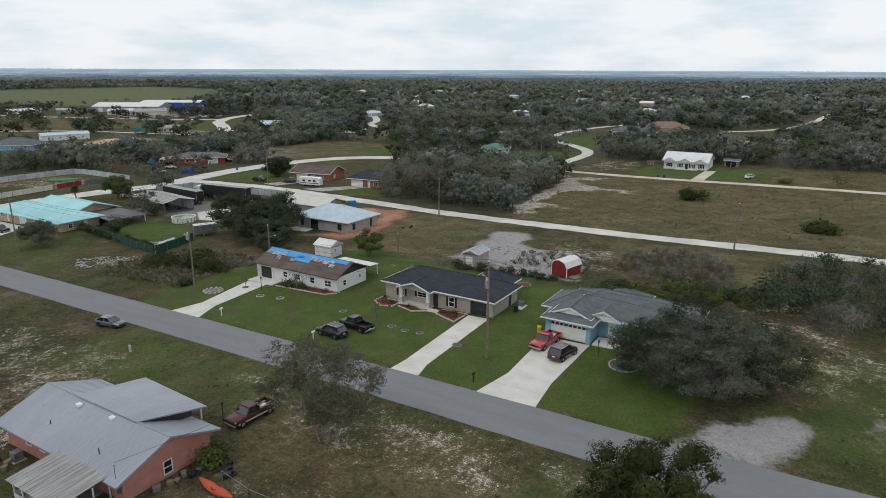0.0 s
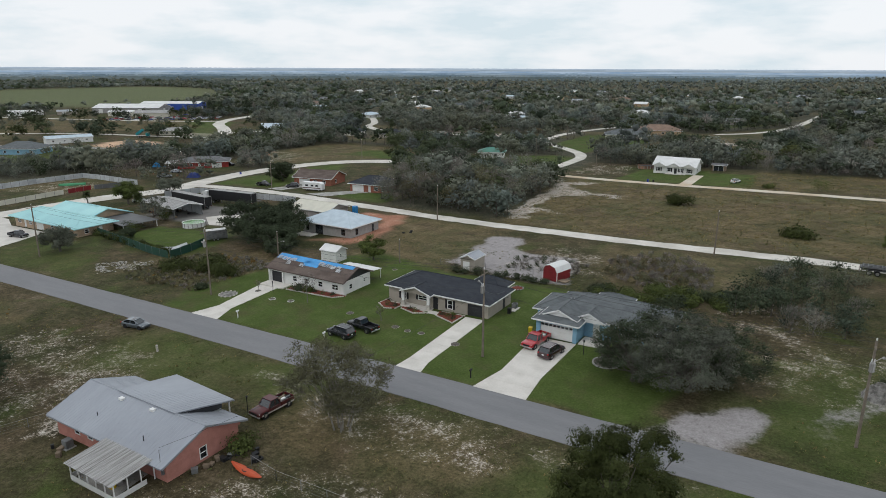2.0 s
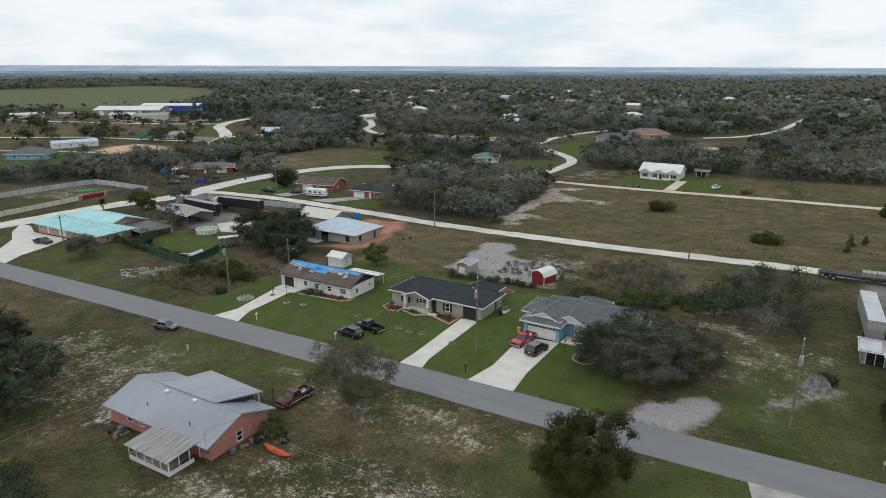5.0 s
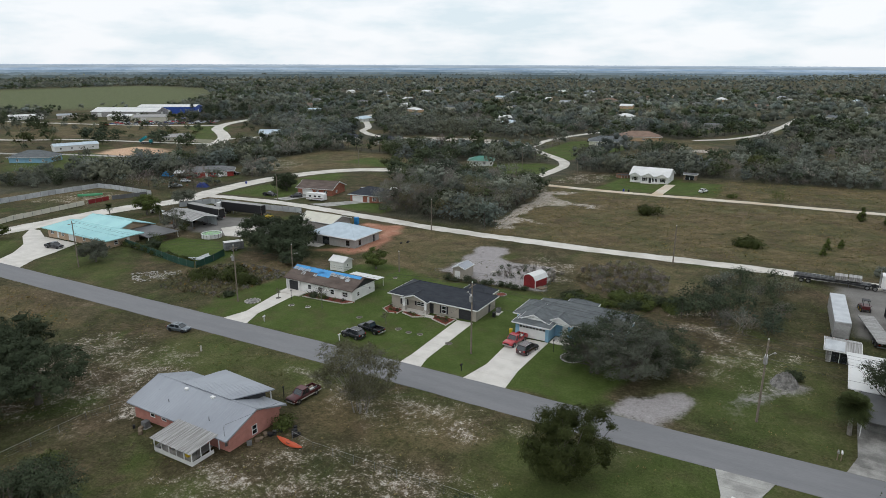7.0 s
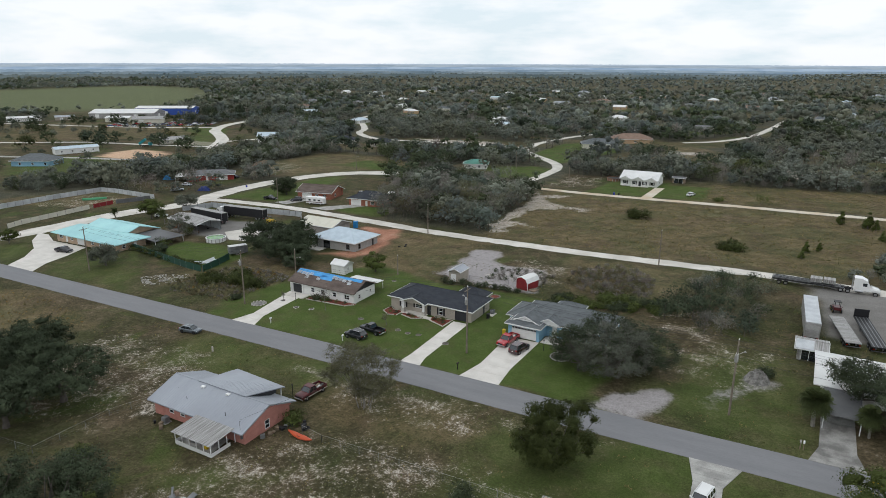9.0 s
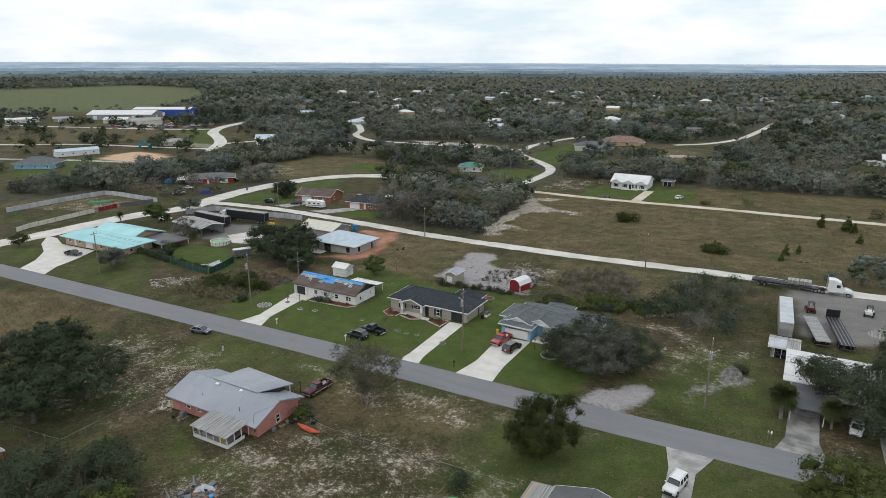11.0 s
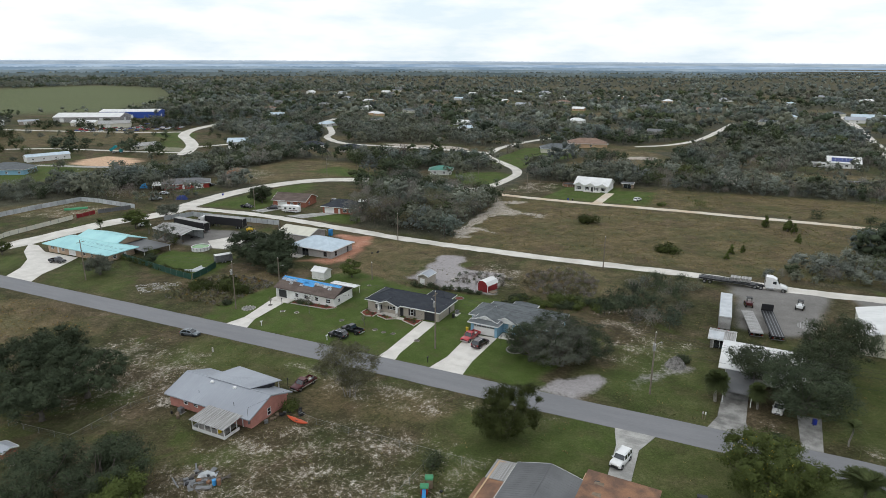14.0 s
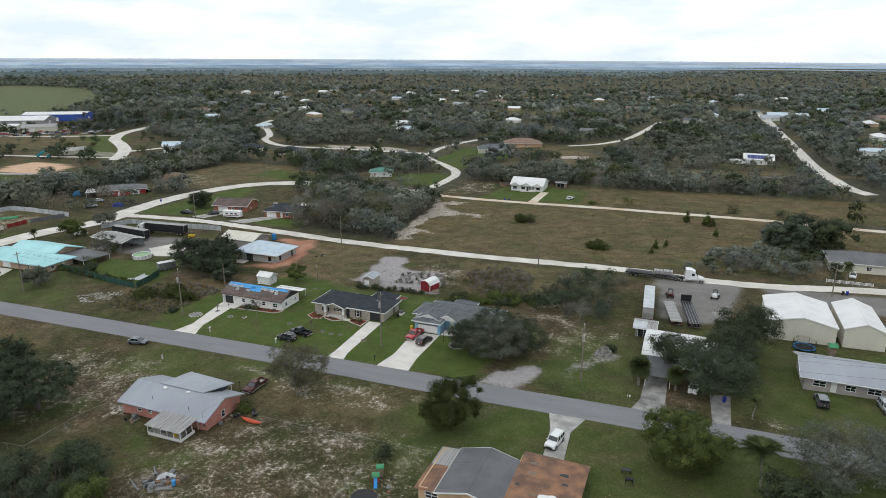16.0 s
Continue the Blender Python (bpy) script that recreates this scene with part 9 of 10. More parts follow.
M["poolwater"] = mat("green_pool_water", (0.10, 0.26, 0.06), (0.08, 0.20, 0.05), 0.6, 0.1, fine=0.03, spec=0.5)
round_pool(-101.6, 44.6, 2.9, 1.25, "round above-ground pool with green water")
round_pool(-21.0, 200.0, 3.2, 1.2, "round above-ground pool with a dark cover", False, "rust")

# open metal shed with clutter
o = thing("open_shed", -121.0, 53.0, -8, "open-sided metal shed with a pale roof", "shed")
gable_roof(o, -8.5, 8.5, -4.6, 4.6, 3.3, 1.0, "galv", inset=0.3)
for px in (-8.2, -2.7, 2.7, 8.2):
    for py in (-4.3, 4.3):
        bm = bmesh.new()
        box(bm, px - 0.08, px + 0.08, py - 0.08, py + 0.08, -0.4, 3.2)
        part("post", bm, "steel", o)
bm = bmesh.new()
box(bm, -8.2, 8.2, 4.3, 4.36, 0, 3.2)
part("back_wall", bm, "fencegrey", o)


def trampoline(x, y, r, label, net=True):
    own = thing("trampoline", x, y, 0, label, "trampoline")
    n = 20
    bm = bmesh.new()
    bm.faces.new([bm.verts.new((math.cos(2 * math.pi * i / n) * r * 0.86, math.sin(2 * math.pi * i / n) * r * 0.86, 0.8)) for i in range(n)])
    part("mat", bm, "black", own)
    bm = bmesh.new()
    rings = [[bm.verts.new((math.cos(2 * math.pi * i / n) * q, math.sin(2 * math.pi * i / n) * q, z)) for i in range(n)] for q, z in ((r * 0.86, 0.81), (r * 0.9, 0.86), (r, 0.86), (r, 0.76))]
    for a, b in zip(rings, rings[1:]):
        for i in range(n):
            bm.faces.new((a[i], a[(i + 1) % n], b[(i + 1) % n], b[i]))
    part("pad", bm, "skyblue" if net else "black", own)
    for i in range(6):
        a = 2 * math.pi * i / 6
        bm = bmesh.new()
        tube(bm, (math.cos(a) * r, math.sin(a) * r, 0), (math.cos(a) * r, math.sin(a) * r, 2.5 if net else 0.8), 0.04, n=6)
        part("leg", bm, "black", own)
    if net:
        bm = bmesh.new()
        for z in np.linspace(0.9, 2.45, 9):
            for i in range(n):
                p, q = 2 * math.pi * i / n, 2 * math.pi * (i + 1) / n
                tube(bm, (math.cos(p) * r * 0.98, math.sin(p) * r * 0.98, z), (math.cos(q) * r * 0.98, math.sin(q) * r * 0.98, z), 0.012, n=3, caps=False)
        for i in range(n * 2):
            p = math.pi * i / n
            tube(bm, (math.cos(p) * r * 0.98, math.sin(p) * r * 0.98, 0.88), (math.cos(p) * r * 0.98, math.sin(p) * r * 0.98, 2.45), 0.01, n=3, caps=False)
        part("net", bm, "black", own)


trampoline(92.0, 35.6, 2.2, "round trampoline with blue pad and black net")
trampoline(26.6, -41.2, 2.0, "round black trampoline on rough grass", False)

# plastic play tower with slide
o = thing("playhouse", 26.2, -35.2, 25, "plastic play tower with green roof and blue slide", "playhouse")
for px, py, h in ((0, 0.6, 1.5), (-0.6, -0.7, 1.0)):
    bm = bmesh.new()
    box(bm, px - 0.5, px + 0.5, py - 0.45, py + 0.45, 0, h, bevel=0.06)
    part("tower", bm, "wood" if h > 1.2 else "redpaint", o, "brown plastic tower")
    bm = bmesh.new()
    secs = [(px - 0.6, [(py + math.cos(a) * 0.55, h + math.sin(a) * 0.45) for a in np.linspace(0, math.pi, 9)]), (px + 0.6, [(py + math.cos(a) * 0.55, h + math.sin(a) * 0.45) for a in np.linspace(0, math.pi, 9)])]
    loft(bm, secs)
    part("canopy", bm, "green", o, "rounded green canopy")
bm = bmesh.new()
for i in range(6):
    t0, t1 = i / 6, (i + 1) / 6
    z = lambda t: 0.85 * (1 - t) ** 1.3 + 0.1
    slab(bm, [(-0.9, -1.1 - 1.5 * t1, z(t1)), (-0.35, -1.1 - 1.5 * t1, z(t1)), (-0.35, -1.1 - 1.5 * t0, z(t0)), (-0.9, -1.1 - 1.5 * t0, z(t0))], 0.08)
part("slide", bm, "skyblue", o, "bright blue slide")
o = thing("playhouse", 97.0, 34.6, 10, "small wooden play tower with green canopy", "playhouse")
bm = bmesh.new()
box(bm, -0.7, 0.7, -0.7, 0.7, 0.0, 1.6, bevel=0.05)
part("tower", bm, "wood", o)
bm = bmesh.new()
slab(bm, [(-0.9, -0.9, 2.1), (0.9, -0.9, 2.1), (0.9, 0, 2.8), (-0.9, 0, 2.8)], 0.05)
slab(bm, [(-0.9, 0, 2.8), (0.9, 0, 2.8), (0.9, 0.9, 2.1), (-0.9, 0.9, 2.1)], 0.05)
part("canopy", bm, "green", o)
bm = bmesh.new()
box(bm, -0.05, 0.05, -0.05, 0.05, 1.6, 2.15)
row_of("post", bm, "wood", o, [(a, b, 0) for a in (-0.65, 0.65) for b in (-0.65, 0.65)])

# yard machines
def loader(x, y, rz, label, paint):
    own = thing("loader", x, y, rz, label, "loader")
    bm = bmesh.new()
    box(bm, -1.1, 0.9, -0.7, 0.7, 0.6, 1.3, bevel=0.08)
    part("body", bm, paint, own)
    bm = bmesh.new()
    for a in (-0.55, 0.55):
        for b in (-0.5, 0.5):
            tube(bm, (a - 0.1, b, 1.3), (a - 0.1, b, 2.3), 0.05, n=6)
    part("cage", bm, "black", own)
    bm = bmesh.new()
    box(bm, -0.8, 0.6, -0.65, 0.65, 2.3, 2.38, bevel=0.02)
    part("roof", bm, "black", own)
    bm = bmesh.new()
    for s in (-0.8, 0.8):
        tube(bm, (-0.9, s, 1.4), (1.2, s, 1.0), 0.08, n=6)
        tube(bm, (1.2, s, 1.0), (1.7, s, 0.4), 0.08, n=6)
    part("lift_arm", bm, paint, own)
    bm = bmesh.new()
    slab(bm, [(1.5, -0.95, 0.25), (2.2, -0.95, 0.15), (2.2, 0.95, 0.15), (1.5, 0.95, 0.25)], 0.06)
    box(bm, 1.45, 1.53, -0.95, 0.95, 0.1, 0.75)
    part("bucket", bm, "steel", own)
    for px in (-0.7, 0.6):
        for s in (-1, 1):
            add_wheel(own, px, s * 0.75, 0.42, 0.3, "yellow")


loader(63.6, 60.0, 100, "small dark red loader on a flatbed's end", "maroon")
loader(74.6, 62.6, 80, "white and black compact loader on gravel", "whitecar")
loader(-103.5, 70.0, 20, "yellow skid loader in a truck yard", "yellow")
o = thing("dump_truck", -338.0, 196.0, 30, "teal dump truck with raised tipper", "truck")
bm = bmesh.new()
box(bm, -4.2, 3.4, -0.5, 0.5, 0.8, 1.2)
part("chassis", bm, "black", o)
bm = bmesh.new()
box(bm, 1.6, 3.6, -1.2, 1.2, 1.1, 3.0, bevel=0.12)
part("cab", bm, "tealpaint", o)
bm = bmesh.new()
box(bm, 0, 5.2, -1.25, 1.25, 0, 1.5, m=Matrix.Translation((-4.2, 0, 1.3)) @ Matrix.Rotation(-0.6, 4, "Y"))
part("tipper", bm, "tealpaint", o)
for px in (-3.0, -1.7, 2.6):
    for s in (-1, 1):
        add_wheel(o, px, s * 1.0, 0.5, 0.4)

# pale sheets leaning on the green fence
for k, (x, y, a) in enumerate(((-88.0, 25.2, 20), (-86.2, 26.0, 35), (-84.4, 27.6, 60), (-83.2, 29.2, 10), (-85.6, 28.2, 75))):
    o = thing("metal_sheet", x, y, a, "pale roofing sheet dumped inside a green fence", "metal sheet")
    bm = bmesh.new()
    slab(bm, [(-1.5, -0.5, 0.06), (1.5, -0.5, 0.10), (1.5, 0.5, 0.5 + 0.1 * k), (-1.5, 0.5, 0.35)], 0.03)
    part("sheet", bm, "fencegrey", o)
# portable toilet, boat, small yard things
o = thing("portable_toilet", -72.4, 77.0, 0, "bright blue portable toilet beside a road", "toilet")
bm = bmesh.new()
box(bm, -0.6, 0.6, -0.6, 0.6, 0, 2.1, bevel=0.05)
part("body", bm, "skyblue", o)
bm = bmesh.new()
box(bm, -0.64, 0.64, -0.64, 0.64, 2.1, 2.26, bevel=0.06)
part("roof", bm, "skyblue", o)
bm = bmesh.new()
box(bm, -0.4, 0.4, -0.63, -0.602, 0.1, 1.95)
part("door", bm, "skyblue", o)
o = thing("boat", -199.6, 68.4, 52, "bright green boat hull lying upside down", "boat")
bm = bmesh.new()
secs = []
for i in range(9):
    t = i / 8
    r = (1 - (2 * t - 1) ** 4 * 0.75) * 0.95
    secs.append((-4.5 + 9 * t, [(r, 0.1), (r * 0.8, 0.6), (0, 0.95), (-r * 0.8, 0.6), (-r, 0.1)]))
loft(bm, secs)
part("hull", bm, "green", o)
o = thing("grill", 61.9, -24.0, 10, "black barrel grill on a stand on grass", "grill")
bm = bmesh.new()
tube(bm, (-0.6, 0, 0.9), (0.6, 0, 0.9), 0.28, n=12)
part("barrel", bm, "black", o)
bm = bmesh.new()
box(bm, -0.03, 0.03, -0.03, 0.03, 0, 0.7)
row_of("leg", bm, "black", o, [(a, b, 0) for a in (-0.5, 0.5) for b in (-0.18, 0.18)])
o = thing("garden_table", 61.2, -21.4, 10, "low black garden table on rough grass", "table")
bm = bmesh.new()
box(bm, -0.7, 0.7, -0.35, 0.35, 0.6, 0.68, bevel=0.02)
part("tabletop", bm, "darkdoor", o)
bm = bmesh.new()
box(bm, -0.04, 0.04, -0.04, 0.04, 0, 0.6)
row_of("leg", bm, "black", o, [(a, b, 0) for a in (-0.6, 0.6) for b in (-0.28, 0.28)])
# dog kennel shed at the field's edge
house(-38.3, -56.0, 2.8, 2.2, "low brick hutch with a dull grey metal roof", "gable", "brick", "metalroof", 1.5, 0.4, 0.2, name="hutch", category="hutch", openings={"S": [(0.9, 0.8, 0, 1.1, "door")]})
# grey-roofed house behind the limerock road
house(117.0, 103.0, 22.0, 11.0, "cream house with a grey-brown hip roof", "hip", "cream", "darkmetalroof", 2.6, 2.2, 0.6, openings={"S": [(2, 1.4, 0.8, 2, W), (9, 1.4, 0.8, 2, W), (15, 1.4, 0.8, 2, W)]})
house(6.0, 204.0, 5.0, 3.0, "dark open lean-to shed beside trees", "gable", "wood", "darkmetalroof", 2.2, 0.5, 0.3, name="shed", category="shed", openings={"S": [(0.6, 3.6, 0, 2.0, "slider")]})

for k in range(34):
    px, py = -10.5 + (k % 9) * 1.7 + _r.uniform(-0.5, 0.5), 48.5 + (k // 9) * 2.6 + _r.uniform(-0.5, 0.5) + 0.25 * (k % 9)
    shrub(px, py, 0.6, _r.uniform(0.5, 1.2), "small dry plant in a nursery row", "twig" if k % 3 else "oakleaf", 70, 0.13, 400 + k, "plant", "nursery rows", name="potted_plant")


# trees that stand out near the houses
tree(0.4, -17.3, 12.0, 6.5, "spreading oak with sparse olive leaves and pale trunks", "brownleaf", 17000, 0.085, 60, 11, 0.09, 0.14, "palebark", jitter=1.0, fill=0.6, stems=6, twigs=620, heart=0.0)
tree(31.4, -18.0, 10.0, 6.0, "dense round tree with dark glossy leaves on the lawn", "darkleaf", 19000, 0.10, 34, 12, 0.25, 0.02, fill=0.2, squash=0.85, ragged=1.1, heart=0.55)
# a clump of live oaks that closes into one crown over a yard
for k, (px, py, ph, sp, n) in enumerate(((25.2, 10.6, 8.6, 5.8, 9500), (31.0, 10.2, 9.6, 6.8, 13000), (35.6, 15.6, 8.2, 5.6, 8500), (28.6, 16.6, 9.0, 6.0, 8500), (21.6, 13.4, 6.4, 3.0, 2600))):
    tree(px, py, ph, sp, "feathery live oak with grey-green crown over a yard", ("mossleaf", "greyleaf", "mossleaf")[k % 3], int(n * 1.15), 0.088, 56, 13 + 100 * k, 0.24, 0.04, fill=0.5, stems=3, jitter=1.0, twigs=160, group="live oak clump", squash=0.6, heart=0.25, clump=4)
tree(-43.8, -38.0, 9.6, 8.0, "dark live oak at the field's edge", "mossleaf", 12000, 0.13, 70, 15, 0.5, 0.24, fill=0.35)
tree(-43.6, -46.8, 9.0, 7.6, "dark live oak at the field's edge", "mossleaf", 11000, 0.13, 60, 16, 0.45, 0.24, fill=0.35)
tree(-55.0, -42.0, 10.5, 8.4, "dark live oak at the field's edge", "mossleaf", 11000, 0.14, 60, 151, 0.45, 0.1, fill=0.35)
tree(-60.0, -33.5, 9.8, 7.6, "dark live oak at the field's edge", "mossleaf", 9000, 0.14, 56, 152, 0.45, 0.1, fill=0.35)
tree(-14.6, -55.6, 8.4, 7.0, "broad grey-green oak near the salmon house", "mossleaf", 17000, 0.105, 70, 17, 0.4, 0.05, fill=0.4, stems=2, jitter=0.9, twigs=160, heart=0.2, clump=5)
tree(-9.4, -57.4, 6.2, 4.6, "low oak with bright new leaves", "brightleaf", 6500, 0.125, 40, 18, 0.25, 0.05, fill=0.35)
tree(-22.4, -60.6, 8.6, 7.4, "broad grey-green oak near the salmon house", "mossleaf", 15000, 0.11, 64, 19, 0.4, 0.05, fill=0.4, twigs=120, heart=0.2, clump=5)
tree(69.2, -16.4, 9.6, 7.8, "broad dense green tree with a few yellow tips", "brightleaf", 20000, 0.115, 44, 20, 0.35, 0.02, fill=0.2, accent=("yellowleaf", 0.03), heart=0.55)
tree(74.2, 9.8, 9.8, 8.6, "large live oak shading a carport", "mossleaf", 18000, 0.115, 80, 21, 0.5, 0.06, fill=0.45, jitter=0.95, twigs=120, heart=0.2, clump=5)
tree(80.0, 30.4, 11.0, 7.6, "large live oak behind the carport", "oakleaf", 13000, 0.12, 66, 22, 0.5, 0.15, fill=0.4, jitter=0.9, twigs=160, heart=0.2, clump=5)
tree(76.4, 20.6, 9.2, 6.8, "large live oak shading a back yard", "oakleaf", 9000, 0.125, 56, 121, 0.45, 0.06, fill=0.4, jitter=0.9, twigs=100, heart=0.2, clump=5)
tree(66.0, 15.8, 8.2, 6.2, "live oak leaning over a white roof", "oakleaf", 8000, 0.115, 44, 23, 0.3, 0.34, fill=0.4, heart=0.15, clump=5, twigs=80)
tree(91.5, -12.5, 9.5, 8.6, "sparse grey oak beside the street", "greyleaf", 11000, 0.12, 64, 24, 0.4, 0.08, fill=0.5, jitter=1.0, twigs=220, heart=0.0)
tree(101.5, -9.5, 8.0, 7.0, "sparse grey oak beside the street", "greyleaf", 6000, 0.14, 46, 25, 0.4, 0.1, fill=0.5, heart=0.0)
tree(84.0, -28.0, 8.0, 7.0, "leafy oak behind a palm", "oakleaf", 7000, 0.15, 44, 26, 0.4, 0.1, fill=0.3)
tree(-108.5, 12.5, 5.6, 4.6, "small spreading tree on the verge", "greyleaf", 3800, 0.16, 30, 27, 0.25, 0.2, fill=0.4)
tree(-67.0, 39.0, 9.8, 7.8, "dense dark oak in a thicket", "mossleaf", 8500, 0.17, 44, 28, 0.4, 0.04, fill=0.25, group="oak thicket")
tree(-77.0, 42.0, 9.6, 7.6, "dense dark oak in a thicket", "mossleaf", 8500, 0.17, 44, 29, 0.4, 0.04, fill=0.25, group="oak thicket")
tree(-71.0, 48.0, 10.0, 7.0, "dense dark oak in a thicket", "mossleaf", 5500, 0.17, 40, 30, 0.4, 0.06, fill=0.25, group="oak thicket")
tree(-60.5, 34.5, 7.2, 4.6, "dense dark oak in a thicket", "mossleaf", 4000, 0.2, 30, 31, 0.3, 0.04, fill=0.25, group="oak thicket")
tree(-38.5, 40.5, 5.6, 3.0, "small round green tree behind a white shed", "brightleaf", 2600, 0.16, 24, 32, 0.2, 0.15, fill=0.2)
tree(-115.5, 42.5, 7.8, 4.2, "half-bare grey tree beside an open shed", "greyleaf", 1200, 0.15, 30, 133, 0.2, 0.2, fill=0.5, jitter=1.0, twigs=200)
tree(-105.2, 27.0, 3.0, 2.2, "dense dark green bush beside a porch", "mossleaf", 2600, 0.15, 24, 134, 0.1, 0.0, fill=0.3)
tree(-147.0, 56.0, 7.5, 5.0, "bright green garden tree beside a road", "brightleaf", 3200, 0.2, 28, 33, 0.3, 0.2)
tree(-148.0, 72.0, 7.0, 4.6, "grey-green yard tree beside a road", "greyleaf", 2800, 0.2, 28, 34, 0.3, 0.15)
tree(-158.5, 13.5, 4.6, 3.0, "small bright tree beside a driveway", "brightleaf", 1800, 0.16, 20, 35, 0.2, 0.2)
tree(-135.0, 112.0, 8.0, 5.5, "round dark tree on a corner lawn", "oakleaf", 3400, 0.24, 32, 36, 0.35, 0.06)
tree(-141.0, 119.0, 6.0, 3.6, "round dark tree on a corner lawn", "oakleaf", 2000, 0.22, 24, 37, 0.3, 0.08)
palm(-135.9, 52.6, 4.5, "cabbage palm beside a yard fence", 57, 2.2, 36)
bare_tree(-124.6, 49.5, 7.5, "tall bare tree beside an open shed", 44, 3.2, 220, "twig")
bare_tree(-32.3, 13.0, 5.5, "thin bare young tree on the lawn", 41, 2.0, 260, "twig")
bare_tree(-44.9, 13.5, 2.4, "small bare shrub in a ring of stones", 42, 0.8, 60)
bare_tree(-15.6, 12.0, 2.8, "young tree staked in a stone ring", 43, 0.9, 110)
palm(60.3, 8.2, 4.6, "cabbage palm with a round crown beside a driveway", 51, 2.8, 170, 0.75, trunk=0.26)
palm(67.0, 8.2, 3.8, "short yellowish cabbage palm", 52, 2.2, 90, 0.75)
palm(79.8, -18.6, 6.2, "feather palm with drooping fronds", 53, 4.2, 56, 1.2, "palmleaf", 0.15, False)
palm(80.2, 1.8, 3.2, "small feather palm on bare ground", 54, 2.6, 24, 1.2, "palmleaf", 0.12, False)
palm(-156.0, 48.0, 4.2, "cabbage palm beside a road", 55, 2.0, 30)
palm(108.5, 87.5, 5.0, "palm in front of a grey-roofed house", 56, 2.4, 34)
for k, (px, py, ph) in enumerate(((72.5, 142.6, 5.0), (65.5, 145.9, 4.2), (74.5, 141.0, 3.2), (56.9, 106.1, 3.0), (60.0, 108.5, 2.6), (56.0, 99.0, 2.4), (75.5, 128.0, 3.0))):
    pine(px, py, ph, "young pine in the dry meadow", 60 + k)
for k, (px, py, r, h_) in enumerate(((7.0, 129.2, 4.2, 2.6), (39.3, 100.5, 4.4, 1.8), (-65.0, 20.0, 5.0, 2.4), (-60.5, 18.0, 4.2, 2.2), (-72.0, 16.0, 4.0, 1.8))):
    shrub(px, py, r, h_, "low dark palmetto shrub in dry grass", "darkleaf", 1800, 0.22, 70 + k)
rs = np.random.RandomState(77)
for k in range(40):
    px = rs.uniform(10, 33)
    py = rs.uniform(40, 47) + (px - 22) * 0.25
    shrub(px, py, rs.uniform(1.2, 2.4), rs.uniform(0.9, 1.9), "bright green palmetto scrub", "brightleaf" if k % 3 else "oakleaf", 420, 0.17, 100 + k, group="palmetto scrub")
for k in range(10):
    shrub(-18.0 + k * 2.0 + rs.uniform(-0.4, 0.4), 40.8 + rs.uniform(-0.6, 0.6) + k * 0.15, 1.0, rs.uniform(0.9, 1.5), "clipped garden shrub along a fence", "oakleaf", 300, 0.13, 140 + k, group="fence shrubs")
for k in range(9):
    shrub(-116 + k * 4.0, 26.3 - k * 0.45 + rs.uniform(-0.3, 0.3), 1.6, rs.uniform(1.0, 1.9), "overgrown dark hedge along a green fence", "darkleaf", 420, 0.17, 160 + k, group="fence hedge")
for k, (px, py, r, h_) in enumerate(((-38.9, 17.6, 1.3, 1.1), (-36.6, 17.9, 1.0, 0.9), (-55.6, 9.6, 1.2, 0.9), (-6.6, -25.8, 1.5, 1.8), (24.3, -30.6, 1.9, 2.6), (41.1, 168.8, 4.2, 4.0), (82.4, 167.0, 3.0, 3.4), (26.5, 169.5, 2.4, 1.6), (99.3, 165.0, 2.6, 2.8), (-26.0, -46.0, 1.5, 2.0), (53.0, 22.0, 1.6, 1.6), (-112.0, 33.5, 3.0, 2.6), (70.0, -1.8, 1.2, 1.4), (96.0, 100.0, 5.0, 5.0), (105.5, 88.5, 2.6, 3.0), (-115.5, 46.3, 2.0, 3.4), (-113.4, 33.2, 2.2, 2.6))):
    shrub(px, py, r, h_, "leafy green shrub in rough grass", "brightleaf" if k % 2 else "oakleaf", 700, 0.14, 180 + k)


# ---- woods and thickets ----
def blocked(px, py, extra=0.0):
    bad = np.zeros(len(px), bool)
    for line, gap, verge in ROADLINES:
        for step in np.arange(0.0, verge + 1.0, 8.0):
            # open verges on the lower side of the far roads
            away = np.hypot(px - 50.0, py + 100.0) + 1e-6
            bad |= near_line(px + (px - 50.0) / away * step, py + (py + 100.0) / away * step, line, gap, extra)
    for x, y, r in FOOTPRINTS:
        bad |= np.hypot(px - x, py - y) < r + extra
    return bad


def near_line(px, py, line, gap, extra):
    bad = np.zeros(len(px), bool)
    sx, ex = line[:, 0].min() - gap - 2, line[:, 0].max() + gap + 2
    sy, ey = line[:, 1].min() - gap - 2, line[:, 1].max() + gap + 2
    idx = np.where((px > sx) & (px < ex) & (py > sy) & (py < ey) & ~bad)[0]
    if len(idx):
        a, b = line[:-1], line[1:]
        dx, dy = (b - a)[:, 0], (b - a)[:, 1]
        t = np.clip(((px[idx, None] - a[:, 0]) * dx + (py[idx, None] - a[:, 1]) * dy) / (dx * dx + dy * dy + 1e-9), 0, 1)
        d = np.hypot(px[idx, None] - a[:, 0] - t * dx, py[idx, None] - a[:, 1] - t * dy).min(1)
        bad[idx] |= d < gap + extra
    return bad


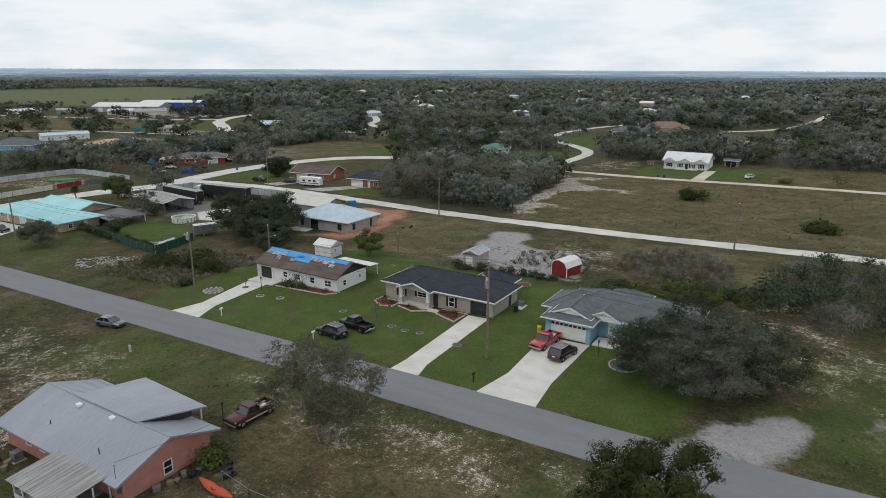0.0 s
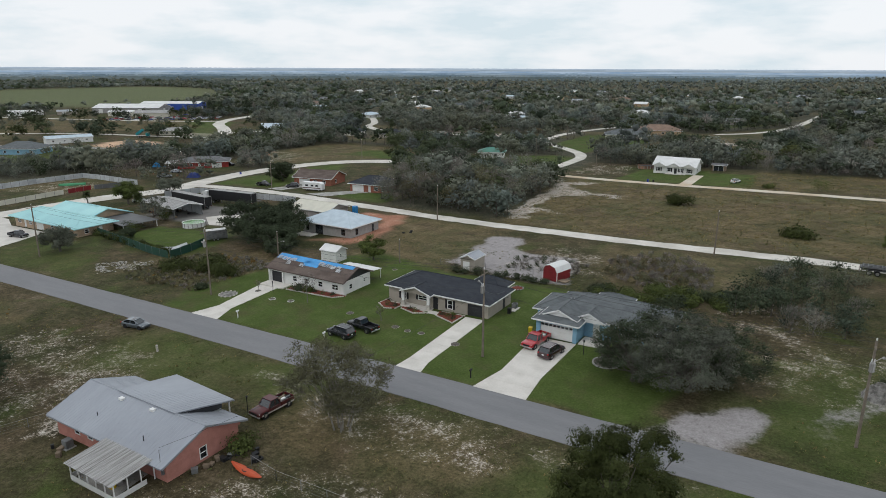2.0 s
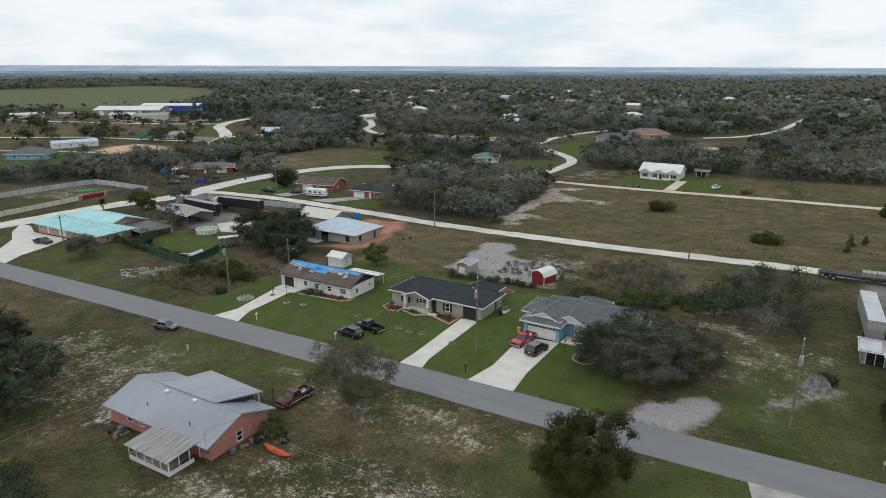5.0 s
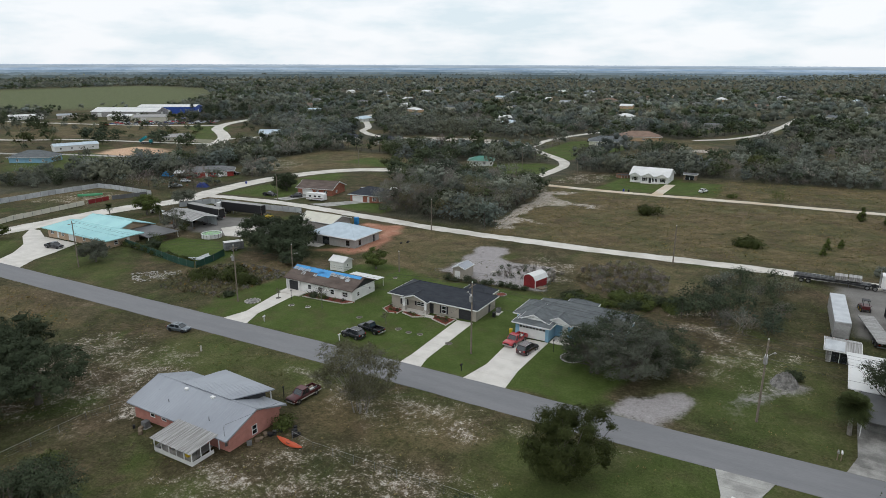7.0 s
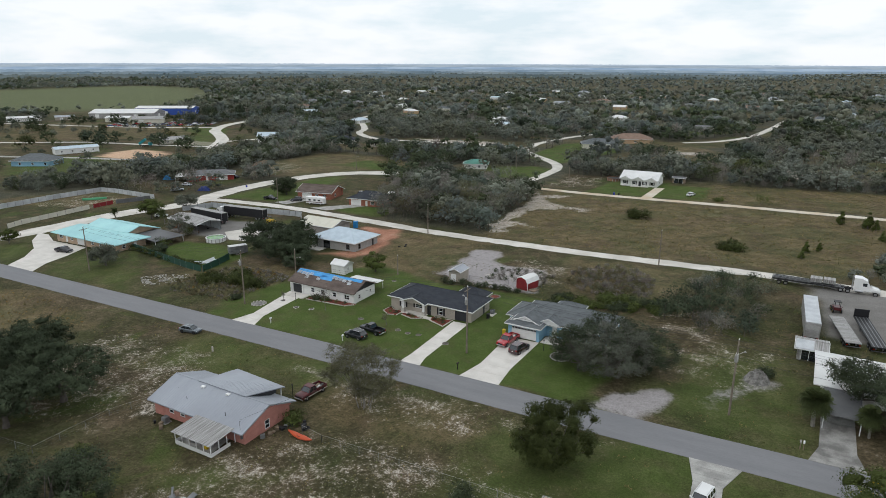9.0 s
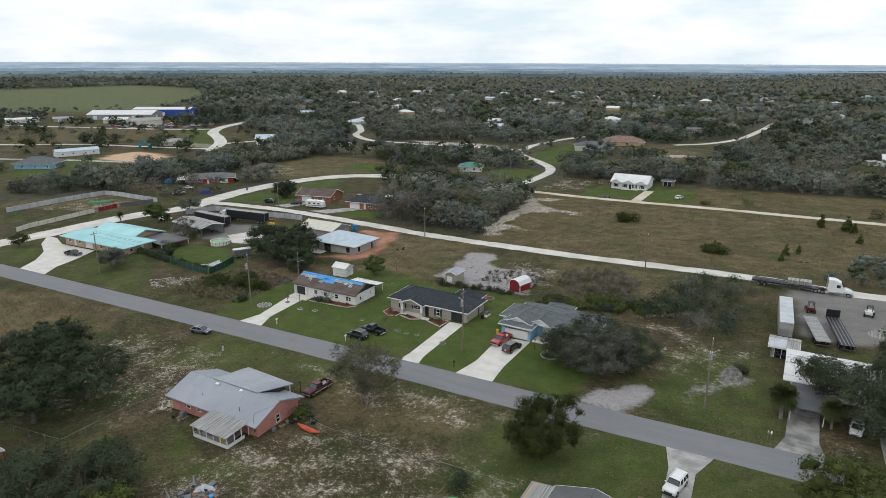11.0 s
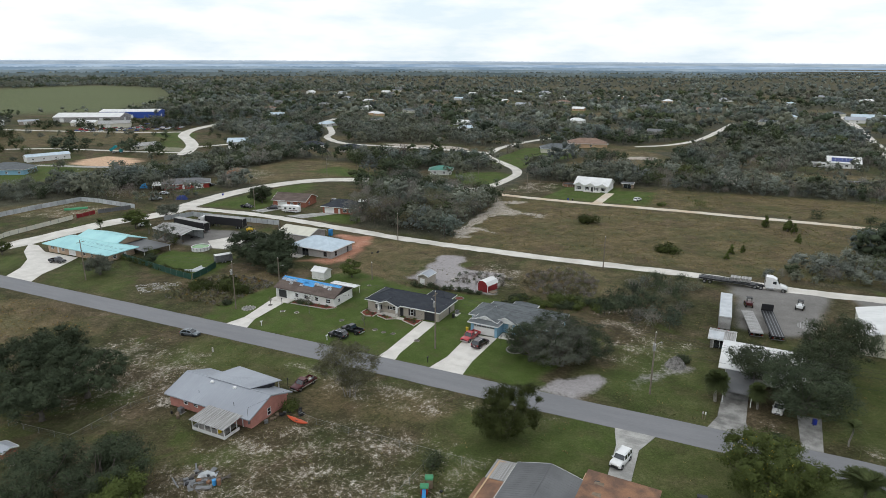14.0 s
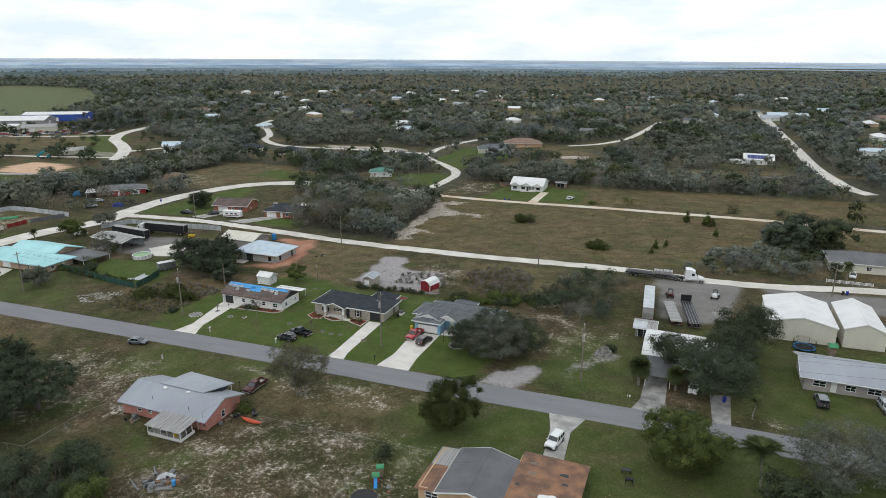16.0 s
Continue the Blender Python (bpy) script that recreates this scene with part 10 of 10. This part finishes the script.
NEARWOOD = [
    [(-76, 93), (-96, 128), (-110, 172), (-84, 176), (-64, 165), (-44, 158), (-36, 130), (-39, 100), (-56, 92)],
    [(33, 38), (37, 40), (41, 37), (45, 34.5), (48.5, 36), (51.5, 43), (51, 68), (40, 70.5), (34, 58), (32, 47)],
    [(66, 85), (75, 81.5), (86, 87), (96, 86), (108, 92), (112, 130), (98, 125), (84, 107), (72, 98)],
    [(90, 113), (101, 112), (112, 118), (112, 128), (94, 124)],
    [(-238, 66), (-227, 106), (-223, 122), (-215, 142), (-216, 172), (-211, 202), (-222, 238), (-244, 236), (-246, 190), (-244, 150), (-250, 110), (-262, 64)],
    [(30, 205), (140, 207), (142, 226), (80, 230), (30, 224)],
    [(7.9, 54), (6.7, 63), (13, 69.6), (20.5, 69.2), (26.6, 63.6), (28, 51), (21, 48.5), (14.6, 47.5)],
    [(-79, 9.2), (-74, 6.2), (-55.5, 7.3), (-54.6, 26), (-62, 29), (-75, 27), (-78, 18)],
    [(-70, -16), (-100, -9), (-150, -20), (-130, -40), (-80, -32)],
]


def wood(name, px, py, hh, blades, size, rs, label, leaves, flat=0.8, lumps=6, narrow=1.0, core=0.5, bare=0.0, low=0.55, jitter=0.9):
    """Many trees in one mesh, each with a stem, a crown of dense lumps and loose leaf clusters over them; some stand bare."""
    vs, fs, mi, ti, wa, off = [], [], [], [], [], 0
    # tones drift from stand to stand
    drift, warmth = wobble(px, py, 60.0, 401), wobble(px, py, 110.0, 402)
    for x, y, h, dr, wm in zip(px, py, hh, drift, warmth):
        r = h * rs.uniform(0.46, 0.72) * narrow
        d = rs.normal(size=(lumps, 3))
        d[:, 2] += 0.35
        d /= np.linalg.norm(d, axis=1, keepdims=True)
        cs = d * np.array([r * 0.72, r * 0.72, h * 0.34]) * rs.uniform(0.55, 1.0, (lumps, 1)) + np.array([0, 0, h * low])
        rr = r * rs.uniform(0.28, 0.52, lumps)
        m = rs.randint(0, len(leaves)) if rs.rand() < 0.3 else int((math.sin(x * 0.021 + 1.3 * math.sin(y * 0.017)) + math.sin(y * 0.025 + x * 0.008)) * 0.25 * len(leaves) + len(leaves) / 2) % len(leaves)
        z = gz(x, y)
        thin = rs.rand() < bare
        own_tone, own_warm = 0.24 * dr + rs.uniform(-0.10, 0.34), 0.5 * wm + rs.uniform(-0.9, 0.9)
        v, f, tone = leaf_cloud(cs, rr, int(blades * (1.3 if thin else 1.0)), size * h, rs, flat, jitter, 0.3, thin, mid=(0, 0, h * low * 0.6))
        if core and not thin:
            hv, hf, ht = hearts(cs, rr * core, rs, flat, 0.5)
            f = np.concatenate([f, hf + len(v)])
            v, tone = np.concatenate([v, hv]), np.concatenate([tone, ht])
        v[:, 2] = np.maximum(v[:, 2], 0.1)
        vs.append(v + np.array([x, y, z]))
        fs.append(f + off)
        mi.append(np.full(len(f), len(leaves) + 1 if thin else m))
        ti.append(tone + own_tone)
        wa.append(np.full(len(f), own_warm))
        off += len(v)
        a = h * 0.02
        t = np.array([[x - a, y, z - 0.3], [x + a, y, z - 0.3], [x, y, z + h * 0.75], [x, y - a, z - 0.3], [x, y + a, z - 0.3], [x, y, z + h * 0.75]])
        vs.append(t)
        fs.append(np.array([[0, 1, 2], [3, 4, 5]]) + off)
        mi.append(np.full(2, len(leaves)))
        ti.append(np.zeros(2))
        wa.append(np.zeros(2))
        off += 6
    if vs:
        ob = from_arrays(name, np.concatenate(vs), np.concatenate(fs), list(leaves) + ["bark", "twig"], None, np.concatenate(mi), np.concatenate(ti), np.concatenate(wa))
        tagged(ob, label, "woods", kind="stuff")


def scatter(n, x0, x1, y0, y1, rs, keep_in=None, clear=True, extra=0.0):
    px, py = rs.uniform(x0, x1, n), rs.uniform(y0, y1, n)
    ok = np.ones(n, bool)
    if keep_in is not None:
        ok &= inside(px, py, keep_in) > 0
    if clear:
        for poly in CLEAR:
            idx = np.where(ok)[0]
            ok[idx] &= inside(px[idx], py[idx], poly) < 0
    idx = np.where(ok)[0]
    ok[idx] &= ~blocked(px[idx], py[idx], extra)
    return px[ok], py[ok]


def spaced(px, py, gap):
    """Thins places out so that none stand closer than gap."""
    cells, keep = {}, []
    for i, (x, y) in enumerate(zip(px, py)):
        c = (int(x // gap), int(y // gap))
        if any(math.hypot(x - px[j], y - py[j]) < gap for a in (-1, 0, 1) for b in (-1, 0, 1) for j in cells.get((c[0] + a, c[1] + b), ())):
            continue
        cells.setdefault(c, []).append(i)
        keep.append(i)
    return px[keep], py[keep]


LEAVES = ("greyleaf", "oakleaf", "hazescrubleaf", "greyleaf", "hazeduskleaf")
# the scrub and dusky tones here carry painted haze for the far woods
FARLEAVES = ("hazescrubleaf", "hazeduskleaf", "mossleaf", "greyleaf", "greyleaf")


# for each stand: spacing, height, blades a tree, blade size, heart, share of bare trees
STAND = ((4.2, 8.6, 900, 0.0235, 0.0, 0.42), (2.4, 5.6, 680, 0.027, 0.2, 0.14), (2.9, 5.4, 460, 0.034, 0.4, 0.1), (3.6, 10.5, 800, 0.024, 0.45, 0.0), (4.0, 9.0, 600, 0.031, 0.26, 0.03), (3.0, 3.6, 380, 0.048, 0.0, 0.12), (0.85, 1.6, 120, 0.085, 0.0, 0.5), (0.72, 0.95, 90, 0.13, 0.0, 0.2), (1.15, 0.7, 44, 0.11, 0.0, 0.0))
rs = np.random.RandomState(2024)
for i, poly in enumerate(NEARWOOD):
    xs, ys = [p[0] for p in poly], [p[1] for p in poly]
    area = (max(xs) - min(xs)) * (max(ys) - min(ys))
    px, py = scatter(int(area / (4 if i < 6 else 0.4)), min(xs), max(xs), min(ys), max(ys), rs, poly, clear=False, extra=-2.0)
    gap, top, blades, size, core, bare = STAND[i]
    px, py = spaced(px, py, gap)
    leaves = ("brownleaf", "greyleaf", "brownleaf", "mossleaf") if i == 0 else ("mossleaf", "brownleaf", "greyleaf", "mossleaf") if i == 1 else ("twig", "twig", "brownleaf") if i == 6 else ("brownleaf", "twig", "drygrass") if i == 7 else ("drygrass", "weed", "drygrass") if i > 7 else ("mossleaf", "oakleaf", "greyleaf", "mossleaf") if i == 4 else LEAVES
    wood("thicket", px, py, rs.uniform(0.5, 1.12, len(px)) * top, blades, size, rs, ("grey-green thicket of scrub oaks", "brown heath of low dry scrub")[i > 5], leaves, lumps=12 if i < 6 else 7, core=core, bare=bare, low=0.40 if i in (1, 2, 4, 5) or i > 5 else 0.55)
# belts of taller oaks between the far yards
FOOTPRINTS += [(-224, 258, 11), (-190, 254, 11), (-217, 244, 9), (-183, 240, 9), (-188, 116, 9)]
BELT = [
    [(-261, 265), (-246, 284), (-196, 224), (-211, 206), (-236, 224)],
    [(-173, 236), (-155, 250), (-137, 221), (-157, 213)],
    [(-148, 256), (-124, 264), (-102, 256), (-78, 267), (-69, 245), (-92, 234), (-135, 233)],
    [(-40, 289), (-24, 303), (-12, 280), (-16, 262), (-31, 264)],
    [(-45, 210), (-26, 220), (6, 222), (20, 214), (-20, 206), (-39, 203)],
    [(-305, 355), (-291, 361), (-264, 328), (-273, 312)],
]
for i, poly in enumerate(BELT):
    xs, ys = [p[0] for p in poly], [p[1] for p in poly]
    px, py = scatter(900, min(xs), max(xs), min(ys), max(ys), rs, poly, clear=False, extra=-1.5)
    px, py = spaced(px, py, 5.6)
    wood("woods", px, py, rs.uniform(6.5, 10.5, len(px)) * (0.72 if i in (0, 2) else 0.9), 330, 0.042, rs, "belt of tall oaks between far yards", ("greyleaf", "mossleaf", "greyleaf", "hazeduskleaf"), lumps=9, core=0.3, bare=0.3 if i == 4 else 0.06, low=0.46)
wedge = lambda px, py: (px < 0.42 * (py + 92) + 75) & (px > -2.15 * (py + 40) - 60)
px, py = scatter(90000, -620, 330, 86, 470, rs)
ok = wedge(px, py) & (glade(px, py) > 0)
px, py = spaced(px[ok], py[ok], 4.9)
near = np.hypot(px - 50, py + 80) < 350
hh = rs.uniform(5.2, 9.2, len(px)) + 5.5 * rs.rand(len(px)) ** 3
wood("woods", px[near], py[near], hh[near], 270, 0.041, rs, "grey-green Florida scrub woods", LEAVES, lumps=9, core=0.36, bare=0.08, low=0.46)
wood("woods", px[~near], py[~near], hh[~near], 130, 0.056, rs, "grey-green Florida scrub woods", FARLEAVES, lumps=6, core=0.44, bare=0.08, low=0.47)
# broad oaks and a row of tall pines in the far yards
px, py = (np.array(v, float) for v in zip((-397, 190), (-382, 186), (-390, 198), (-370, 195), (-489, 204), (-467, 201), (-393, 146), (-547, 222), (-338, 205), (-330, 200), (-483, 280), (-498, 283), (-422, 178), (-560, 215), (-505, 214), (-452, 240), (-310, 205), (-430, 262), (-300, 196), (-520, 262)))
wood("woods", px, py, rs.uniform(9.0, 13.0, len(px)), 620, 0.034, rs, "broad dark oaks among far yards", ("oakleaf", "mossleaf"), lumps=18, core=0.3, narrow=1.15, low=0.44)
px, py = rs.uniform(-470, -378, 60), rs.uniform(338, 395, 60)
ok = (py > 336 - 0.15 * (px + 450)) & ~blocked(px, py, 0.0)
px, py = spaced(px[ok], py[ok], 7.0)
wood("woods", px, py, rs.uniform(12.0, 17.0, len(px)), 300, 0.030, rs, "stand of tall slim pines beside far yards", ("oakleaf", "hazeduskleaf"), lumps=12, narrow=0.42, low=0.68, core=0.25)
# single trees among the far yards and along their lanes
px, py = scatter(900, -560, -262, 64, 330, rs, clear=False, extra=2.0)
ok = wedge(px, py) & (inside(px, py, BALLFIELD) < -6)
px, py = spaced(px[ok], py[ok], 19.0)
wood("woods", px, py, rs.uniform(3.5, 8.5, len(px)), 420, 0.042, rs, "scattered oaks in far yards", ("oakleaf", "mossleaf", "greyleaf"), lumps=14, core=0.3, low=0.42, narrow=1.15)
px, py = scatter(60000, -1900, 620, 470, 1150, rs)
ok = wedge(px, py) & (glade(px, py) > 0)
px, py = spaced(px[ok], py[ok], 10.4)
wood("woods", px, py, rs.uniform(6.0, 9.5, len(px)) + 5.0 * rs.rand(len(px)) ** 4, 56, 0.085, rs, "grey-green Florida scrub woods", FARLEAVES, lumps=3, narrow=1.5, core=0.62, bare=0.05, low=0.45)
px, py = scatter(14000, -1900, -620, 120, 470, rs)
ok = glade(px, py) > 0
px, py = spaced(px[ok], py[ok], 9.0)
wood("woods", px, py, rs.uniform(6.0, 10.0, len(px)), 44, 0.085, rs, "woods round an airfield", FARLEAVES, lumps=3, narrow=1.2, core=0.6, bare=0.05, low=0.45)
px, py = scatter(40000, -4400, 1900, 400, 4300, rs, clear=False)
ok = wedge(px, py) & (np.hypot(px, py) < 2750) & ((py > 1150) | (px < -1900))
px, py = px[ok], py[ok]
ok = wobble(px, py, 420.0, 83) > -0.35
px, py = spaced(px[ok], py[ok], 16.0)
wood("woods", px, py, rs.uniform(6.0, 11.0, len(px)), 22, 0.14, rs, "far flat woods", ("hazescrubleaf", "hazeduskleaf", "hazescrubleaf"), lumps=2, narrow=1.6, core=0.7)

# weeds and grass tufts in rough ground
tx, ty = rs.uniform(-70, 112, 20000), rs.uniform(-58, 60, 20000)
ok = ~blocked(tx, ty, -5.0) & (wobble(tx, ty, 16.0, 91) > -0.25)
for poly in LAWN[:2] + GREYLOT:
    ok &= inside(tx, ty, poly) < 0
for x0, x1, y0, y1 in ((45, 56, -30, -6), (59, 78, -1, 17), (24, 43, -3, 11)):
    ok &= ~((tx > x0) & (tx < x1) & (ty > y0) & (ty < y1))
tx, ty = tx[ok], ty[ok]
m = 5
n = len(tx) * m
a, L = rs.uniform(0, 6.283, n), rs.uniform(0.08, 0.24, n) * np.repeat(rs.uniform(0.5, 1.3, len(tx)), m)
bx, by = np.repeat(tx, m) + rs.normal(size=n) * 0.13, np.repeat(ty, m) + rs.normal(size=n) * 0.13
bz = 6.582 * np.tanh(bx / 250.0) + 0.986 * np.tanh(by / 250.0)
ca, sa = np.cos(a), np.sin(a)
v = np.stack([np.stack([bx - sa * L * 0.35, by + ca * L * 0.35, bz - 0.02], 1), np.stack([bx + sa * L * 0.35, by - ca * L * 0.35, bz - 0.02], 1), np.stack([bx + ca * L * 0.8, by + sa * L * 0.8, bz + L * 0.8], 1)], 1).reshape(-1, 3)
ob = from_arrays("weeds", v, np.arange(3 * n).reshape(n, 3), ["weed", "drygrass", "brightleaf"], None, np.repeat(rs.choice(3, len(tx), p=(0.55, 0.3, 0.15)), m))
tagged(ob, "low weeds and grass tufts on rough ground", "weeds", kind="stuff")

# broken pale stones dumped on the verge
HEAP = [(-91, 10), (-88, 13.8), (-80, 18.4), (-78, 12.2), (-83.5, 5.6)]
tx, ty = rs.uniform(-91, -78, 1900), rs.uniform(5.5, 18.5, 1900)
ok = (inside(tx, ty, HEAP) > 0.2) & (wobble(tx, ty, 5.0, 95) + 0.5 * rs.normal(size=1900) > 0.1)
tx, ty = tx[ok], ty[ok]
n = len(tx)
a, L = rs.uniform(0, 6.283, n), rs.uniform(0.06, 0.26, n)
corner = np.array([(sx, sy, sz) for sz in (-1, 1) for sx, sy in ((-1, -1), (1, -1), (1, 1), (-1, 1))], float)
q = corner[None] * np.stack([L, L * rs.uniform(0.5, 1.0, n), L * 0.3], 1)[:, None] * rs.uniform(0.6, 1.1, (n, 8, 3))
q[:, 4:, :2] *= 0.7
ca, sa = np.cos(a)[:, None], np.sin(a)[:, None]
v = np.stack([tx[:, None] + q[..., 0] * ca - q[..., 1] * sa, ty[:, None] + q[..., 0] * sa + q[..., 1] * ca, (6.582 * np.tanh(tx / 250.0) + 0.986 * np.tanh(ty / 250.0))[:, None] + q[..., 2] + 0.02], -1).reshape(-1, 3)
side = np.array([(0, 3, 2, 1), (4, 5, 6, 7), (0, 1, 5, 4), (1, 2, 6, 5), (2, 3, 7, 6), (3, 0, 4, 7)])
ob = from_arrays("rubble", v, (np.arange(n)[:, None, None] * 8 + side[None]).reshape(-1, 4), ["stone", "rubble", "oldconcrete"], None, np.repeat(rs.choice(3, n, p=(0.3, 0.35, 0.35)), 6))
tagged(ob, "broken pale stones strewn over a grassy verge", "stones", kind="stuff")

# tall tufts in the dry meadows
tx, ty = rs.uniform(-45, 145, 16000), rs.uniform(84, 206, 16000)
ok = ((inside(tx, ty, DRY[0]) > 1) | (inside(tx, ty, DRY[1]) > 1)) & ~blocked(tx, ty, -4.5)
tx, ty = tx[ok], ty[ok]
m = 4
n = len(tx) * m
a, L = rs.uniform(0, 6.283, n), rs.uniform(0.12, 0.34, n) * np.repeat(rs.uniform(0.6, 1.4, len(tx)), m)
bx, by = np.repeat(tx, m) + rs.normal(size=n) * 0.3, np.repeat(ty, m) + rs.normal(size=n) * 0.3
bz = 6.582 * np.tanh(bx / 250.0) + 0.986 * np.tanh(by / 250.0)
ca, sa = np.cos(a), np.sin(a)
v = np.stack([np.stack([bx - sa * L * 0.45, by + ca * L * 0.45, bz - 0.03], 1), np.stack([bx + sa * L * 0.45, by - ca * L * 0.45, bz - 0.03], 1), np.stack([bx + ca * L * 0.7, by + sa * L * 0.7, bz + L * 0.8], 1)], 1).reshape(-1, 3)
ob = from_arrays("weeds", v, np.arange(3 * n).reshape(n, 3), ["weed", "drygrass", "brownleaf"], None, np.repeat(rs.choice(3, len(tx), p=(0.25, 0.6, 0.15)), m))
tagged(ob, "tall dry grass tufts in a meadow", "weeds", kind="stuff")

# the rim of the land, far beyond the woods: bands that glow in place of haze
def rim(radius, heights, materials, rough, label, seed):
    """A far tree line as a glowing haze band, paler with every mile; its upper edge is uneven."""
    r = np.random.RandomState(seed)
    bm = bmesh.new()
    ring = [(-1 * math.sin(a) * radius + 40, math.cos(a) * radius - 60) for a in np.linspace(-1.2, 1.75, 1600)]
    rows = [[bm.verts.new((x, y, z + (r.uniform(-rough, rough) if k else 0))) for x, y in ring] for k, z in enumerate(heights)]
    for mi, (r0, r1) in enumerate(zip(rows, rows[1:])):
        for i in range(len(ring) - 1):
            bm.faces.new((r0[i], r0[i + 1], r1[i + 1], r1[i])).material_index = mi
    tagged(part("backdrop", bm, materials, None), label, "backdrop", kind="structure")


rim(2300, (-14, 8.0), ["haze_1"], 1.6, "grey-green far tree line glowing with painted haze", 5)
rim(2750, (-14, 9.5), ["haze_2"], 1.5, "grey-blue far tree line glowing with painted haze", 6)
rim(3300, (-14, 12.0), ["haze_3"], 1.4, "pale blue farther tree line glowing with painted haze", 7)
rim(3950, (-14, 16.5), ["haze_4"], 1.2, "pale blue farther tree line glowing with painted haze", 8)
rim(4650, (-14, 23, 31), ["haze_5", "haze_6"], 1.2, "blue glowing band of painted haze along the horizon", 9)
